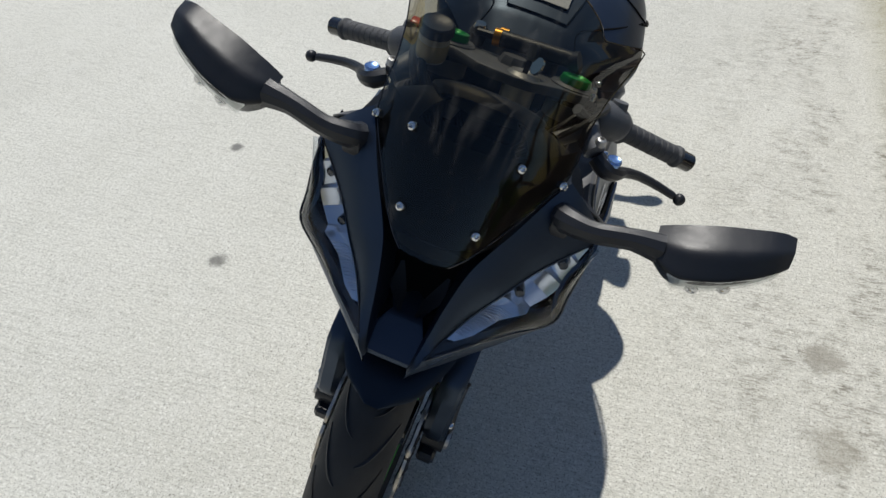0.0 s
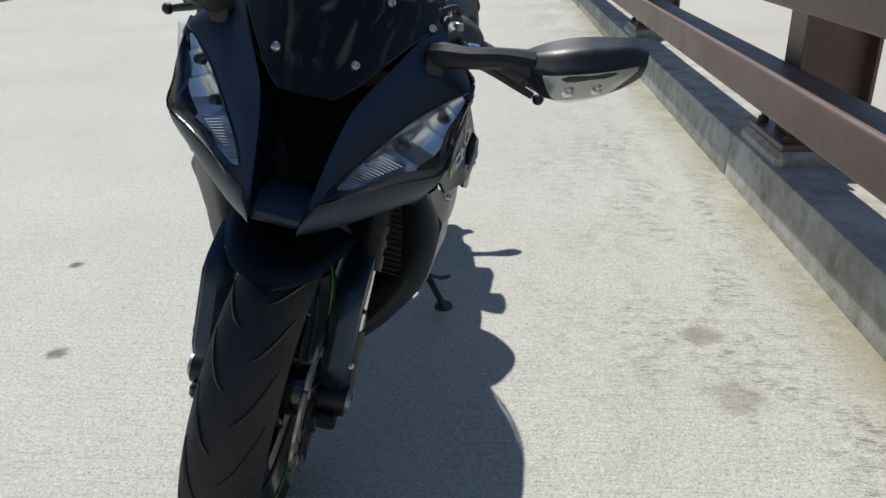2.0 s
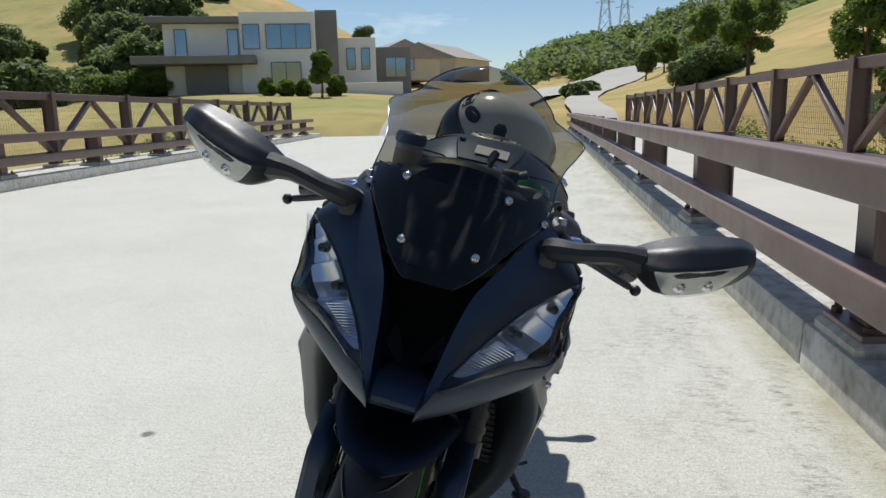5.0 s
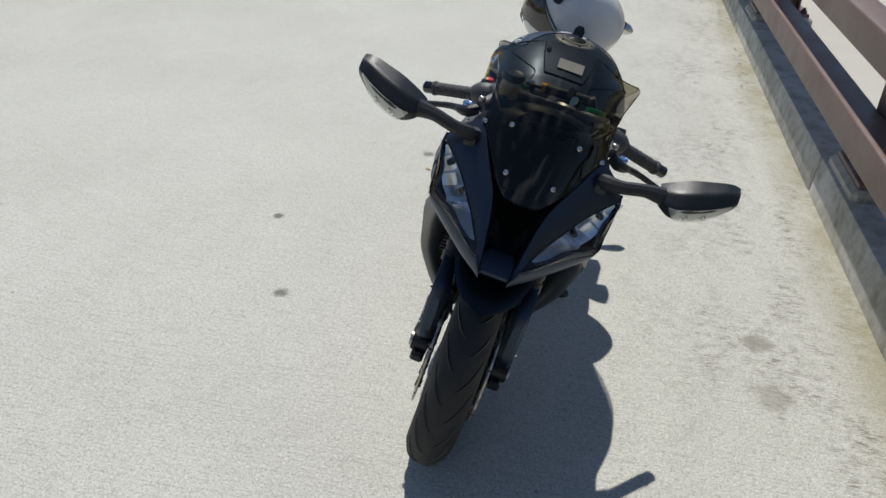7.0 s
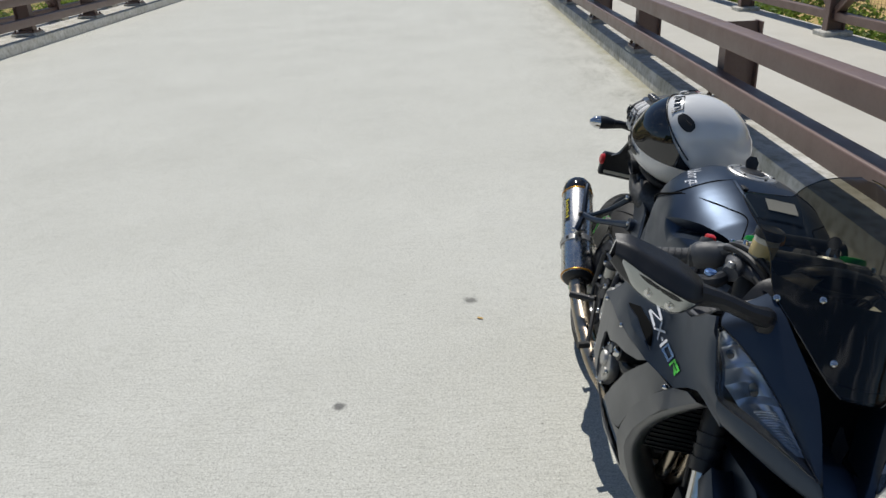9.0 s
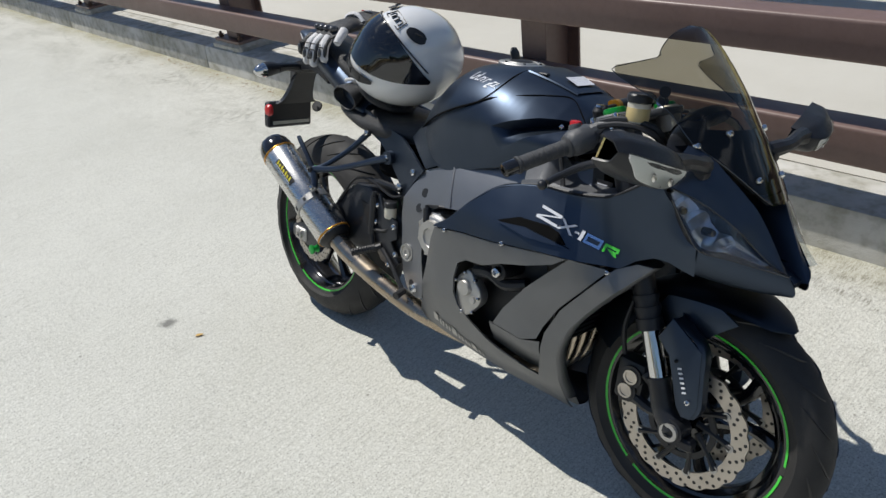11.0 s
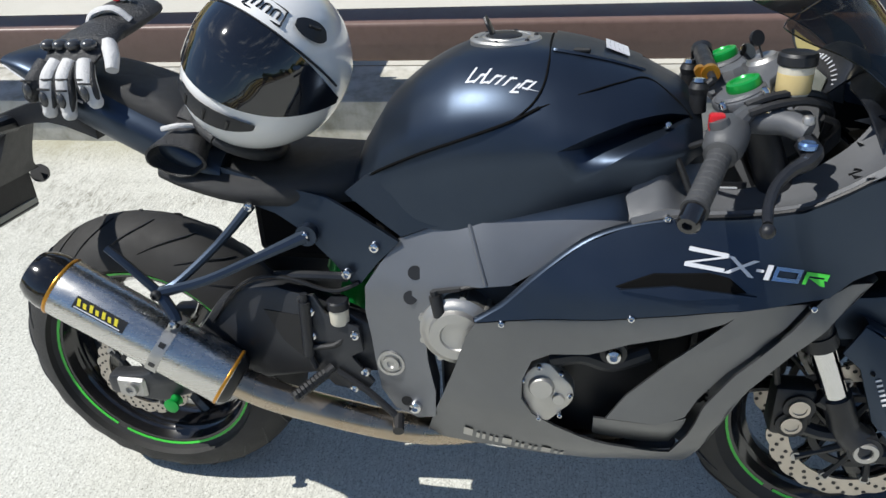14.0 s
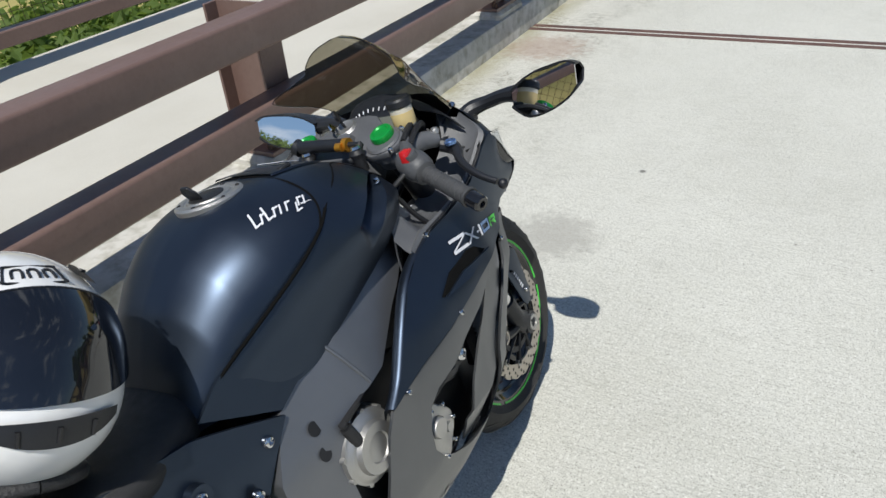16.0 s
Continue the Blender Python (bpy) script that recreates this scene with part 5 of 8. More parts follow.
def reflector(bm):
    """Bright bowls with folded walls between them; each strip is one facet."""
    folds = ((0.25, 0.004), (0.9, 0.020), (1.0, 0.010), (1.9, 0.034), (2.0, 0.022), (2.7, 0.046), (3.3, 0.050), (3.45, 0.030), (4.1, 0.036), (4.9, 0.010), (5.1, 0.004))
    rows = []
    for f, deep in folds:
        rows.append([lamp_at(f, 0.07 + 0.89 * j / 8, deep * (0.35 + 0.65 * math.sin(math.pi * (0.08 + 0.84 * j / 8))) + 0.004) for j in range(9)])
    loft(bm, rows, 1, False)
    bmesh.ops.recalc_face_normals(bm, faces=bm.faces)


both("reflector", reflector, M["reflector"], lamp, "folded bright reflector", 25)


def mask(bm):
    """The gloss black surround of the reflector, widest at the lens's tip."""
    loft(bm, [[lamp_at(f, u, 0.004) for u in (0.0, 0.5 * w, w)] for f, w in ((0.2, .08), (1.5, .06), (3.0, .08), (3.6, .22), (4.4, .30), (5.0, .45), (5.3, 1.0), (5.95, 1.0))], 2, False)
    bmesh.ops.recalc_face_normals(bm, faces=bm.faces)


both("lamp_mask", mask, M["gloss"], lamp, "gloss black lamp surround", 60)
# fine ribs across the lower bowl
for s in (-1, 1):
    bm = bmesh.new()
    for k in range(14):
        f = 3.55 + 0.10 * k
        tube(bm, [(Vector((q.x, -s * q.y, q.z))) for q in (lamp_at(f, 0.34, 0.010), lamp_at(f, 0.58, 0.014), lamp_at(f, 0.80, 0.010))], 0.0010, 4, 2)
    tagged(part("lamp_rib", bm, M["reflector"], lamp[0 if s < 0 else 1]), kind="stuff")


def bulb(bm):
    for c in ((1.378, -.186, .806), (1.425, -.142, .766)):
        m, _ = frame_to(c, Vector(c) + Vector((1, -0.35, 0.12)))
        lathe(bm, [(0.0, 0.008), (0.007, 0.006), (0.009, -0.004), (0.009, -0.02)], m, 14)


both("bulb_shield", bulb, M["gloss"], lamp)


def housing(bm):
    """Side walls that close the lamp behind its lens."""
    for line, dy in ((LENS_OUT, -0.030), (LENS_IN, 0.004)):
        loft(bm, [[(x, -y, z), (x - 0.03, -y - dy * 0.4, z), (x - 0.075, -y - dy, z)] for x, y, z in line], 3, False)
    bmesh.ops.recalc_face_normals(bm, faces=bm.faces)


both("lamp_housing", housing, M["gloss"], lamp, "", 60)
both("lens", lambda bm: lens_skin(bm, (0.001, 0.001, 0.0), 1.0), M["lens"], lamp, "clear swept headlight lens", 60)


def lens_edge(bm):
    for line in (LENS_OUT, LENS_IN):
        tube(bm, [(x + 0.001, -y - 0.001, z) for x, y, z in line], 0.0017, 6, 4)


both("lens_rim", lens_edge, M["gloss"], lamp)

# ---- screen ----
SCREEN_X = [(0.823, 1.494), (0.868, 1.466), (0.929, 1.426), (1.017, 1.361), (1.095, 1.292), (1.14, 1.245)]
SCREEN_W = [(0.823, .036), (0.829, .047), (0.85, .070), (0.872, .090), (0.90, .116), (0.925, .142), (0.95, .146), (0.98, .146), (1.01, .154), (1.04, .170), (1.056, .178), (1.068, .172), (1.074, .122), (1.085, .113), (1.102, .099), (1.12, .074), (1.133, .044), (1.14, .010)]


def screen_at(z, u):
    w = tab(SCREEN_W, z)
    y = w * u
    extra = 1.6 * smooth_step(0.95, 1.03, z) * max(0.0, abs(u) - 0.5)
    flare = 0.014 * smooth_step(0.98, 1.05, z) * smooth_step(0.62, 1.0, abs(u)) * (1 - smooth_step(1.066, 1.076, z))
    return Vector((tab(SCREEN_X, z) - (3.6 + extra) * y * y - 0.02 * abs(u) ** 4 * smooth_step(0.9, 1.0, z), y, z - flare))


def screen_skin(bm, z0, z1, n, off=0.0, reach=1.0):
    rows = [[screen_at(z0 + (z1 - z0) * k / n, reach * j / 14) + Vector((off, 0, off * 0.4)) for j in range(-14, 15)] for k in range(n + 1)]
    loft(bm, rows, 1, False)
    bmesh.ops.recalc_face_normals(bm, faces=bm.faces)
    if sum(f.normal.x * f.calc_area() for f in bm.faces) < 0:
        bmesh.ops.reverse_faces(bm, faces=bm.faces[:])


scr = one("windscreen", lambda bm: screen_skin(bm, 0.823, 1.14, 44), M["smoke"], None, "smoked double-bubble windscreen with scratches", 60)


def screen_edge(bm):
    for s in (-1, 1):
        tube(bm, [screen_at(0.823 + 0.317 * k / 30, s) for k in range(31)], 0.0011, 5, 2)


one("screen_edge", screen_edge, M["gloss"], scr)
# the black inner cowl that shows through the lower half
inner = one("inner_cowl", lambda bm: screen_skin(bm, 0.826, 0.958, 14, -0.009, 0.97), M["plastic"], None, "", 60)
for y, x, z in ((0.078, 1.384, 0.950), (0.054, 1.469, 0.868), (0.139, 1.373, 0.924)):
    for s in (-1, 1):
        p = screen_at(z, s * min(1.0, y / max(tab(SCREEN_W, z), 0.01)))
        bolt((p.x + 0.001, s * y, z), (0.75, s * 0.35, 0.55), 0.0075, scr, "chrome", 0.007)


M["yellow"] = mat("yellow_decal", (0.72, 0.62, 0.04), 0.4, second=(0.65, 0.55, 0.03), scale=30, amount=0.5)

# ---- mirrors ----
SHELL = [(0.280, .914, .017, 1.408, 1.3615), (0.298, .913, .030, 1.426, 1.358), (0.320, .914, .0405, 1.438, 1.3545), (0.350, .921, .0445, 1.437, 1.3495), (0.388, .931, .0425, 1.424, 1.343), (0.425, .943, .036, 1.402, 1.3365), (0.449, .950, .023, 1.380, 1.3325)]
# section of the housing: angle, depth forwards and height as shares
SECTION = [(-90, 0.0, -1.0), (-62, 0.68, -0.95), (-2, 1.0, 0.02), (40, 0.66, 0.74), (90, 0.0, 1.0)]


def shell_at(y, a, off=0.0):
    """A place on the mirror housing: distance from the middle plane and angle from the bottom (-90) to the top (90)."""
    zc, h, xf, xb = (tab([(r[0], r[k]) for r in SHELL], y) for k in (1, 2, 3, 4))
    c = sum(tab([(p[0], p[1]) for p in SECTION], a + k) for k in (-7, -3, 0, 3, 7)) / 5
    s = sum(tab([(p[0], p[2]) for p in SECTION], a + k) for k in (-7, -3, 0, 3, 7)) / 5
    return Vector((xb + (xf - xb) * c + 0.30 * h * s * (1 - c) + off * 0.8, -y, zc + h * s + off * (0.6 if s > 0 else -0.6)))


def mirror_shell(bm):
    loft(bm, [[shell_at(r[0], a) for a in range(-90, 91, 6)] for r in SHELL], 3, False)
    bmesh.ops.recalc_face_normals(bm, faces=bm.faces)
    if sum(f.normal.x * f.calc_area() for f in bm.faces) < 0:
        bmesh.ops.reverse_faces(bm, faces=bm.faces[:])
    bmesh.ops.solidify(bm, geom=bm.faces[:], thickness=0.004)


mirror = both("mirror", mirror_shell, M["plastic"], None, "black rear-view mirror with a built-in turn signal", 40)


def mirror_arm(bm):
    tube(bm, [(1.372, -.150, .888), (1.392, -.165, .898), (1.402, -.20, .905), (1.398, -.25, .915), (1.394, -.290, .915)], [0.020, 0.019, 0.0155, 0.0155, 0.0215], 10, 4)
    box(bm, (1.365, -.172, .868), (1.402, -.142, .898), 0.008, 2)


both("mirror_arm", mirror_arm, M["plastic"], mirror)


def mirror_glass(bm):
    inset = lambda r, s: Vector((r[4] + 0.002, -(r[0] + (0.004 if r[0] < 0.29 else -0.004 if r[0] > 0.44 else 0)), r[1] + s * (r[2] - 0.0045)))
    ring = [inset(r, -1) for r in SHELL] + [inset(r, 1) for r in SHELL[::-1]]
    # laid flat on its mean plane
    for p in ring:
        p.x = 1.3515 + 0.17 * (p.y + 0.365) + 0.30 * (p.z - 0.914 + 0.22 * (p.y + 0.29))
    b = [bm.verts.new(p) for p in ring]
    c = [bm.verts.new(p + Vector((0.004, 0, 0))) for p in ring]
    k = len(b)
    bm.faces.new(b)
    bm.faces.new(c[::-1])
    for i in range(k):
        bm.faces.new((b[i], b[(i + 1) % k], c[(i + 1) % k], c[i]))
    bmesh.ops.recalc_face_normals(bm, faces=bm.faces)


both("mirror_glass", mirror_glass, M["mirror"], mirror, "mirror glass", None)


def signal_lens(bm, off):
    rows = []
    for y, a0, a1 in ((.306, -10, -4), (.320, -40, -3), (.336, -57, -2), (.37, -57, -1), (.404, -54, -1), (.421, -34, -1), (.436, -10, -2)):
        rows.append([shell_at(y, a0 + (a1 - a0) * k / 4, off) for k in range(5)])
    loft(bm, rows, 3, False)
    bmesh.ops.recalc_face_normals(bm, faces=bm.faces)
    if sum(f.normal.x * f.calc_area() for f in bm.faces) < 0:
        bmesh.ops.reverse_faces(bm, faces=bm.faces[:])


both("signal_back", lambda bm: signal_lens(bm, 0.0022), M["silver"], mirror)
both("signal_lens", lambda bm: signal_lens(bm, 0.0060), M["cloudy"], mirror, "clear ribbed turn signal lens")
for s, mm in zip((-1, 1), mirror):
    for y in (0.345, 0.383):
        bm = bmesh.new()
        q = shell_at(y, -32, 0.0026)
        lathe(bm, [(0.008, 0), (0.009, 0.002), (0.004, 0.003), (0.0, 0.001)], Matrix.Translation((q.x, s * y, q.z)) @ pose(0, 0, 0, 0, 90, 0), 16)
        part("signal_bulb", bm, M["chrome"], mm)
    bolt((1.372, s * 0.160, 0.874), (0.5, s, 0), 0.006, mm, "dark")

# ---- cockpit ----


YOKE = Matrix(((0.927, 0, -0.376, 1.14), (0, 1, 0, 0), (0.376, 0, 0.927, 0.922), (0, 0, 0, 1)))


def triple(bm):
    side = [(-0.040, 0.03), (-0.036, 0.064), (-0.042, 0.090), (-0.036, 0.128), (-0.012, 0.146), (0.018, 0.144), (0.040, 0.122), (0.046, 0.088), (0.070, 0.060), (0.086, 0.046), (0.092, 0.02)]
    prism(bm, [(x, -y) for x, y in side[::-1]] + side, 0.016, YOKE, 0.004)
    for y in (-0.103, 0.103):
        lathe(bm, [(0.026, -0.014), (0.037, -0.012), (0.038, 0.018), (0.034, 0.022), (0.026, 0.022)], YOKE @ Matrix.Translation((0, y, 0)), 28)
    lathe(bm, [(0.0, 0.030), (0.020, 0.030), (0.024, 0.022), (0.026, 0.010)], YOKE @ Matrix.Translation((0.006, 0, 0)), 8)


tri_ = one("top_yoke", triple, M["panel_grey"], None, "cast grey top yoke")
for s in (-1, 1):
    for dx in (-0.030, 0.030):
        q = YOKE @ Vector((dx, s * 0.136, 0.016))
        bolt(q, (-0.376, 0, 0.927), 0.006, tri_, "chrome", 0.007)
for s in (-1, 1):
    bm = bmesh.new()
    m, _ = frame_to((1.139, s * 0.103, .946), (1.129, s * 0.103, .971))
    lathe(bm, [(0.024, -0.004), (0.026, 0.004), (0.024, 0.0115), (0.018, 0.013), (0.015, 0.010), (0.0, 0.010)], m, 24)
    part("fork_cap", bm, M["green"], tri_, "green anodised fork cap")
# steering damper across the yoke
one("steering_damper", lambda bm: (rod(bm, (1.098, -0.035, .952), (1.098, 0.085, .960), 0.0135, n=16), rod(bm, (1.098, -0.075, .949), (1.098, -0.035, .952), 0.006, n=10),
                                   rod(bm, (1.100, 0.085, .955), (1.100, 0.098, .962), 0.018, n=12)), M["plastic"], None, "black steering damper with gold end")
one("damper_ring", lambda bm: (rod(bm, (1.098, -0.046, .951), (1.098, -0.034, .952), 0.0145, n=16), rod(bm, (1.083, -0.040, .953), (1.083, -0.026, .954), 0.009, n=12)), M["gold"])
for y in (-0.075, 0.055):
    dm = one("damper_mount", lambda bm: (rod(bm, (1.080, y, .900), (1.078, y, .932), 0.013, n=12), rod(bm, (1.078, y, .932), (1.098, y, .950), 0.007, n=10), lathe(bm, [(0.0, 0.012), (0.012, 0.010), (0.016, 0.002), (0.014, -0.006)], Matrix.Translation((1.078, y, .936)), 16)), M["dark"])
    one("mount_bolt", lambda bm: lathe(bm, [(0.0, 0.005), (0.009, 0.004), (0.011, -0.001)], Matrix.Translation((1.078, y, .949)), 14), M["chrome"], dm)
# ignition lock with its key
one("ignition_lock", lambda bm: lathe(bm, [(0.026, -0.05), (0.027, 0.0), (0.022, 0.006), (0.017, 0.004), (0.0, 0.004)], Matrix.Translation((1.187, 0.026, .958)) @ pose(0, 0, 0, 0, -22, 0), 26), M["alloy"])
one("ignition_key", lambda bm: (bar(bm, (1.187, 0.026, .960), (1.178, 0.028, .984), 0.008, 0.003), lathe(bm, [(0.0, -0.003), (0.013, -0.003), (0.013, 0.003), (0.0, 0.003)], Matrix.Translation((1.174, 0.028, .992)) @ pose(0, 0, 0, 70, 0, 30), 14)), M["plastic"])
one("key_tag", lambda bm: lathe(bm, [(0.0, -0.002), (0.014, -0.002), (0.014, 0.002), (0.0, 0.002)], Matrix.Translation((1.165, 0.040, .968)) @ pose(0, 0, 0, 50, 40, 0), 14), M["chrome"])


def cluster(bm):
    rows = []
    for x, z, w, h in ((1.262, .930, .078, .022), (1.278, .950, .088, .028), (1.295, .960, .086, .028), (1.315, .960, .07, .020)):
        rows.append([(x + 0.012 * math.sin(a), w * math.cos(a), z + h * math.sin(a)) for a in [2 * math.pi * k / 20 for k in range(21)]])
    loft(bm, rows, 2)
    bmesh.ops.recalc_face_normals(bm, faces=bm.faces)


clu = one("instrument_panel", cluster, M["plastic"], None, "digital instrument panel with an arched rev counter", 50)
one("display", lambda bm: prism(bm, [(-0.062, -0.016), (0.03, -0.016), (0.04, 0.012), (-0.05, 0.012)], 0.002, Matrix.Translation((1.2615, -0.002, .937)) @ Matrix(((0.35, 0, -0.93, 0), (0.0, 1, 0, 0), (0.93, 0, 0.35, 0), (0, 0, 0, 1))) @ Matrix(((0, 1, 0, 0), (1, 0, 0, 0), (0, 0, 1, 0), (0, 0, 0, 1)))), mat("lcd_grey", (0.14, 0.15, 0.13), 0.15, second=(0.17, 0.18, 0.16), scale=30, amount=0.5), clu, "grey liquid crystal display", None)
for k in range(13):
    a = radians(168 - 12 * k)
    bm = bmesh.new()
    p = Vector((1.2675 + 0.004 * math.sin(a), 0.072 * math.cos(a), .937 + 0.026 * math.sin(a)))
    bar(bm, p, p + Vector((0.006, 0.006 * math.cos(a), 0.006 * math.sin(a))), 0.0025, 0.0015)
    part("scale_mark", bm, M["white"], clu)


# clip-on bars
BAR_IN, BAR_OUT = Vector((1.133, -0.118, .905)), Vector((1.046, -0.338, .826))


def on_bar(f, dx=0.0, dz=0.0):
    p = BAR_IN.lerp(BAR_OUT, f)
    return Vector((p.x + dx, p.y, p.z + dz))


def clipon(bm):
    rod(bm, (1.157, -0.104, .892), (1.147, -0.104, .916), 0.036, n=22)
    rod(bm, on_bar(0.0), on_bar(0.5), 0.011, n=12)
    tube(bm, [(1.135, -0.118, .904), on_bar(0.12)], [0.022, 0.014], 10, 2)


bars = both("handlebar", clipon, M["frame"])


def grip(bm):
    prof, L0 = [], (BAR_OUT - on_bar(0.38)).length
    m, _ = frame_to(on_bar(0.38), BAR_OUT)
    prof = [(0.012, -0.002), (0.024, -0.002), (0.024, 0.006), (0.0175, 0.010)]
    for k in range(1, 9):
        h = 0.010 + (L0 - 0.045) * k / 8
        prof += [(0.0172, h - 0.003), (0.0160, h - 0.0015), (0.0172, h)]
    prof += [(0.0195, L0 - 0.032), (0.0195, L0 - 0.026), (0.012, L0 - 0.025)]
    lathe(bm, prof, m, 18)


both("grip", grip, M["grip"], bars, "ribbed black rubber grip")


def bar_end(bm):
    m, L0 = frame_to(on_bar(0.86), BAR_OUT + (BAR_OUT - BAR_IN).normalized() * 0.006)
    lathe(bm, [(0.013, 0), (0.0165, 0.004), (0.0165, L0 - 0.004), (0.013, L0), (0.007, L0), (0.007, L0 - 0.006), (0.0, L0 - 0.006)], m, 18)


both("bar_end", bar_end, M["gloss"], bars)


def switchgear(bm):
    tube(bm, [on_bar(0.12), on_bar(0.18, 0, .004), on_bar(0.27, 0, .005), on_bar(0.345, 0, .002), on_bar(0.385)], [0.019, 0.029, 0.031, 0.029, 0.023], 16, 4)
    tube(bm, [on_bar(0.24, 0.0, 0.012), on_bar(0.16, 0.014, 0.024), on_bar(0.10, 0.034, 0.036)], [0.020, 0.014, 0.009], 10, 3)
    lathe(bm, [(0.0, 0.004), (0.013, 0.003), (0.015, -0.004), (0.015, -0.02)], Matrix.Translation(on_bar(0.30, -0.012, 0.036)) @ pose(0, 0, 0, 0, -20, 0), 16)


sw = both("switch_housing", switchgear, M["switch"], bars)
one("kill_switch", lambda bm: box(bm, (1.082, -.188, .902), (1.104, -.168, .927), 0.004, 2), M["red"], sw[0], "red kill switch")


def lever(bm):
    tube(bm, [(1.214, -.176, .886), (1.222, -.196, .877), (1.212, -.214, .869), (1.190, -.228, .861), (1.168, -.254, .849), (1.153, -.290, .834), (1.147, -.324, .822)], [0.014, 0.016, 0.0125, 0.0092, 0.0082, 0.0075, 0.0066], 10, 5)
    bmesh.ops.create_uvsphere(bm, u_segments=14, v_segments=10, radius=0.0105, matrix=Matrix.Translation((1.145, -.336, .818)))


lev = both("brake_lever", lever, M["plastic"], bars, "black hand lever with a ball end")
for s, l_ in zip((-1, 1), lev):
    bm = bmesh.new()
    lathe(bm, [(0.0125, -0.003), (0.013, 0.003), (0.010, 0.006), (0.006, 0.0045), (0, 0.0045)], Matrix.Translation((1.213, s * .203, .889)), 18)
    part("lever_adjuster", bm, M["blue"], l_, "blue anodised lever adjuster")


def master(bm):
    tube(bm, [(1.140, -.134, .902), (1.165, -.142, .906), (1.195, -.152, .906), (1.220, -.170, .898)], [0.016, 0.020, 0.019, 0.017], 12, 4)
    tube(bm, [(1.178, -.150, .908), (1.205, -.128, .905), (1.232, -.105, .900)], [0.014, 0.0135, 0.012], 12, 3)
    tube(bm, [(1.180, -.146, .918), (1.192, -.132, .934), (1.203, -.120, .948)], 0.0085, 8, 4)


mc = both("master_cylinder", master, M["panel_grey"], bars)
for s, c in zip((-1, 1), mc):
    bolt((1.217, s * .172, .916), (0, 0, 1), 0.009, c, "alloy", 0.008)
    bolt((1.166, s * .150, .926), (0, 0, 1), 0.006, c, "chrome", 0.006)
res = one("fluid_reservoir", lambda bm: lathe(bm, [(0.0, -0.028), (0.022, -0.028), (0.0235, -0.025), (0.0245, 0.014), (0.0, 0.014)], Matrix.Translation((1.203, -.118, .968)), 24), M["milky"], None, "brake fluid reservoir with amber fluid and black cap")
one("fluid", lambda bm: lathe(bm, [(0.0238, -0.024), (0.0244, -0.022), (0.0247, 0.002), (0.0243, 0.004)], Matrix.Translation((1.203, -.118, .968)), 24), M["amber"], res)
one("cap", lambda bm: lathe(bm, [(0.026, 0), (0.028, 0.002), (0.028, 0.014), (0.025, 0.018), (0.022, 0.016), (0.0, 0.016)], Matrix.Translation((1.203, -.118, .983)), 12), M["plastic"], res)
# cables and hoses about the yoke
for pts, r in (([(1.135, -.150, .930), (1.17, -.142, .942), (1.215, -.128, .944), (1.258, -.105, .925), (1.27, -.07, .87)], .0065),
               ([(1.138, -.160, .922), (1.18, -.152, .934), (1.225, -.138, .934), (1.262, -.112, .912), (1.27, -.07, .85)], .0065),
               ([(1.245, -.135, .91), (1.275, -.11, .89), (1.26, -.06, .84), (1.2, -.03, .78)], .005),
               ([(1.09, -.17, .885), (1.06, -.14, .86), (1.06, -.10, .82), (1.1, -.06, .76)], .005),
               ([(1.12, .165, .92), (1.17, .16, .94), (1.23, .12, .92), (1.22, .06, .84)], .005),
               ([(1.10, .16, .90), (1.15, .14, .93), (1.22, .10, .91), (1.2, .05, .83)], .004),
               ([(1.00, -.13, .88), (1.04, -.155, .86), (1.07, -.17, .80), (1.09, -.185, .765)], .0055)):
    one("cable", lambda bm: tube(bm, pts, r, 7, 5), M["dark"])


# the grained shelf between the fairing's upper edge, the tank and the fork
SHELF = [(0.985, .757, .176, .790), (1.01, .763, .163, .826), (1.035, .768, .150, .846), (1.065, .771, .122, .806), (1.10, .772, .108, .786), (1.16, .778, .104, .780), (1.224, .792, .110, .796), (1.265, .815, .118, .824), (1.30, .840, .128, .860),
         (1.328, .864, .118, .892), (1.345, .900, .108, .922)]


def inner_shelf(bm):
    rows = []
    for x, z, yi, zi in SHELF:
        a = Vector((x, -half(x, min(z, .86)) + 0.002, z))
        if x > 1.33:
            a = Vector((x, -.165, z))
        b = Vector((x - 0.006, -yi, zi))
        rows.append([a, a.lerp(b, 0.10) + Vector((0, 0, .004)), a.lerp(b, 0.22) + Vector((0, 0, -.006)), a.lerp(b, 0.6) + Vector((0, 0, -.010)), b, b + Vector((0.004, .010, -.03)), b + Vector((0.01, .022, -.12))])
    loft(bm, rows, 4, False)
    bmesh.ops.recalc_face_normals(bm, faces=bm.faces)
    bmesh.ops.solidify(bm, geom=bm.faces[:], thickness=0.003)


shelf = both("inner_panel", inner_shelf, M["panel_grey"], None, "grained dark grey inner fairing panel", 40)


def shelf_trim(bm):
    tube(bm, [(x, -half(x, z) + 0.003, z + .003) for x, z, yi, zi in SHELF[:9]] + [(1.325, -.200, .862)], 0.0036, 6, 4)


both("edge_trim", shelf_trim, M["dark"], shelf, "black rubber edge trim")


def inner_top(bm):
    loft(bm, [[(1.318, -.180, .880), (1.338, -.130, .905), (1.355, -.09, .918)], [(1.30, -.15, .925), (1.315, -.11, .945), (1.335, -.07, .955)], [(1.285, -.10, .945), (1.295, -.07, .965), (1.31, -.04, .97)]], 3, False)
    bmesh.ops.recalc_face_normals(bm, faces=bm.faces)
    bmesh.ops.solidify(bm, geom=bm.faces[:], thickness=0.003)


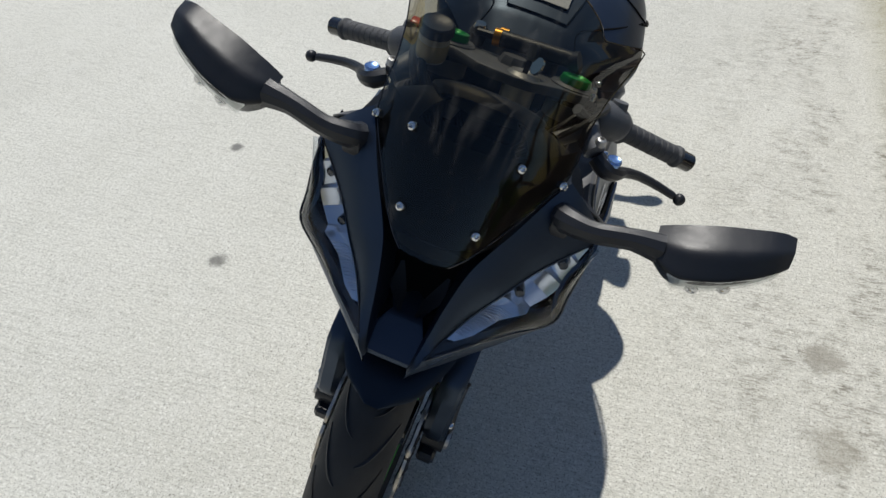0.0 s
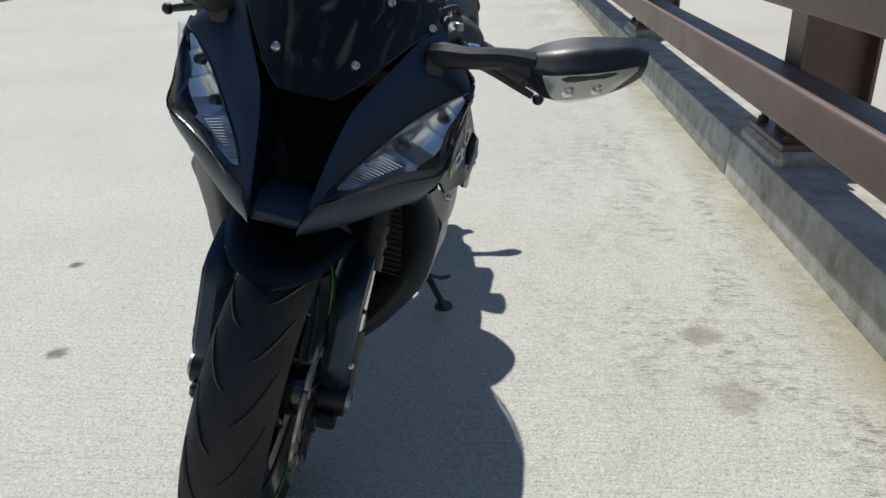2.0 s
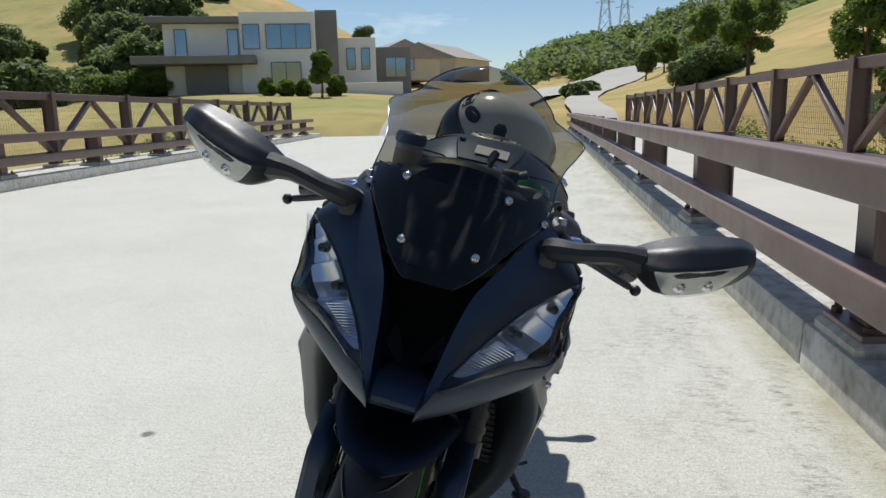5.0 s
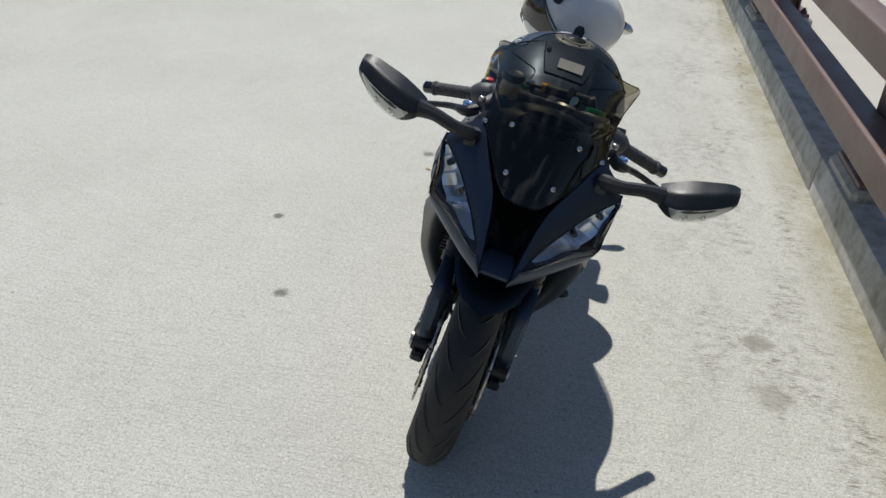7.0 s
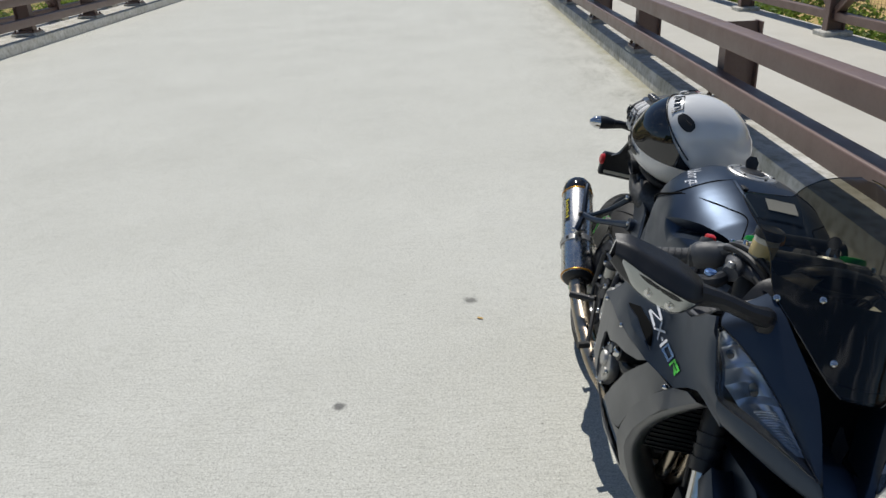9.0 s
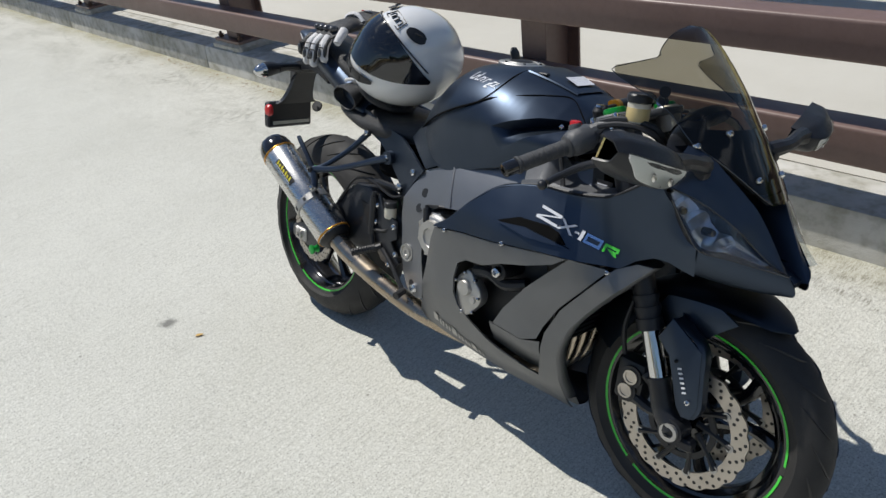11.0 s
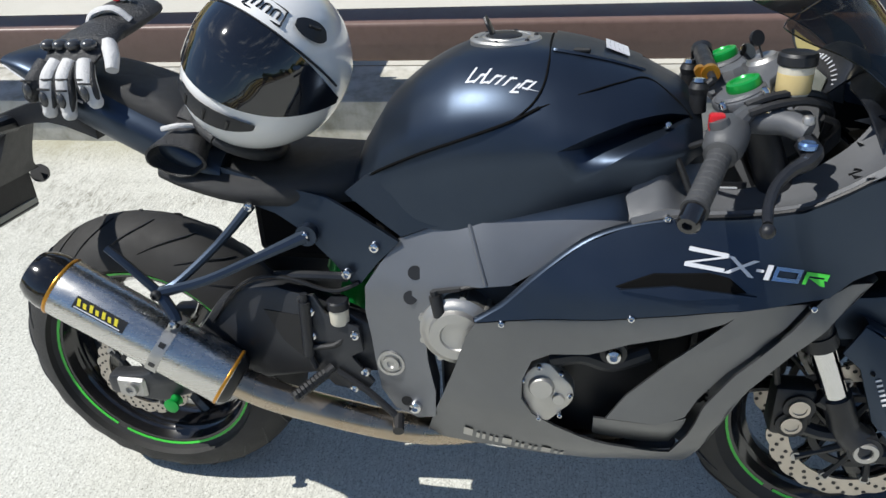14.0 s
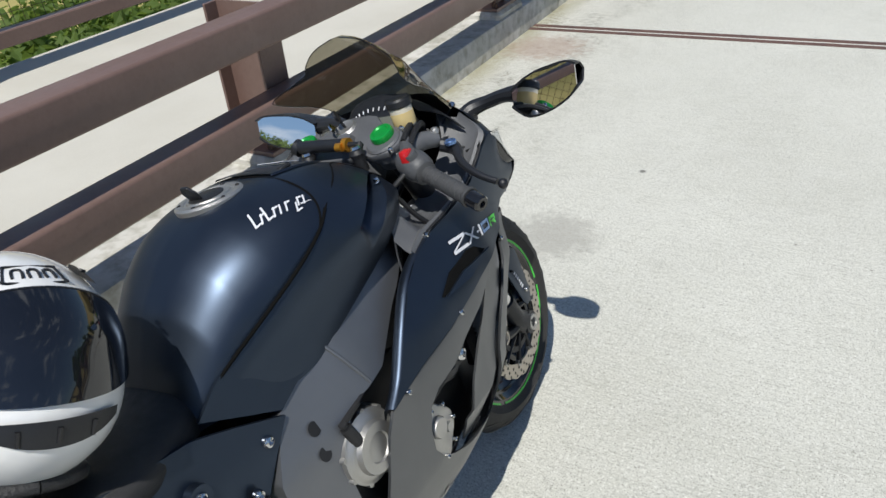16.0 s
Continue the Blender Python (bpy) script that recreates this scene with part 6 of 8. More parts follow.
both("cockpit_trim", inner_top, M["plastic"])
one("warning_label", lambda bm: prism(bm, [(0, 0), (0.045, 0), (0.045, 0.06), (0, 0.06)], 0.001, Matrix.Translation((1.118, -.1035, .735)) @ pose(0, 0, 0, 90, 0, 0)), M["dark"], None, "black label with fine print", None)
for k in range(7):
    one("print_line", lambda bm: box(bm, (1.123, -.1060, .742 + .007 * k), (1.123 + (.034 if k % 3 else .026), -.1048, .7445 + .007 * k)), M["white"], None, "", None)

# ---- tank and covers ----
TANK = [
    (0.497, [(0, .778), (.04, .776), (.07, .768), (.085, .756), (.090, .748), (.092, .742), (.092, .735)]),
    (0.525, [(0, .838), (.05, .832), (.085, .815), (.105, .79), (.112, .77), (.114, .755), (.114, .74)]),
    (0.57, [(0, .905), (.055, .898), (.10, .873), (.130, .832), (.140, .795), (.140, .765), (.135, .735)]),
    (0.63, [(0, .957), (.065, .950), (.12, .920), (.155, .870), (.168, .825), (.165, .78), (.155, .72)]),
    (0.70, [(0, .990), (.075, .984), (.14, .950), (.178, .898), (.190, .85), (.180, .79), (.166, .72)]),
    (0.78, [(0, 1.0), (.08, .995), (.15, .962), (.190, .910), (.202, .862), (.188, .80), (.170, .742)]),
    (0.86, [(0, .998), (.08, .992), (.15, .958), (.192, .908), (.204, .866), (.190, .815), (.171, .765)]),
    (0.94, [(0, .980), (.078, .974), (.142, .942), (.184, .898), (.198, .862), (.188, .825), (.170, .788)]),
    (1.01, [(0, .955), (.072, .950), (.125, .922), (.165, .885), (.180, .86), (.176, .838), (.166, .81)]),
    (1.06, [(0, .930), (.06, .926), (.105, .904), (.140, .880), (.155, .865), (.155, .85), (.150, .835)]),
    (1.088, [(0, .905), (.05, .902), (.085, .888), (.11, .872), (.122, .862), (.122, .852), (.12, .845)]),
]
TANK_ROWS = [(a, smooth_row([(0, y, z) for y, z in p], 6)) for a, p in TANK]


def tank_at(x, f, lift=0.0):
    """A place on the tank's right flank: f runs 0 at the middle to 6 at the lower edge."""
    n_ = len(TANK_ROWS)
    i = max(k for k in range(n_ - 1) if TANK_ROWS[k][0] <= x)
    t = (x - TANK_ROWS[i][0]) / (TANK_ROWS[i + 1][0] - TANK_ROWS[i][0])
    j = min(int(f * 6), 35)
    g = f * 6 - j
    p0, p1, p2, p3 = (TANK_ROWS[min(max(k, 0), n_ - 1)][1][j].lerp(TANK_ROWS[min(max(k, 0), n_ - 1)][1][j + 1], g) for k in (i - 1, i, i + 1, i + 2))
    r = 0.5 * (2 * p1 + (p2 - p0) * t + (2 * p0 - 5 * p1 + 4 * p2 - p3) * t * t + (3 * p1 - p0 - 3 * p2 + p3) * t ** 3)
    return Vector((x, -(r.y + lift), r.z + lift * 0.7))


# the scoop in the cover's flank: its upper and lower edges along the tank
SCOOP_UP = [(0.868, 3.85), (0.92, 3.15), (0.976, 2.55), (1.036, 2.10), (1.088, 1.9)]
SCOOP_LOW = [(0.868, 3.90), (0.88, 4.45), (0.896, 5.0), (0.932, 4.55), (0.964, 3.95), (1.004, 3.25), (1.032, 2.80), (1.05, 2.5), (1.088, 2.2)]


def tank_skin(bm):
    """The tank with a hollowed scoop on either flank."""
    xs = [0.497 + 0.006 * k for k in range(62)] + [0.868 + 0.005 * k for k in range(44)] + [1.0875]
    grid = []
    for x in xs:
        u, w = tab(SCOOP_UP, x), tab(SCOOP_LOW, x)
        fs = [u * k / 22 for k in range(22)] + [u, u + 0.06 * (w - u)] + [u + (w - u) * (0.15 + 0.85 * k / 9) for k in range(10)] + [w + (6 - w) * k / 14 for k in range(1, 15)]
        row = []
        for f in fs:
            g = (f - u) / (w - u)
            dip = 0.030 * smooth_step(0.864, 0.92, x) * (1 - smooth_step(1.03, 1.075, x)) * (max(0.0, 1 - g) ** 1.1 if g > 0.03 else 0.0)
            # flanks fall in below the shoulder
            dip += 0.006 * smooth_step(2.7, 3.6, f) * (1 - smooth_step(4.6, 6.0, f)) * smooth_step(0.52, 0.62, x) * (1 - smooth_step(0.80, 0.88, x))
            row.append(tank_at(x, min(f, 5.999), -dip))
        grid.append([bm.verts.new(p) for p in row[::-1]] + [bm.verts.new((p.x, -p.y, p.z)) for p in row[1:]])
    for a, b in zip(grid, grid[1:]):
        for j in range(len(a) - 1):
            bm.faces.new((a[j], a[j + 1], b[j + 1], b[j]))
    bm.faces.new(grid[0][::-1])
    bm.faces.new(grid[-1])
    bmesh.ops.recalc_face_normals(bm, faces=bm.faces)


tank = one("fuel_tank", tank_skin, M["matt"], None, "matt black fuel tank with a sculpted cover", 34)


def seams(bm):
    for line, r in (([(0.535, 3.75), (0.564, 3.55), (0.648, 3.55), (0.728, 3.35), (0.796, 2.95), (0.84, 2.55)], 0.0030), ([(0.796, 2.98), (0.828, 2.5), (0.844, 2.0), (0.849, 1.35), (0.848, 0.6), (0.848, 0.05)], 0.0019),
                    ([(0.84, 2.55), (0.916, 1.95), (0.96, 1.5), (1.0, 1.05), (1.044, 1.5), (1.07, 2.1)], 0.0017)):
        tube(bm, [tank_at(x, f, 0.0002) for x, f in line], r, 6, 8)


both("panel_seam", seams, M["void"], tank)
SIDE = [(0.498, 0.760), (0.540, 0.795), (0.60, 0.83), (0.70, 0.84), (0.84, 0.80), (0.93, 0.79), (0.83, 0.769), (0.765, 0.752), (0.70, 0.732), (0.65, 0.718), (0.607, 0.699), (0.55, 0.731)]
both("tank_side_cover", lambda bm: panel(bm, SIDE, lambda x, z: tab([(0.49, .112), (0.56, .138), (0.61, .152), (0.70, .164), (0.93, .168)], x) + 0.10 * (0.76 - z), 0.006, 0.025), M["matt"], None, "matt black cover under the tank", 35)
for s in (-1, 1):
    bolt((1.030, s * 0.141, 0.897), (0.3, s, 0.5), 0.006, tank)
cap = one("fuel_cap", lambda bm: lathe(bm, [(0.060, -0.012), (0.061, 0.002), (0.057, 0.0055), (0.045, 0.006), (0.043, 0.004), (0.040, 0.004), (0.038, 0.007), (0.0, 0.008)], Matrix.Translation((0.772, 0, .998)) @ pose(0, 0, 0, 0, 1, 0), 40), M["alloy"], tank, "brushed alloy fuel cap ring")
one("cap_centre", lambda bm: lathe(bm, [(0.030, 0.0), (0.031, 0.006), (0.026, 0.0085), (0.0, 0.009)], Matrix.Translation((0.768, 0, 1.0)), 30), M["dark"], cap)
for k in range(6):
    a = 2 * math.pi * k / 6 + 0.3
    bolt((0.772 + 0.051 * math.cos(a), 0.051 * math.sin(a), 1.003), (0, 0, 1), 0.004, cap, "dark", 0.003)
one("fuel_key", lambda bm: (prism(bm, [(-0.014, 0.0), (0.014, 0.0), (0.016, 0.022), (0.008, 0.034), (-0.008, 0.034), (-0.016, 0.022)], 0.005, Matrix.Translation((0.748, 0.002, 1.004)) @ Matrix.Rotation(radians(-25), 4, "Y") @ Matrix(((0, 0, 1, 0), (1, 0, 0, 0), (0, 1, 0, 0), (0, 0, 0, 1))), 0.001)), M["plastic"], cap, "black key in the fuel cap")
one("filler_flap", lambda bm: (loft(bm, [[(x, w * u, 0.004 * (1 - 0.7 * (abs(u) > 0.99)) + tank_at(x, w * abs(u) * 12).z) for u in (-1, -0.96, -0.5, 0, 0.5, 0.96, 1)] for x, w in ((0.854, .074), (0.862, .076), (0.90, .074), (0.95, .066), (0.998, .055))], 2, False), bmesh.ops.recalc_face_normals(bm, faces=bm.faces)), M["matt"], tank, "", 25)
one("flap_latch", lambda bm: box(bm, (0.884, -0.068, .990), (0.912, -0.056, .9965), 0.002), M["dark"], tank)
one("warning_sticker", lambda bm: prism(bm, [(-0.02, -0.035), (0.02, -0.035), (0.02, 0.035), (-0.02, 0.035)], 0.001, Matrix.Translation((0.955, 0.01, .9825)) @ pose(0, 0, 0, 0, 21, 0)), M["white"], tank, "pale warning sticker", None)
for k in range(4):
    one("print_line", lambda bm: box(bm, (0.941 + .007 * k, -0.02, .987 - .0027 * k), (0.9435 + .007 * k, 0.04, .9881 - .0027 * k)), M["blue"], tank, "", None)


# ---- frame, engine, swingarm ----
FRAME = [(0.604, 0.694), (0.565, 0.645), (0.537, 0.603), (0.533, 0.55), (0.540, 0.50), (0.545, 0.43), (0.549, 0.379), (0.575, 0.335), (0.62, 0.322), (0.655, 0.335), (0.659, 0.40), (0.648, 0.47), (0.647, 0.526), (0.66, 0.575), (0.69, 0.613), (0.73, 0.632),
         (0.80, 0.64), (0.90, 0.70), (1.00, 0.745), (1.12, 0.78), (1.10, 0.825), (1.03, 0.818), (0.96, 0.798), (0.907, 0.783), (0.83, 0.765), (0.765, 0.748), (0.70, 0.728), (0.65, 0.714)]
FRAME_Y = [(0.53, .168), (0.60, .180), (0.65, .190), (0.75, .215), (0.95, .210), (1.12, .185)]


def frame_y(x, z):
    return tab(FRAME_Y, x) - 0.30 * max(0.0, z - 0.60) - 0.5 * max(0.0, z - 0.70) ** 1.5 - 0.08 * max(0.0, 0.45 - z)


frm = both("frame_spar", lambda bm: panel(bm, FRAME, frame_y, 0.045, 0.03), M["frame"], None, "cast alloy frame spar painted dark grey", 30)
for s, fr in zip((-1, 1), frm):
    for x, z, r in ((0.632, 0.640, .013), (0.623, 0.596, .0125), (0.60, 0.36, .012)):
        bm = bmesh.new()
        lathe(bm, [(0.0, -0.002), (r - 0.002, -0.002), (r, 0.0012)], Matrix.Translation((x, s * (frame_y(x, z) + .0006), z)) @ pose(0, 0, 0, (90 - (17 if z > .5 else -4)) * (1 if s < 0 else -1)), 20)
        part("frame_hole", bm, M["dark"], fr)
    bm = bmesh.new()
    tube(bm, [(0.727, s * frame_y(.727, .735), .735), (0.742, s * frame_y(.742, .69), .69), (0.758, s * frame_y(.758, .638), .638)], 0.0038, 8, 6)
    part("weld_seam", bm, M["frame"], fr)
    bm = bmesh.new()
    lathe(bm, [(0.026, -0.004), (0.026, 0.0015), (0.021, 0.0015), (0.020, -0.002), (0.016, -0.002), (0.015, 0.003), (0.008, 0.003), (0.006, 0.0), (0.0, 0.0)], Matrix.Translation((0.576, s * .180, .448)) @ pose(0, 0, 0, 90 * (1 if s < 0 else -1)), 24)
    part("pivot_nut", bm, M["alloy"], fr)
    bolt((0.616, s * .180, .352), (0, s, 0), 0.014, fr, "chrome", 0.008)
COVER = [(0.465, 0.756), (0.53, 0.728), (0.604, 0.692), (0.562, 0.648), (0.525, 0.600), (0.508, 0.592), (0.47, 0.635), (0.42, 0.69), (0.37, 0.722), (0.30, 0.742), (0.24, 0.772), (0.15, 0.812), (0.12, 0.835), (0.17, 0.84), (0.27, 0.80), (0.36, 0.778)]
cov = both("subframe_cover", lambda bm: panel(bm, COVER, lambda x, z: tab([(0.1, .105), (0.35, .135), (0.47, .138), (0.56, .158), (0.61, .168)], x) - 0.10 * max(0.0, z - 0.66), 0.008, 0.03), M["matt"], None, "matt black subframe cover", 30)
for s, c in zip((-1, 1), cov):
    for x, z in ((0.558, 0.677), (0.502, 0.621)):
        bolt((x, s * 0.158, z), (0, s, 0), 0.0105, c, "chrome", 0.007)


def engine(bm):
    box(bm, (0.66, -0.16, 0.30), (1.06, 0.16, 0.62), 0.03, 2)
    box(bm, (0.86, -0.15, 0.45), (1.12, 0.15, 0.72), 0.03, 2)


eng = one("engine", engine, M["dark"], None, "dark cast engine block")
for k in range(5):
    one("cooling_fin", lambda bm: box(bm, (1.06, -0.12, 0.36 + .03 * k), (1.10, 0.12, 0.375 + .03 * k), 0.004), M["dark"], eng)
one("clutch_cover", lambda bm: (lathe(bm, [(0.0, 0.022), (0.026, 0.023), (0.028, 0.027), (0.046, 0.027), (0.049, 0.017), (0.058, 0.015), (0.061, 0.010), (0.067, 0.008), (0.068, -0.05)], Matrix.Translation((0.706, -.190, .540)) @ pose(0, 0, 0, 90), 36)), M["alloy"], eng, "cast alloy clutch cover", 50)
for k in range(9):
    a = 2 * math.pi * k / 9
    one("cover_boss", lambda bm: rod(bm, (0.706 + .066 * math.cos(a), -.15, .540 + .066 * math.sin(a)), (0.706 + .066 * math.cos(a), -.1985, .540 + .066 * math.sin(a)), 0.006, n=10), M["alloy"], eng)
one("clutch_arm", lambda bm: (rod(bm, (0.678, -.206, .575), (0.670, -.200, .612), 0.011, n=12), rod(bm, (0.670, -.200, .612), (0.668, -.199, .620), 0.007, n=8), bar(bm, (0.665, -.196, .616), (0.715, -.200, .628), 0.010, 0.006), tube(bm, [(0.715, -.200, .628), (0.78, -.19, .64), (0.84, -.17, .65)], 0.004, 6, 4)), M["dark"], eng)
pump = one("pump_cover", lambda bm: (prism(bm, [(0.045 * (1 + 0.12 * math.cos(3 * a)) * math.cos(a), 0.058 * (1 + 0.10 * math.cos(4 * a)) * math.sin(a)) for a in [2 * math.pi * k / 28 for k in range(28)]], -0.03, Matrix.Translation((0.860, -.190, .440)) @ Matrix(((1, 0, 0, 0), (0, 0, 1, 0), (0, 1, 0, 0), (0, 0, 0, 1))), 0.005),
                                     lathe(bm, [(0.0, 0.012), (0.019, 0.012), (0.022, 0.008), (0.023, -0.004)], Matrix.Translation((0.854, -.218, .454)) @ pose(0, 0, 0, 90), 22),
                                     lathe(bm, [(0.0, 0.006), (0.010, 0.006), (0.012, -0.002)], Matrix.Translation((0.884, -.219, .430)) @ pose(0, 0, 0, 90), 18)), M["alloy"], eng, "cast alloy pump cover")
for k in range(7):
    a = 2 * math.pi * k / 7
    bolt((0.860 + .043 * math.cos(a), -.221, .440 + .056 * math.sin(a)), (0, -1, 0), 0.005, pump)
bolt((0.970, -.236, .541), (0, -1, 0), 0.0145, eng, "chrome", 0.012)
one("bolt_boss", lambda bm: rod(bm, (0.970, -.16, .541), (0.970, -.234, .541), 0.022, n=16), M["dark"], eng)
one("coolant_hose", lambda bm: tube(bm, [(0.87, -.20, .50), (0.92, -.205, .515), (0.97, -.20, .50), (1.03, -.19, .52)], 0.016, 10, 5), M["plastic"], eng)
one("radiator", lambda bm: (box(bm, (1.10, -.17, .40), (1.135, .17, .66), 0.008)), M["dark"], eng, "black radiator core")
for k in range(21):
    one("radiator_fin", lambda bm: box(bm, (1.135, -.165, .405 + .012 * k), (1.140, .165, .409 + .012 * k)), M["dark"], eng)
for k, y in enumerate((-.075, -.028, .028, .075)):
    one("header_pipe", lambda bm: tube(bm, [(1.03, y, .52), (1.10, y, .44), (1.08, y * .9, .30), (0.98, y * .7, .22), (0.85, y * .4 - .03, .20)], 0.019, 12, 5), M["pipe"], eng, "heat tinted exhaust header")
one("belly_pan", lambda bm: loft(bm, [[(x, -w, z + .03), (x, -w * .6, z), (x, 0, z - .008), (x, w * .6, z), (x, w, z + .03)] for x, z, w in ((0.63, .245, .15), (0.80, .205, .12), (0.95, .185, .10), (1.10, .168, .055), (1.125, .172, .05))], 3, False), M["matt_grey"])


def swing(bm):
    m = Matrix.Translation((0, -0.115, 0)) @ Matrix(((1, 0, 0, 0), (0, 0, 1, 0), (0, 1, 0, 0), (0, 0, 0, 1)))
    prism(bm, [(-0.055, .345), (-0.055, .30), (0.06, .285), (0.18, .33), (0.30, .37), (0.42, .395), (0.56, .41), (0.60, .45), (0.58, .49), (0.50, .535), (0.43, .567), (0.36, .585), (0.30, .582), (0.235, .545), (0.17, .46), (0.10, .385), (0.03, .352)], -0.042, m, 0.010)


sw_ = both("swingarm", swing, M["black_metal"], None, "cast alloy swingarm painted black", 30)
both("swingarm_opening", lambda bm: prism(bm, [(0.33, .535), (0.42, .525), (0.47, .50), (0.46, .45), (0.40, .43), (0.36, .47)], -0.0025, Matrix.Translation((0, -0.1565, 0)) @ Matrix(((1, 0, 0, 0), (0, 0, 1, 0), (0, 1, 0, 0), (0, 0, 0, 1)))), M["dark"], sw_)
both("axle_block", lambda bm: (box(bm, (-0.03, -.163, .30), (0.035, -.150, .345), 0.005), lathe(bm, [(0.008, 0.0), (0.009, 0.006), (0.015, 0.006), (0.016, -0.004)], Matrix.Translation((0.003, -.165, .322)) @ pose(0, 0, 0, 90), 18)), M["alloy"], sw_)
one("paddock_bobbin", lambda bm: lathe(bm, [(0.0, 0.022), (0.008, 0.022), (0.016, 0.020), (0.016, 0.016), (0.009, 0.012), (0.012, 0.0), (0.014, -0.004)], Matrix.Translation((0.097, -.160, .298)) @ pose(0, 0, 0, 90), 20), M["green"], sw_[0], "green anodised stand bobbin")
one("rear_caliper", lambda bm: box(bm, (0.055, -.135, .345), (0.125, -.09, .395), 0.010, 2), M["dark"], sw_[0])
one("rear_shock", lambda bm: (rod(bm, (0.44, -.01, .42), (0.52, -.01, .72), 0.03, n=16), rod(bm, (0.455, -.01, .55), (0.485, -.01, .64), 0.046, n=16)), M["green"], None, "green shock spring behind the frame")
both("hugger_hose", lambda bm: tube(bm, [(0.22, -.158, .50), (0.30, -.165, .592), (0.38, -.163, .61), (0.47, -.16, .585), (0.52, -.15, .60)], 0.004, 6, 6), M["dark"], sw_)
one("exhaust_valve_cable", lambda bm: tube(bm, [(0.36, -.150, .605), (0.42, -.155, .612), (0.50, -.150, .61)], 0.009, 8, 5), M["plastic"], sw_[0])


def rearset(bm):
    m = Matrix.Translation((0, -0.168, 0)) @ Matrix(((1, 0, 0, 0), (0, 0, 1, 0), (0, 1, 0, 0), (0, 0, 0, 1)))
    prism(bm, [(0.405, .575), (0.44, .585), (0.46, .545), (0.52, .52), (0.525, .47), (0.50, .455), (0.54, .40), (0.52, .375), (0.46, .385), (0.43, .42), (0.42, .47)], -0.010, m, 0.003)


rs = both("rearset", rearset, M["black_metal"], None, "black footrest hanger plate", 30)
both("foot_peg", lambda bm: (tube(bm, [(0.462, -.180, .432), (0.44, -.205, .418), (0.405, -.245, .402)], [0.009, 0.009, 0.008], 8, 3), [rod(bm, (0.45 - .005 * k, -.193 - .006 * k, .424 - .0022 * k), (0.446 - .005 * k, -.197 - .006 * k, .4225 - .0022 * k), 0.0115, n=8) for k in range(9)]), M["dark"], rs, "knurled footpeg")
both("pedal", lambda bm: (tube(bm, [(0.47, -.182, .425), (0.53, -.188, .385), (0.585, -.195, .335)], 0.007, 8, 4), rod(bm, (0.585, -.190, .335), (0.592, -.225, .328), 0.011, n=10)), M["dark"], rs)
one("rear_master_cylinder", lambda bm: (rod(bm, (0.425, -.185, .575), (0.420, -.185, .46), 0.011, n=12), rod(bm, (0.425, -.185, .59), (0.425, -.185, .575), 0.007, n=10), rod(bm, (0.420, -.185, .46), (0.430, -.185, .43), 0.006, n=8)), M["plastic"], rs[0])
for x, z in ((0.432, .55), (0.43, .498), (0.512, .505), (0.525, .425), (0.50, .385)):
    bolt((x, -.180, z), (0, -1, 0), 0.0095, rs[0], "chrome", 0.006)
one("rear_fluid_pot", lambda bm: lathe(bm, [(0.0, -.022), (0.016, -.022), (0.018, -.018), (0.018, .012), (0.0, .012)], Matrix.Translation((0.482, -.168, .545)), 20), M["milky"], rs[0], "small rear brake fluid pot")
one("pot_cap", lambda bm: lathe(bm, [(0.0205, .0), (0.0205, .014), (0.018, .017), (0.0, .017)], Matrix.Translation((0.482, -.168, .556)), 14), M["plastic"], rs[0])
one("pot_hose", lambda bm: tube(bm, [(0.482, -.168, .523), (0.49, -.17, .50), (0.47, -.178, .48), (0.43, -.183, .475)], 0.006, 8, 4), M["dark"], rs[0])
one("side_stand", lambda bm: (tube(bm, [(0.62, .13, .27), (0.655, .21, .19), (0.69, .278, .122)], [0.012, 0.010, 0.009], 10, 4), bmesh.ops.create_cone(bm, cap_ends=True, segments=18, radius1=0.026, radius2=0.024, depth=0.008, matrix=Matrix.Translation((0.694, .286, .114)) @ pose(0, 0, 0, 14.8)), tube(bm, [(0.66, .22, .18), (0.635, .26, .165), (0.62, .285, .17)], 0.005, 7, 3)), M["dark"], None, "black side stand with a round foot")

# ---- exhaust ----
CAN_A, CAN_B = Vector((-0.035, -.222, .602)), Vector((0.262, -.205, .405))


def can_at(f):
    return CAN_A.lerp(CAN_B, f)


can = one("silencer", lambda bm: lathe(bm, [(0.053, 0), (0.0555, 0.004), (0.0555, (CAN_B - CAN_A).length - .004), (0.053, (CAN_B - CAN_A).length)], frame_to(CAN_A, CAN_B)[0], 40), M["brushed"], None, "brushed titanium silencer with a carbon end cap")
one("end_cap", lambda bm: lathe(bm, [(0.054, 0.0), (0.055, -0.012), (0.050, -0.035), (0.040, -0.052), (0.026, -0.058), (0.022, -0.05), (0.020, -0.02), (0, -0.02)], frame_to(CAN_A, CAN_B)[0], 32), M["gloss"], can, "black carbon end cap")
for f in (0.012, 0.988):
    one("gold_band", lambda bm: lathe(bm, [(0.0562, -0.003), (0.0572, -0.001), (0.0572, 0.001), (0.0562, 0.003)], frame_to(can_at(f), CAN_B + (CAN_B - CAN_A))[0], 36), M["gold"], can)
one("silencer_clamp", lambda bm: (lathe(bm, [(0.0565, -0.011), (0.059, -0.011), (0.059, 0.011), (0.0565, 0.011)], frame_to(can_at(0.62), CAN_B)[0], 36, close=True), bar(bm, can_at(0.62) + Vector((0.025, -.02, .05)), can_at(0.62) + Vector((0.048, -.012, .075)), 0.02, 0.006)), M["alloy"], can)
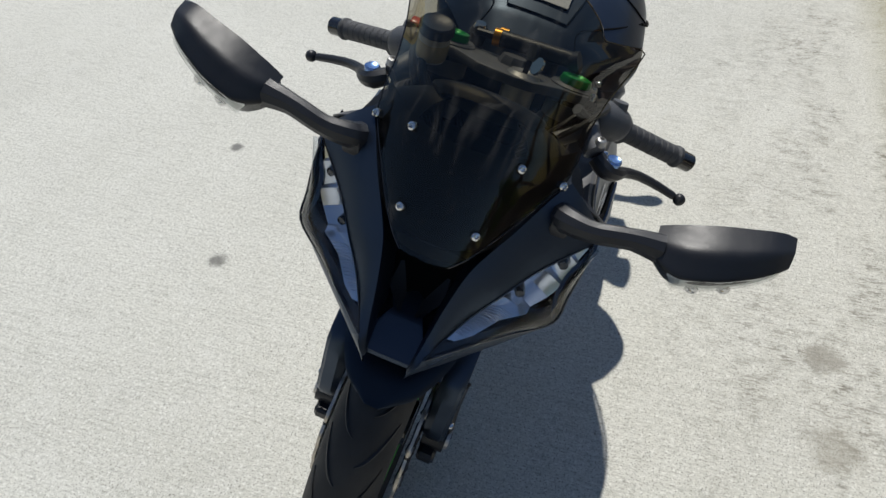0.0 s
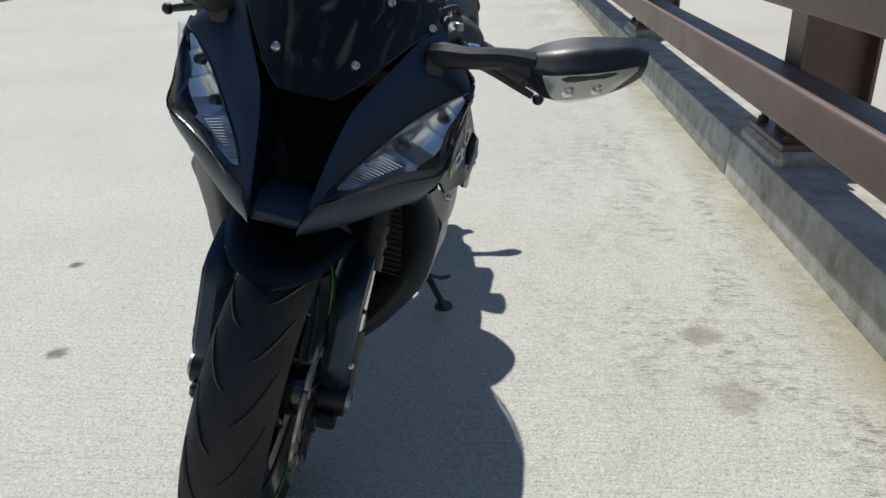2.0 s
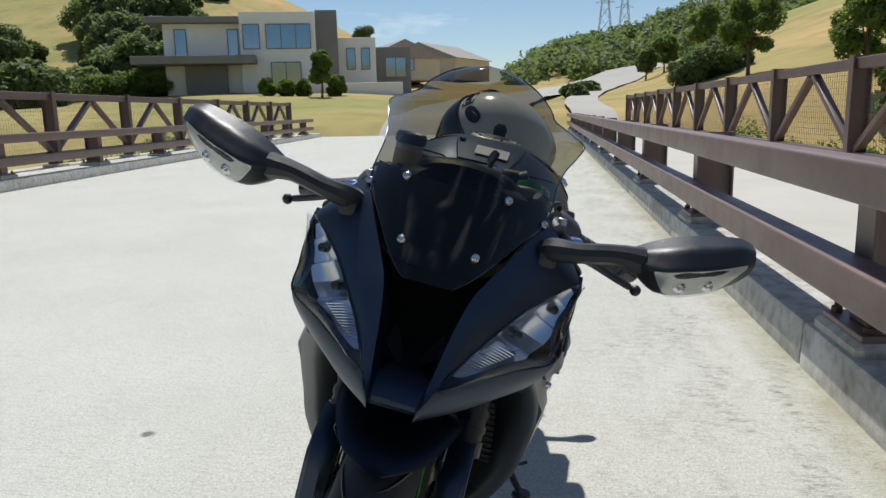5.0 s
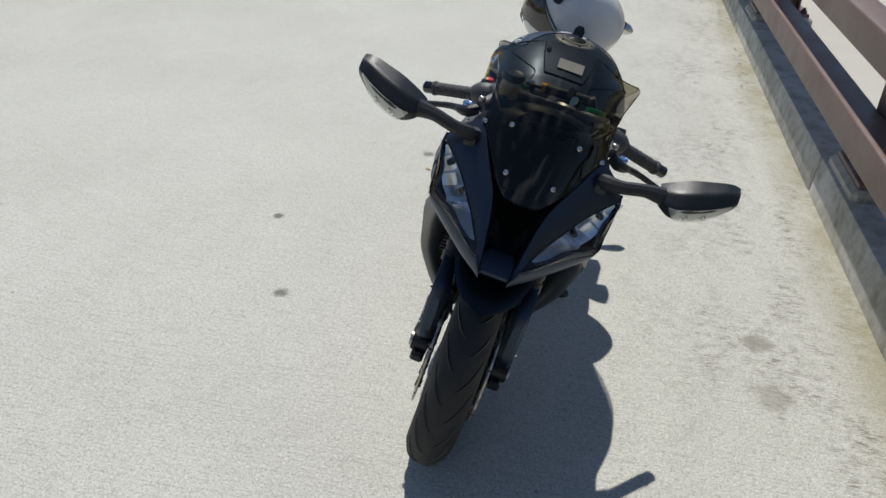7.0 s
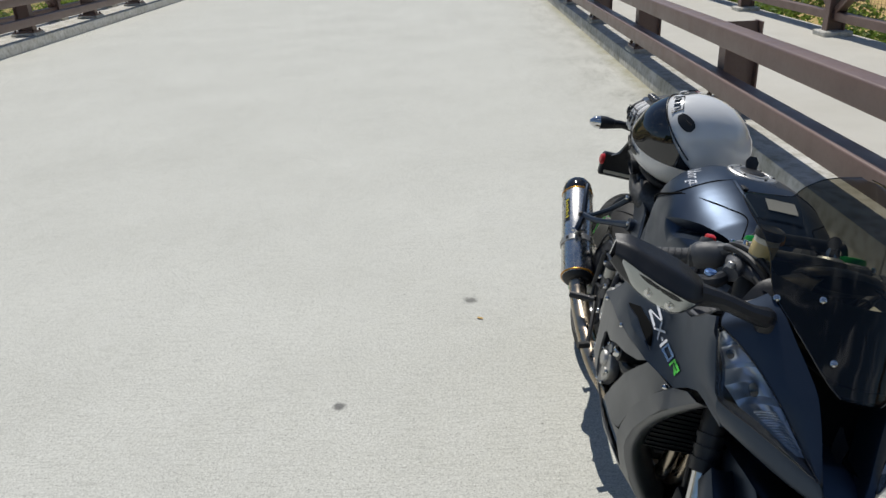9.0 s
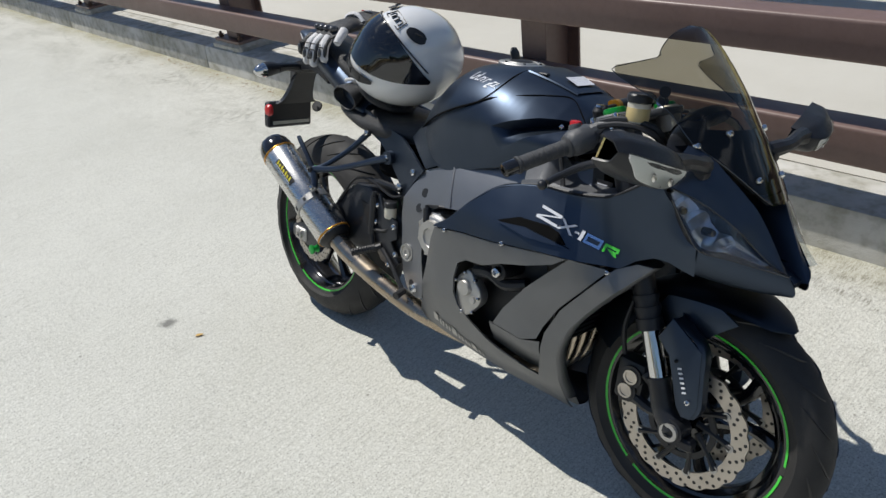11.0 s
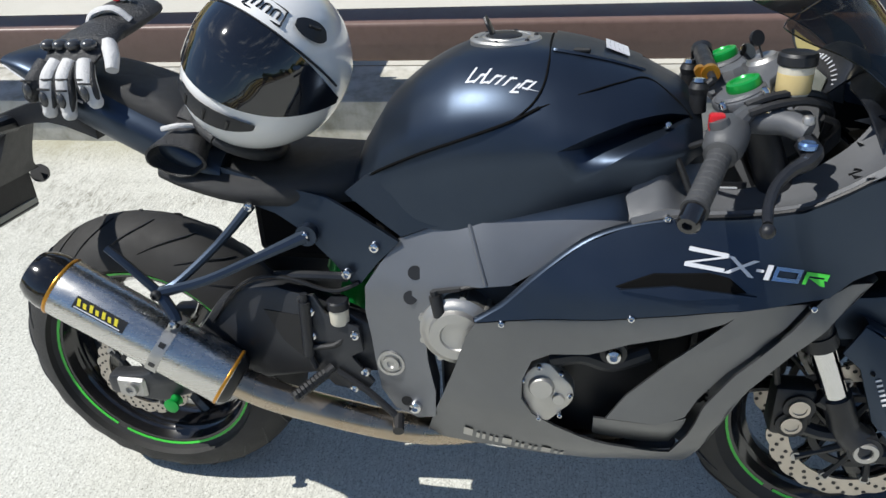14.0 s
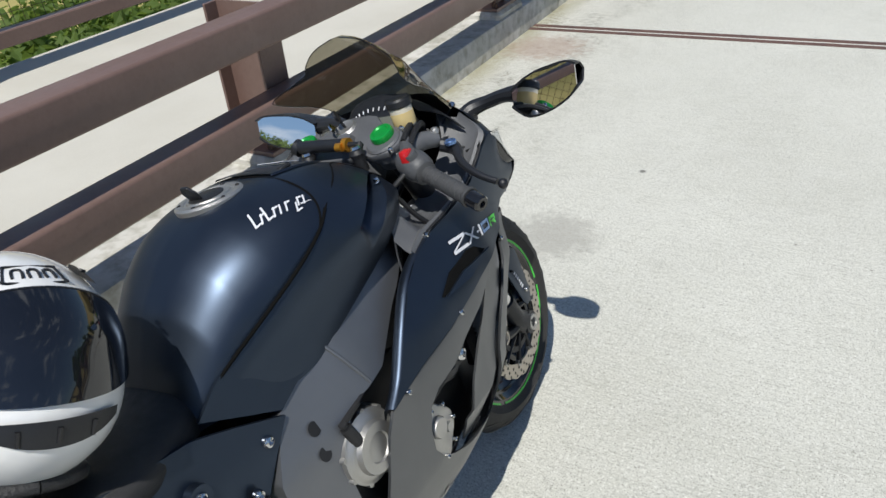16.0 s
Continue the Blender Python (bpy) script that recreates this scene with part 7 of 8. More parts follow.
for a in range(8):
    one("clamp_slot", lambda bm: box(bm, (-0.005, 0.0585, -0.006), (0.005, 0.0597, 0.006)), M["dark"], can).matrix_local = frame_to(can_at(0.62), CAN_B)[0] @ pose(0, 0, 0, 0, 0, 45 * a + 10)
one("collector_cone", lambda bm: lathe(bm, [(0.054, 0.0), (0.046, 0.016), (0.036, 0.022)], frame_to(can_at(0.99), CAN_B + (CAN_B - CAN_A))[0], 32), M["dark"], can)
one("link_pipe", lambda bm: tube(bm, [can_at(0.99), (0.33, -.198, .368), (0.44, -.184, .328), (0.55, -.166, .292), (0.64, -.138, .262), (0.74, -.07, .22)], [0.029, 0.030, 0.030, 0.030, 0.029, 0.028], 20, 6), M["pipe"], can, "heat tinted link pipe")
CAN_D = (CAN_B - CAN_A).normalized()
CAN_S = (Vector((0, -1, 0)) + CAN_D * CAN_D.y).normalized()
CAN_U = CAN_S.cross(CAN_D) if CAN_S.cross(CAN_D).z > 0 else CAN_D.cross(CAN_S)


def on_can(f, a, r=0.0562):
    """A place on the silencer: along its length and round it from the outer side upwards."""
    return can_at(f) + CAN_S * (r * math.cos(a)) + CAN_U * (r * math.sin(a))


one("maker_badge", lambda bm: loft(bm, [[on_can(f, 0.34 + 0.06 * k) for k in range(8)] for f in (0.14, 0.2, 0.28, 0.36, 0.42)], 1, False), M["dark"], can, "dark badge with yellow strokes")
for k in range(7):
    one("badge_stroke", lambda bm: loft(bm, [[on_can(0.16 + 0.034 * k + 0.018 * u - 0.012 * v, 0.47 + (0.16 if k % 2 else 0.22) * v, 0.0568) for u in (0, 1)] for v in (0, 0.5, 1)], 1, False), M["yellow"], can)
one("badge_underline", lambda bm: loft(bm, [[on_can(f, 0.38, 0.0568), on_can(f, 0.42, 0.0568)] for f in (0.15, 0.24, 0.33, 0.40)], 1, False), M["white"], can)
hang = one("exhaust_hanger", lambda bm: (tube(bm, [(0.331, -.140, .741), (0.27, -.17, .675), (0.20, -.21, .615), (0.168, -.226, .600)], [0.010, 0.008, 0.008, 0.011], 8, 4), tube(bm, [(0.43, -.145, .688), (0.34, -.175, .652), (0.25, -.205, .618), (0.168, -.226, .600)], [0.013, 0.009, 0.009, 0.011], 8, 4),
                                         tube(bm, [(0.168, -.226, .600), (0.12, -.228, .655), (0.085, -.225, .685)], [0.009, 0.008, 0.007], 8, 3), tube(bm, [(0.168, -.226, .600), (0.195, -.238, .565), (0.20, -.243, .552)], 0.011, 8, 3), rod(bm, (0.43, -.130, .688), (0.43, -.150, .688), 0.020, n=14)), M["matt"], None, "black passenger peg and exhaust hanger")
bolt((0.168, -.238, .600), (0, -1, 0), 0.010, hang, "dark")
bolt((0.331, -.150, .741), (0, -1, 0), 0.009, hang, "chrome")
bolt((0.43, -.151, .690), (0, -1, 0), 0.008, hang, "chrome")
bolt((0.200, -.254, .552), (0, -1, 0), 0.008, hang, "chrome")

# ---- seat and tail ----
SEAT = [(0.14, [(0, .815), (.06, .812), (.095, .80), (.105, .785), (.105, .775)]), (0.20, [(0, .808), (.07, .805), (.11, .792), (.125, .772), (.122, .76)]), (0.30, [(0, .798), (.08, .796), (.125, .782), (.140, .76), (.135, .742)]),
        (0.40, [(0, .795), (.08, .792), (.120, .778), (.132, .755), (.128, .735)]), (0.48, [(0, .80), (.06, .797), (.095, .782), (.108, .758), (.105, .735)]), (0.535, [(0, .805), (.05, .80), (.075, .782), (.085, .758), (.084, .735)])]
one("rider_seat", lambda bm: (loft(bm, mirrored_sections(SEAT), 4), bmesh.ops.recalc_face_normals(bm, faces=bm.faces)), M["seat"], None, "black vinyl rider seat", 60)
TAIL = [(0.27, [(0, .825), (.07, .82), (.11, .80), (.118, .775), (.10, .735), (.05, .715), (0, .712)]), (0.17, [(0, .885), (.07, .88), (.105, .855), (.112, .825), (.095, .785), (.05, .762), (0, .758)]),
        (0.07, [(0, .932), (.065, .927), (.100, .905), (.108, .875), (.088, .832), (.045, .81), (0, .805)]), (-0.03, [(0, .970), (.055, .967), (.090, .950), (.098, .925), (.078, .882), (.04, .862), (0, .857)]),
        (-0.10, [(0, .992), (.05, .990), (.082, .978), (.088, .962), (.068, .93), (.035, .915), (0, .912)]), (-0.15, [(0, .990), (.04, .989), (.066, .984), (.070, .975), (.055, .965), (.03, .958), (0, .957)])]
tail = one("tail_cowl", lambda bm: (loft(bm, mirrored_sections(TAIL), 4), bmesh.ops.recalc_face_normals(bm, faces=bm.faces)), M["matt"], None, "matt black tail cowl", 50)
PILL = [(0.215, [(0, .868), (.05, .865), (.075, .852), (.08, .84)]), (0.16, [(0, .915), (.06, .910), (.088, .892), (.092, .872)]), (0.08, [(0, .945), (.06, .941), (.085, .925), (.088, .905)]), (0.01, [(0, .965), (.05, .962), (.072, .95), (.075, .935)]), (-0.04, [(0, .975), (.04, .973), (.055, .965), (.058, .955)])]
one("pillion_seat", lambda bm: (loft(bm, mirrored_sections(PILL), 4), bmesh.ops.recalc_face_normals(bm, faces=bm.faces)), M["seat"], None, "black vinyl pillion seat pad", 60)
both("tail_line", lambda bm: tube(bm, [(0.0, -.098, .905), (-0.06, -.094, .932), (-0.11, -.085, .958), (-0.145, -.072, .974)], 0.0013, 5, 5), M["white"], tail)
both("tail_marking", lambda bm: [bar(bm, (x, -.0985, .946 - .30 * (x + .03) - .02), (x + .022, -.1015, .9395 - .30 * (x + .03) - .02), 0.003, 0.012, (0, -.6, .8)) for x in (0.0, 0.03)], M["white"], tail, "", None)
one("undertail", lambda bm: loft(bm, [[(x, -w, z0), (x, w, z0), (x, w, z1), (x, -w, z1), (x, -w, z0)] for x, z0, z1, w in ((0.0, .83, .87, .06), (-0.10, .86, .90, .055), (-0.20, .84, .875, .05), (-0.25, .80, .86, .045))], 3), M["plastic"], None, "black plastic undertail")
holder = one("plate_bracket", lambda bm: (loft(bm, [[(x, -w, z), (x, w, z), (x - .02, w, z), (x - .02, -w, z), (x, -w, z)] for x, z, w in ((-0.20, .86, .04), (-0.235, .79, .045), (-0.262, .735, .06), (-0.272, .715, .085))], 3), box(bm, (-0.318, -.112, .628), (-0.285, .07, .72), 0.006)), M["plastic"], None, "black plate bracket below the tail")
one("number_plate", lambda bm: box(bm, (-0.322, -.098, .632), (-0.319, .062, .705), 0.001), M["plate"], holder, "pale number plate")
one("plate_edge", lambda bm: box(bm, (-0.285, -.095, .640), (-0.281, .058, .652)), M["plate"], holder)
for k in range(6):
    one("plate_bar", lambda bm: box(bm, (-0.3235, -.085 + .024 * k, .650), (-0.3225, -.070 + .024 * k, .688)), M["dark"], holder, "", None)
one("red_reflector", lambda bm: lathe(bm, [(0.0, 0.008), (0.016, 0.006), (0.021, 0.0), (0.021, -0.008)], Matrix.Translation((-0.278, -.118, .695)) @ pose(0, 0, 0, 90), 22), M["red"], holder, "round red reflector")
one("round_reflector", lambda bm: lathe(bm, [(0.0, -0.004), (0.020, -0.004), (0.020, 0.004), (0.0, 0.004)], Matrix.Translation((-0.285, .094, .695)) @ pose(0, 0, 0, 60, 0, 20), 22), M["dark"], holder)
for s in (-1, 1):
    sig = one("turn_signal", lambda bm: (tube(bm, [(-0.19, s * .045, .855), (-0.185, s * .10, .86), (-0.18, s * .14, .857)], [0.018, 0.014, 0.018], 10, 3), tube(bm, [(-0.18, s * .14, .857), (-0.18, s * .17, .855), (-0.18, s * .19, .852)], [0.018, 0.024, 0.025], 14, 3)), M["plastic"], None, "black rear turn signal with a clear lens")
    one("signal_lens", lambda bm: tube(bm, [(-0.18, s * .19, .852), (-0.18, s * .21, .850), (-0.178, s * .228, .847)], [0.0245, 0.021, 0.006], 14, 3), M["chrome"], sig)


# ---- markings drawn as plain strokes ----
def strokes(parent, yf, material, items, lift=0.0062):
    for pts in items:
        bm = bmesh.new()
        lo = [(x, z) for x, z in pts]
        vs = [bm.verts.new((x, -(yf(x, z) + lift), z)) for x, z in lo]
        bm.faces.new(vs)
        bm.normal_update()
        for f in bm.faces:
            if f.normal.y > 0:
                f.normal_flip()
        part("marking", bm, material, parent, "", None)


def slant(x0, z0, w, h, t, kind):
    """One slanted emblem stroke set in a cell."""
    k = 0.95
    P = lambda u, v: (x0 + w * u + k * h * (v - 0.5) * 0.30, z0 + h * v - 0.17 * w * u)
    tt, tw = t / h, t / w
    if kind == "zig":
        return [[P(0, 1), P(1, 1), P(1, 1 - tt), P(0, 1 - tt)], [P(1 - tw * 1.6, 1 - tt), P(1, 1 - tt), P(tw * 1.6, tt), P(0, tt)], [P(0, tt), P(1, tt), P(1, 0), P(0, 0)]]
    if kind == "cross":
        return [[P(0, 1), P(tw * 1.5, 1), P(1, 0), P(1 - tw * 1.5, 0)], [P(1 - tw * 1.5, 1), P(1, 1), P(tw * 1.5, 0), P(0, 0)]]
    if kind == "dash":
        return [[P(0, .6), P(1, .6), P(1, .42), P(0, .42)]]
    if kind == "post":
        return [[P(0, 1), P(1, 1), P(1, 0), P(0, 0)]]
    if kind == "ring":
        return [[P(0, 1), P(1, 1), P(1, 1 - tt), P(0, 1 - tt)], [P(0, tt), P(1, tt), P(1, 0), P(0, 0)], [P(0, 1 - tt), P(tw, 1 - tt), P(tw, tt), P(0, tt)], [P(1 - tw, 1 - tt), P(1, 1 - tt), P(1, tt), P(1 - tw, tt)]]
    return [[P(0, 1), P(tw, 1), P(tw, 0), P(0, 0)], [P(tw, 1), P(1, 1), P(1, 1 - tt), P(tw, 1 - tt)], [P(1 - tw, 1 - tt), P(1, 1 - tt), P(1, .45), P(1 - tw, .45)], [P(tw, .55), P(1 - tw, .55), P(1, 0), P(1 - tw * 1.2, 0)]]


for sp, flip in zip(side_panel, (1, -1)):
    yf = (lambda x, z: half(x, z)) if flip > 0 else (lambda x, z: -half(x, z) - 0.0124)
    for kind, x0, w, m_ in (("zig", 1.066, .058, "white"), ("cross", 1.122, .046, "white"), ("dash", 1.167, .011, "white"), ("post", 1.181, .008, "white"), ("ring", 1.193, .040, "blue"), ("are", 1.238, .034, "lime")):
        tall = .027 - .045 * (x0 - 1.062)
        strokes(sp, yf, M[m_], slant(x0, .710 - .17 * (x0 - 1.068), w, tall, .0058, kind))
for k in range(8):
    x0 = 0.705 + k * 0.0245
    z0 = 0.292 - 0.24 * (x0 - .705)
    strokes(bike, half, M["alloy"], [[(x0, z0), (x0 + .017, z0 - .004), (x0 + .021, z0 + .021), (x0 + .004, z0 + .025)]] if k % 3 == 0 else
            [[(x0, z0), (x0 + .006, z0 - .0015), (x0 + .009, z0 + .017), (x0 + .003, z0 + .0185)], [(x0 + .011, z0 - .0025), (x0 + .017, z0 - .004), (x0 + .020, z0 + .0145), (x0 + .014, z0 + .016)]], 0.003)
# script on the tank's flank as slanting strokes
for k in range(9):
    x0 = 0.722 + 0.0118 * k
    h = 0.40 if k in (0, 2) else 0.24
    f0 = 1.90 + 0.033 * k + (0.14 if k == 6 else 0.0)
    one("script_stroke", lambda bm: loft(bm, [[tank_at(x0 + .0040 * u + .014 * v, f0 - h * v, 0.0008) for u in (0, 1)] for v in (0, 0.5, 1)], 1, False), M["white"], tank, "", None)
    if k < 8 and k != 4:
        one("script_link", lambda bm: loft(bm, [[tank_at(x0 + .003 + .012 * u + (.008 if k % 2 else 0), f0 - (0.17 if k % 2 else -0.01) - .05 * v, 0.0008) for u in (0, 0.5, 1)] for v in (0, 1)], 1, False), M["white"], tank, "", None)
one("script_tail", lambda bm: loft(bm, [[tank_at(0.812 + .026 * u, 2.13 + 0.05 * u - .045 * v * (1 - u), 0.0008) for u in (0, 0.5, 1)] for v in (0, 1)], 1, False), M["white"], tank, "", None)
# blocks added inside the bodywork; their near-black colour stands for the shade there
one("subframe_core", lambda bm: (box(bm, (0.30, -.085, .60), (0.62, .085, .765), 0.02), box(bm, (0.55, -.13, .60), (1.05, .13, .80), 0.02)), M["void"], None, "inner bodywork in flat black that imitates its shade")


# ---- helmet and gloves lying on the motorcycle ----
M["helmet"] = mat("white_gloss_shell", (0.74, 0.74, 0.73), 0.16, second=(0.66, 0.66, 0.65), scale=6, amount=0.4, coat=0.5)
M["visor"] = mat("dark_visor", (0.006, 0.007, 0.010), 0.05, second=(0.010, 0.011, 0.015), scale=14, amount=0.5, coat=0.3, spec=0.7)
M["leather"] = mat("black_leather", (0.016, 0.016, 0.017), 0.5, second=(0.03, 0.03, 0.031), scale=25, amount=0.6, bump=0.7, bump_scale=260, rvar=0.1)
M["white_leather"] = mat("white_leather", (0.62, 0.61, 0.60), 0.5, second=(0.48, 0.47, 0.46), scale=30, amount=0.5, bump=0.6, bump_scale=220)
M["carbon"] = mat("knuckle_armour", (0.03, 0.03, 0.031), 0.25, second=(0.07, 0.07, 0.07), scale=160, amount=0.8, coat=0.4)

HELM = BIKE @ pose(0.358, -0.024, 0.962, -30, -8, -95)
helmet = thing("helmet", HELM, "white full-face helmet with dark visor lying on the seat", "helmet")


def helm_at(az, el, off=0.0):
    """A place on the helmet's shell by bearing from its face and height angle, in degrees."""
    a, e = radians(az), radians(el)
    d = Vector((math.cos(e) * math.cos(a), math.cos(e) * math.sin(a), math.sin(e)))
    ax, by, cz = 0.168, 0.132, 0.150
    r = 1 / math.sqrt((d.x / ax) ** 2 + (d.y / by) ** 2 + (d.z / cz) ** 2)
    front = max(0.0, d.x) ** 2
    r *= 1 + 0.16 * front * smooth_step(5, -38, el) - 0.02 * front * smooth_step(10, 30, el)
    r *= 1 + 0.05 * max(0.0, -d.x) ** 2 * smooth_step(-5, 12, el) * (1 - smooth_step(20, 40, el))
    p = d * (r + off)
    p.z = max(p.z, -0.142)
    return p


def helm_patch(bm, az0, az1, el0, el1, off, na=20, ne=8, taper=0.0):
    rows = []
    for i in range(na + 1):
        f = i / na
        az = az0 + (az1 - az0) * f
        edge = abs(2 * f - 1) ** 3 * taper
        lo, hi = (el0(az) if callable(el0) else el0), (el1(az) if callable(el1) else el1)
        mid = (lo + hi) / 2
        rows.append([helm_at(az, (lo + (hi - lo) * k / ne - mid) * (1 - edge) + mid, off) for k in range(ne + 1)])
    loft(bm, rows, 1, False)
    bmesh.ops.recalc_face_normals(bm, faces=bm.faces)
    if sum(f.normal.dot(f.calc_center_median()) for f in bm.faces) < 0:
        bmesh.ops.reverse_faces(bm, faces=bm.faces[:])


def helm_shell(bm):
    rows = [[helm_at(az, el) for az in range(0, 361, 8)] for el in list(range(-72, 86, 5)) + [88]]
    loft(bm, rows, 1, True)
    bmesh.ops.remove_doubles(bm, verts=bm.verts, dist=0.0004)
    bmesh.ops.recalc_face_normals(bm, faces=bm.faces)


part_h = lambda name, make, m_, label="", smooth=60: one(name, make, M[m_], helmet, label, smooth)
part_h("shell", helm_shell, "helmet", "glossy white shell")
part_h("visor", lambda bm: (helm_patch(bm, -88, 88, lambda a: -12.5 + 0.0014 * a * a, lambda a: 35 - 0.0030 * a * a, 0.005, 40, 12, 0.65), bmesh.ops.solidify(bm, geom=bm.faces[:], thickness=0.003)), "visor", "dark glossy visor")
part_h("visor_gasket", lambda bm: tube(bm, [helm_at(a, 35.8 - 0.0030 * a * a, 0.003) for a in range(-80, 81, 10)], 0.0022, 5, 3), "plastic")
part_h("chin_vent", lambda bm: helm_patch(bm, -28, 28, lambda a: -28 + 0.006 * a * a, lambda a: -17.5 + 0.0024 * a * a, 0.005, 18, 4, 0.5), "plastic", "black chin vent")
for az in (-20, 0, 20):
    part_h("vent_rib", lambda bm: tube(bm, [helm_at(az * 0.7, -26, 0.005), helm_at(az * 0.7, -20, 0.006)], 0.003, 6, 2), "dark")
part_h("neck_roll", lambda bm: tube(bm, [Vector((0.092 * math.cos(a) + .004, 0.078 * math.sin(a), -0.138)) for a in [2 * math.pi * k / 20 for k in range(21)]], 0.010, 8, 2), "leather")
for s in (-1, 1):
    part_h("top_vent", lambda bm: (helm_patch(bm, s * 27, s * 60, lambda a: 41 - 0.02 * (abs(a) - 34), lambda a: 54 + 0.05 * (abs(a) - 34), 0.006, 10, 4, 0.6)), "plastic", "black top vent")
    part_h("vent_slider", lambda bm: tube(bm, [helm_at(s * 40, 49, 0.007), helm_at(s * 52, 50, 0.007)], 0.0025, 6, 2), "dark")
# badge: a rounded outline with plain strokes inside
part_h("badge_outline", lambda bm: tube(bm, [helm_at(a, e, 0.0012) for a, e in ((-17, 42), (-17, 50), (-15, 52), (15, 52), (17, 50), (17, 42), (15, 40), (-15, 40), (-17, 42))], 0.0016, 5, 3), "plastic")
for a0 in (-12, -2.5, 7):
    part_h("badge_stroke", lambda bm: (tube(bm, [helm_at(a0, 43, 0.001), helm_at(a0, 48.5, 0.001), helm_at(a0 + 5.5, 48.5, 0.001), helm_at(a0 + 5.5, 43, 0.001)], 0.0018, 5, 3)), "plastic")



def glove(name_m, label):
    return thing("glove", BIKE @ name_m, label, "glove", "riding gloves")


g1 = glove(pose(0.015, -0.075, 0.968), "black and white leather riding glove draped over the tail")
pg = lambda name, make, m_, parent=g1, label="", smooth=60: one(name, make, M[m_], parent, label, smooth)


def palm(bm):
    rows = []
    for y, z, w, h, cx in ((-0.018, .012, .050, .020, -.010), (0.010, .030, .056, .024, -.004), (0.045, .042, .052, .026, .006), (0.075, .052, .042, .026, .014), (0.10, .062, .050, .028, .020), (0.13, .072, .060, .026, .026), (0.155, .078, .062, .020, .030)):
        rows.append([(cx + w * math.cos(a), y + .012 * math.sin(a), z + h * math.sin(a)) for a in [2 * math.pi * k / 18 for k in range(19)]])
    loft(bm, rows, 3)
    bmesh.ops.recalc_face_normals(bm, faces=bm.faces)


pg("back", palm, "leather", g1, "black leather back and cuff")
for k, (x0, x1, tip, m_) in enumerate(((-.058, -.078, -.038, "leather"), (-.034, -.050, -.066, "white_leather"), (-.008, -.012, -.070, "white_leather"), (.022, .046, -.048, "white_leather"))):
    pts = [(x0, -.012, .012), ((x0 * .6 + x1 * .4), -.034, -.010), ((x0 * .3 + x1 * .7), -.042, (tip - .01) * .55), (x1, -.044, tip)]
    fing = pg("finger", lambda bm: (tube(bm, pts, [.0150, .0165, .0158, .0120], 12, 5), bmesh.ops.create_uvsphere(bm, u_segments=10, v_segments=6, radius=.0135, matrix=Matrix.Translation(pts[-1]))), m_, g1, "padded leather finger")
    pg("finger_seam", lambda bm: tube(bm, [Vector(pts[1]) + Vector((-.014, -.008, .0)), Vector(pts[1]) + Vector((0, -.0165, .001)), Vector(pts[1]) + Vector((.014, -.008, .0))], .0025, 6, 4), "leather", fing)
    for sx in (-1, 1):
        pg("finger_side", lambda bm: tube(bm, [Vector(p) + Vector((sx * .0125, -.004, 0)) for p in pts[:3]] + [Vector(pts[3]) + Vector((sx * .008, -.004, .004))], [.006, .0072, .0068, .004], 8, 4), "leather", fing)
    pg("finger_seam", lambda bm: tube(bm, [(Vector(pts[2]) + Vector((-.012, -.010, .016))), Vector(pts[2]) + Vector((0, -.0165, .018)), Vector(pts[2]) + Vector((.012, -.010, .016))], .0022, 6, 4), "leather", fing)
    pg("finger_slider", lambda bm: bmesh.ops.create_uvsphere(bm, u_segments=10, v_segments=6, radius=1, matrix=Matrix.Translation(Vector(pts[2]) + Vector((0, -.0165, 0))) @ Matrix.Diagonal((.0085, .005, .014, 1))), "carbon", fing)
    pg("knuckle", lambda bm: bmesh.ops.create_uvsphere(bm, u_segments=12, v_segments=8, radius=1, matrix=Matrix.Translation((x0 + .004, .004, .040)) @ Matrix.Diagonal((.0145, .018, .011, 1))), "carbon", g1, "hard knuckle guard")
pg("thumb", lambda bm: tube(bm, [(.045, .03, .035), (.066, .002, .020), (.074, -.018, .0)], [.015, .014, .011], 10, 4), "white_leather", g1, "white leather thumb")
pg("wrist_strap", lambda bm: tube(bm, [(-.025, .085, .055), (-.01, .085, .080), (.03, .09, .088), (.058, .095, .066)], .007, 6, 4), "white_leather")
for k in range(3):
    pg("cuff_mark", lambda bm: bar(bm, (.012 + .014 * k, .128, .0985 + .001 * k), (.022 + .014 * k, .130, .0985 + .001 * k), .014, .003), "red" if k == 0 else "white_leather", g1, "", None)

g2 = glove(pose(0.205, -0.108, 0.835, 0, 0, 20), "black leather riding glove with open cuff tucked under the helmet")


def cuff(bm):
    m = frame_to((0.0, 0.0, 0.0), (-0.35, -0.80, -0.35))[0] @ Matrix.Diagonal((1.25, 0.78, 1, 1))
    lathe(bm, [(0.0, -0.06), (0.03, -0.062), (0.040, -0.04), (0.038, -0.01), (0.046, 0.022), (0.048, 0.036), (0.044, 0.037), (0.040, 0.015), (0.030, -0.02), (0.0, -0.03)], m, 26)
    for v in bm.verts:
        v.co += v.co.normalized() * 0.006 * noise.noise(v.co * 40)


pg("cuff", cuff, "leather", g2, "crumpled open cuff")
pg("palm", lambda bm: tube(bm, [(0.01, 0.04, 0.02), (0.03, 0.06, 0.035), (0.06, 0.085, 0.03)], [.034, .036, .028], 12, 4), "leather", g2)
pg("trim", lambda bm: tube(bm, [(-.03, 0.0, 0.036), (0.0, -.012, 0.043), (0.035, .0, 0.036)], .005, 6, 4), "white_leather", g2)

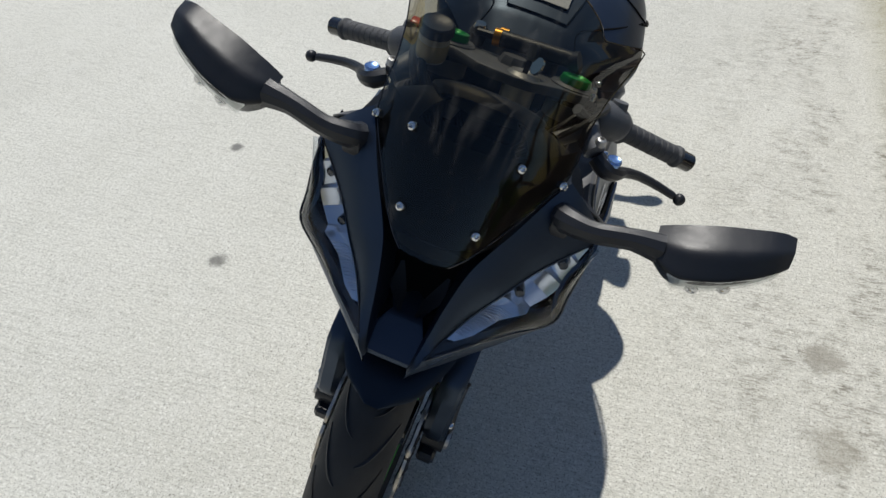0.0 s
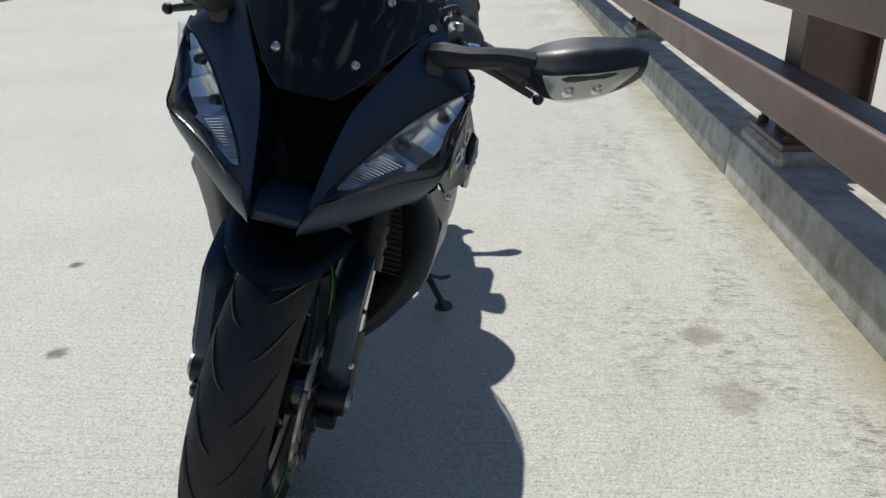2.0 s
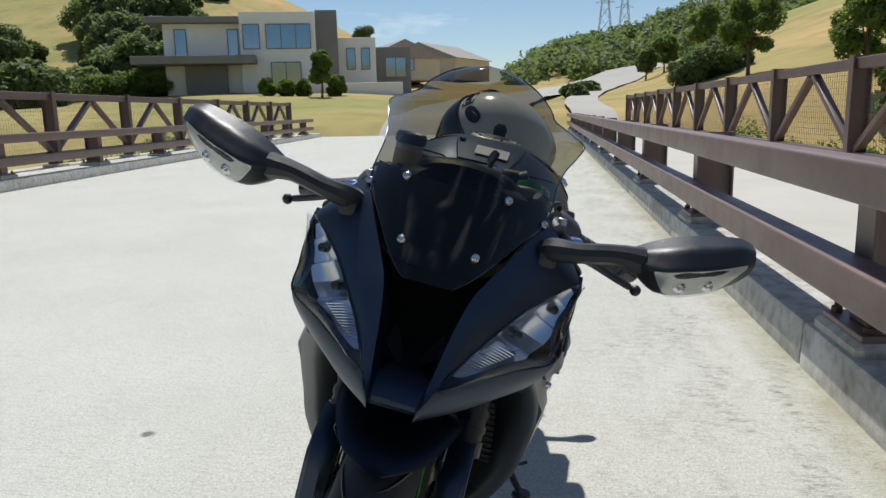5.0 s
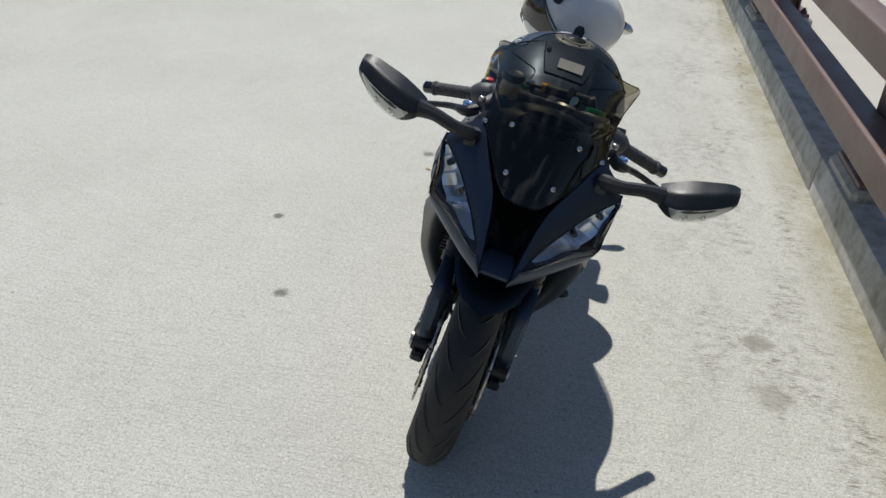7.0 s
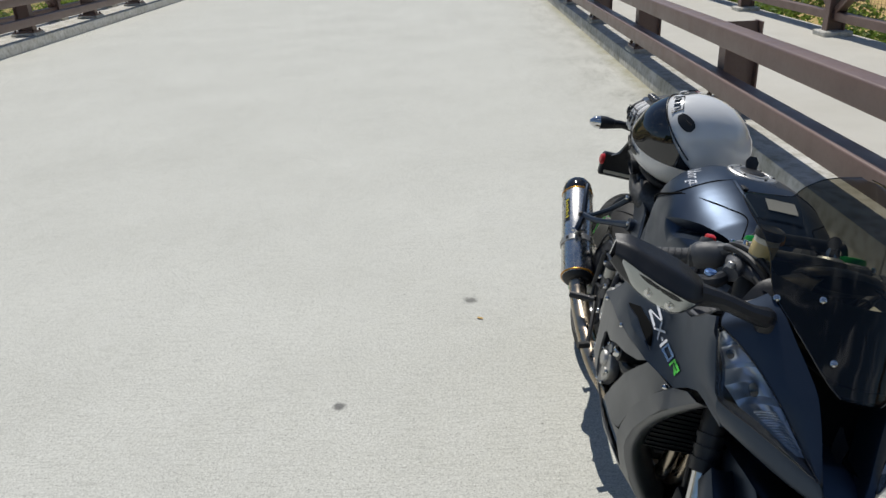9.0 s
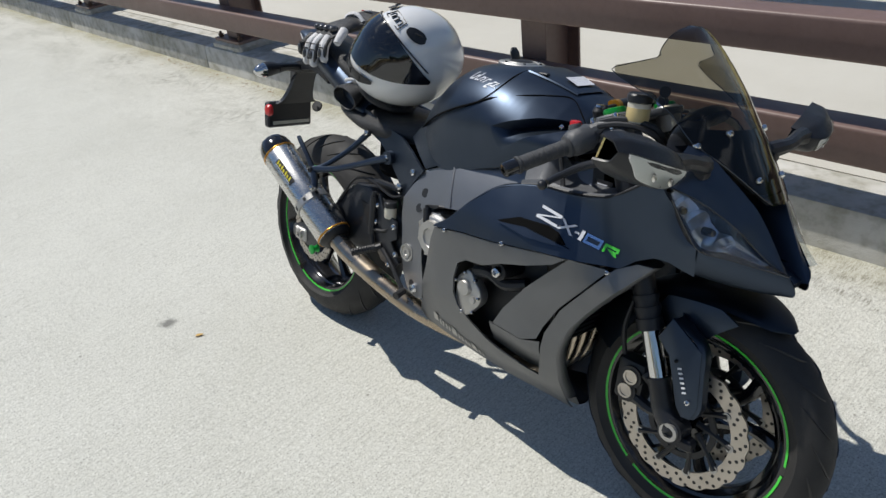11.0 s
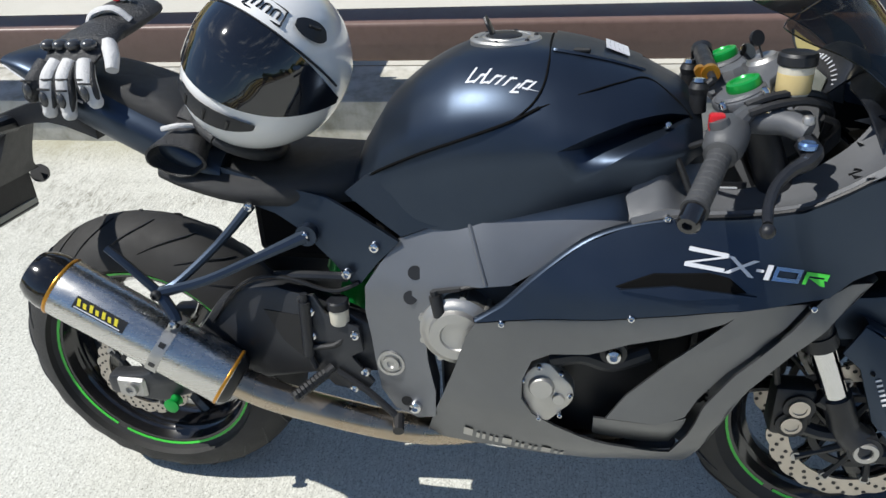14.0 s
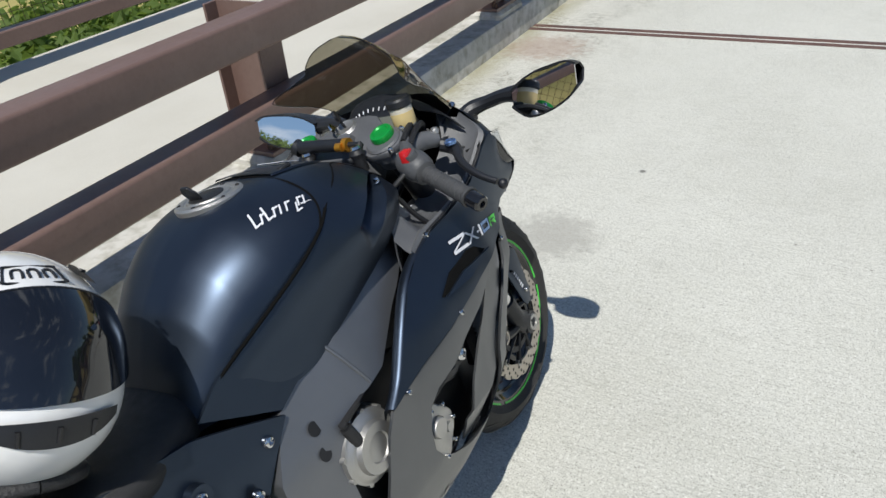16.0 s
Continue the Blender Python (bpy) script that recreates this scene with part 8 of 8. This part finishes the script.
# ---- small things on the deck ----
bm = bmesh.new()
for dx in (0.0, 0.085):
    box(bm, (5.0 + dx, -9.0, -0.05), (5.0 + dx + 0.05, KERB_Y - 0.008, 0.0045), 0.001)
j = link("expansion_joint", bm, mat("rusty_joint_steel", (0.13, 0.07, 0.055), 0.7, second=(0.07, 0.045, 0.04), scale=5, amount=0.8, bump=0.4, bump_scale=80))
j.matrix_world = BR @ pose(0, 0, 0, 0, 0, 1.5)
tagged(j, "rusty steel joint across the deck", "joint", kind="structure")
rnd = random.Random(11)
verts, faces = [], []


def leaf_at(x, y, s, a):
    k = len(verts)
    c, t = math.cos(a), math.sin(a)
    for u, v, h in ((-1, 0, .0), (-.3, .42, .004), (.5, .30, .006), (1, 0, .001), (.5, -.30, .005), (-.3, -.42, .007)):
        verts.append((x + s * (u * c - v * t), y + s * (u * t + v * c), 0.003 + h * s * 30 * .3))
    faces.append((k, k + 1, k + 2, k + 3))
    faces.append((k, k + 3, k + 4, k + 5))


for i in range(210):
    x = rnd.gauss(2.95, 0.17)
    leaf_at(x, 1.345 - abs(rnd.gauss(0, 0.075)) - 0.01, rnd.uniform(0.010, 0.026), rnd.random() * 6.28)
for i in range(70):
    leaf_at(rnd.uniform(-5, -2), 1.29 - abs(rnd.gauss(0, 0.05)), rnd.uniform(0.006, 0.014), rnd.random() * 6.28)
me = bpy.data.meshes.new("leaf_litter")
me.from_pydata(verts, [], faces)
me.materials.append(mat("dry_leaves", (0.26, 0.13, 0.05), 0.8, second=(0.10, 0.055, 0.03), scale=9, amount=0.8))
tagged(new("leaf_litter", me), "dry brown leaves gathered against the kerb", "leaves", kind="stuff")
for x, y, s, a in ((1.60, 1.17, 0.042, 0.4), (-0.26, -0.437, 0.018, 1.0), (3.35, 1.16, 0.03, 2.0), (2.95, 1.22, 0.03, 0.8)):
    verts, faces = [], []
    leaf_at(0, 0, s, 0)
    me = bpy.data.meshes.new("fallen_leaf")
    me.from_pydata(verts, [], faces)
    me.materials.append(mat("yellow_leaf", (0.52, 0.33, 0.09), 0.7, second=(0.42, 0.26, 0.08), scale=60, amount=0.8))
    lf = new("fallen_leaf", me)
    lf.matrix_world = pose(x, y, 0.002, 0, 0, math.degrees(a))
    tagged(lf, "fallen yellow-brown leaf lying on the concrete deck", "leaf", "fallen leaves")
# flowering weeds at the foot of the far kerb
centres = [((-5.4 + rnd.uniform(-1.2, 1.0), -7.35 + rnd.uniform(-.12, .25), 0.05), rnd.uniform(.05, .12)) for i in range(40)]
verts, faces = leaf_cloud(centres, 0.018, 40, rnd)
me = bpy.data.meshes.new("flowering_weeds")
me.from_pydata([(x, y, max(z, 0.002)) for x, y, z in verts], [], faces)
me.materials.append(mat("yellow_weed", (0.45, 0.40, 0.05), 0.8, second=(0.16, 0.20, 0.05), scale=30, amount=0.9))
tagged(new("flowering_weeds", me), "yellow flowering weeds at the foot of the kerb", "weeds", kind="stuff")
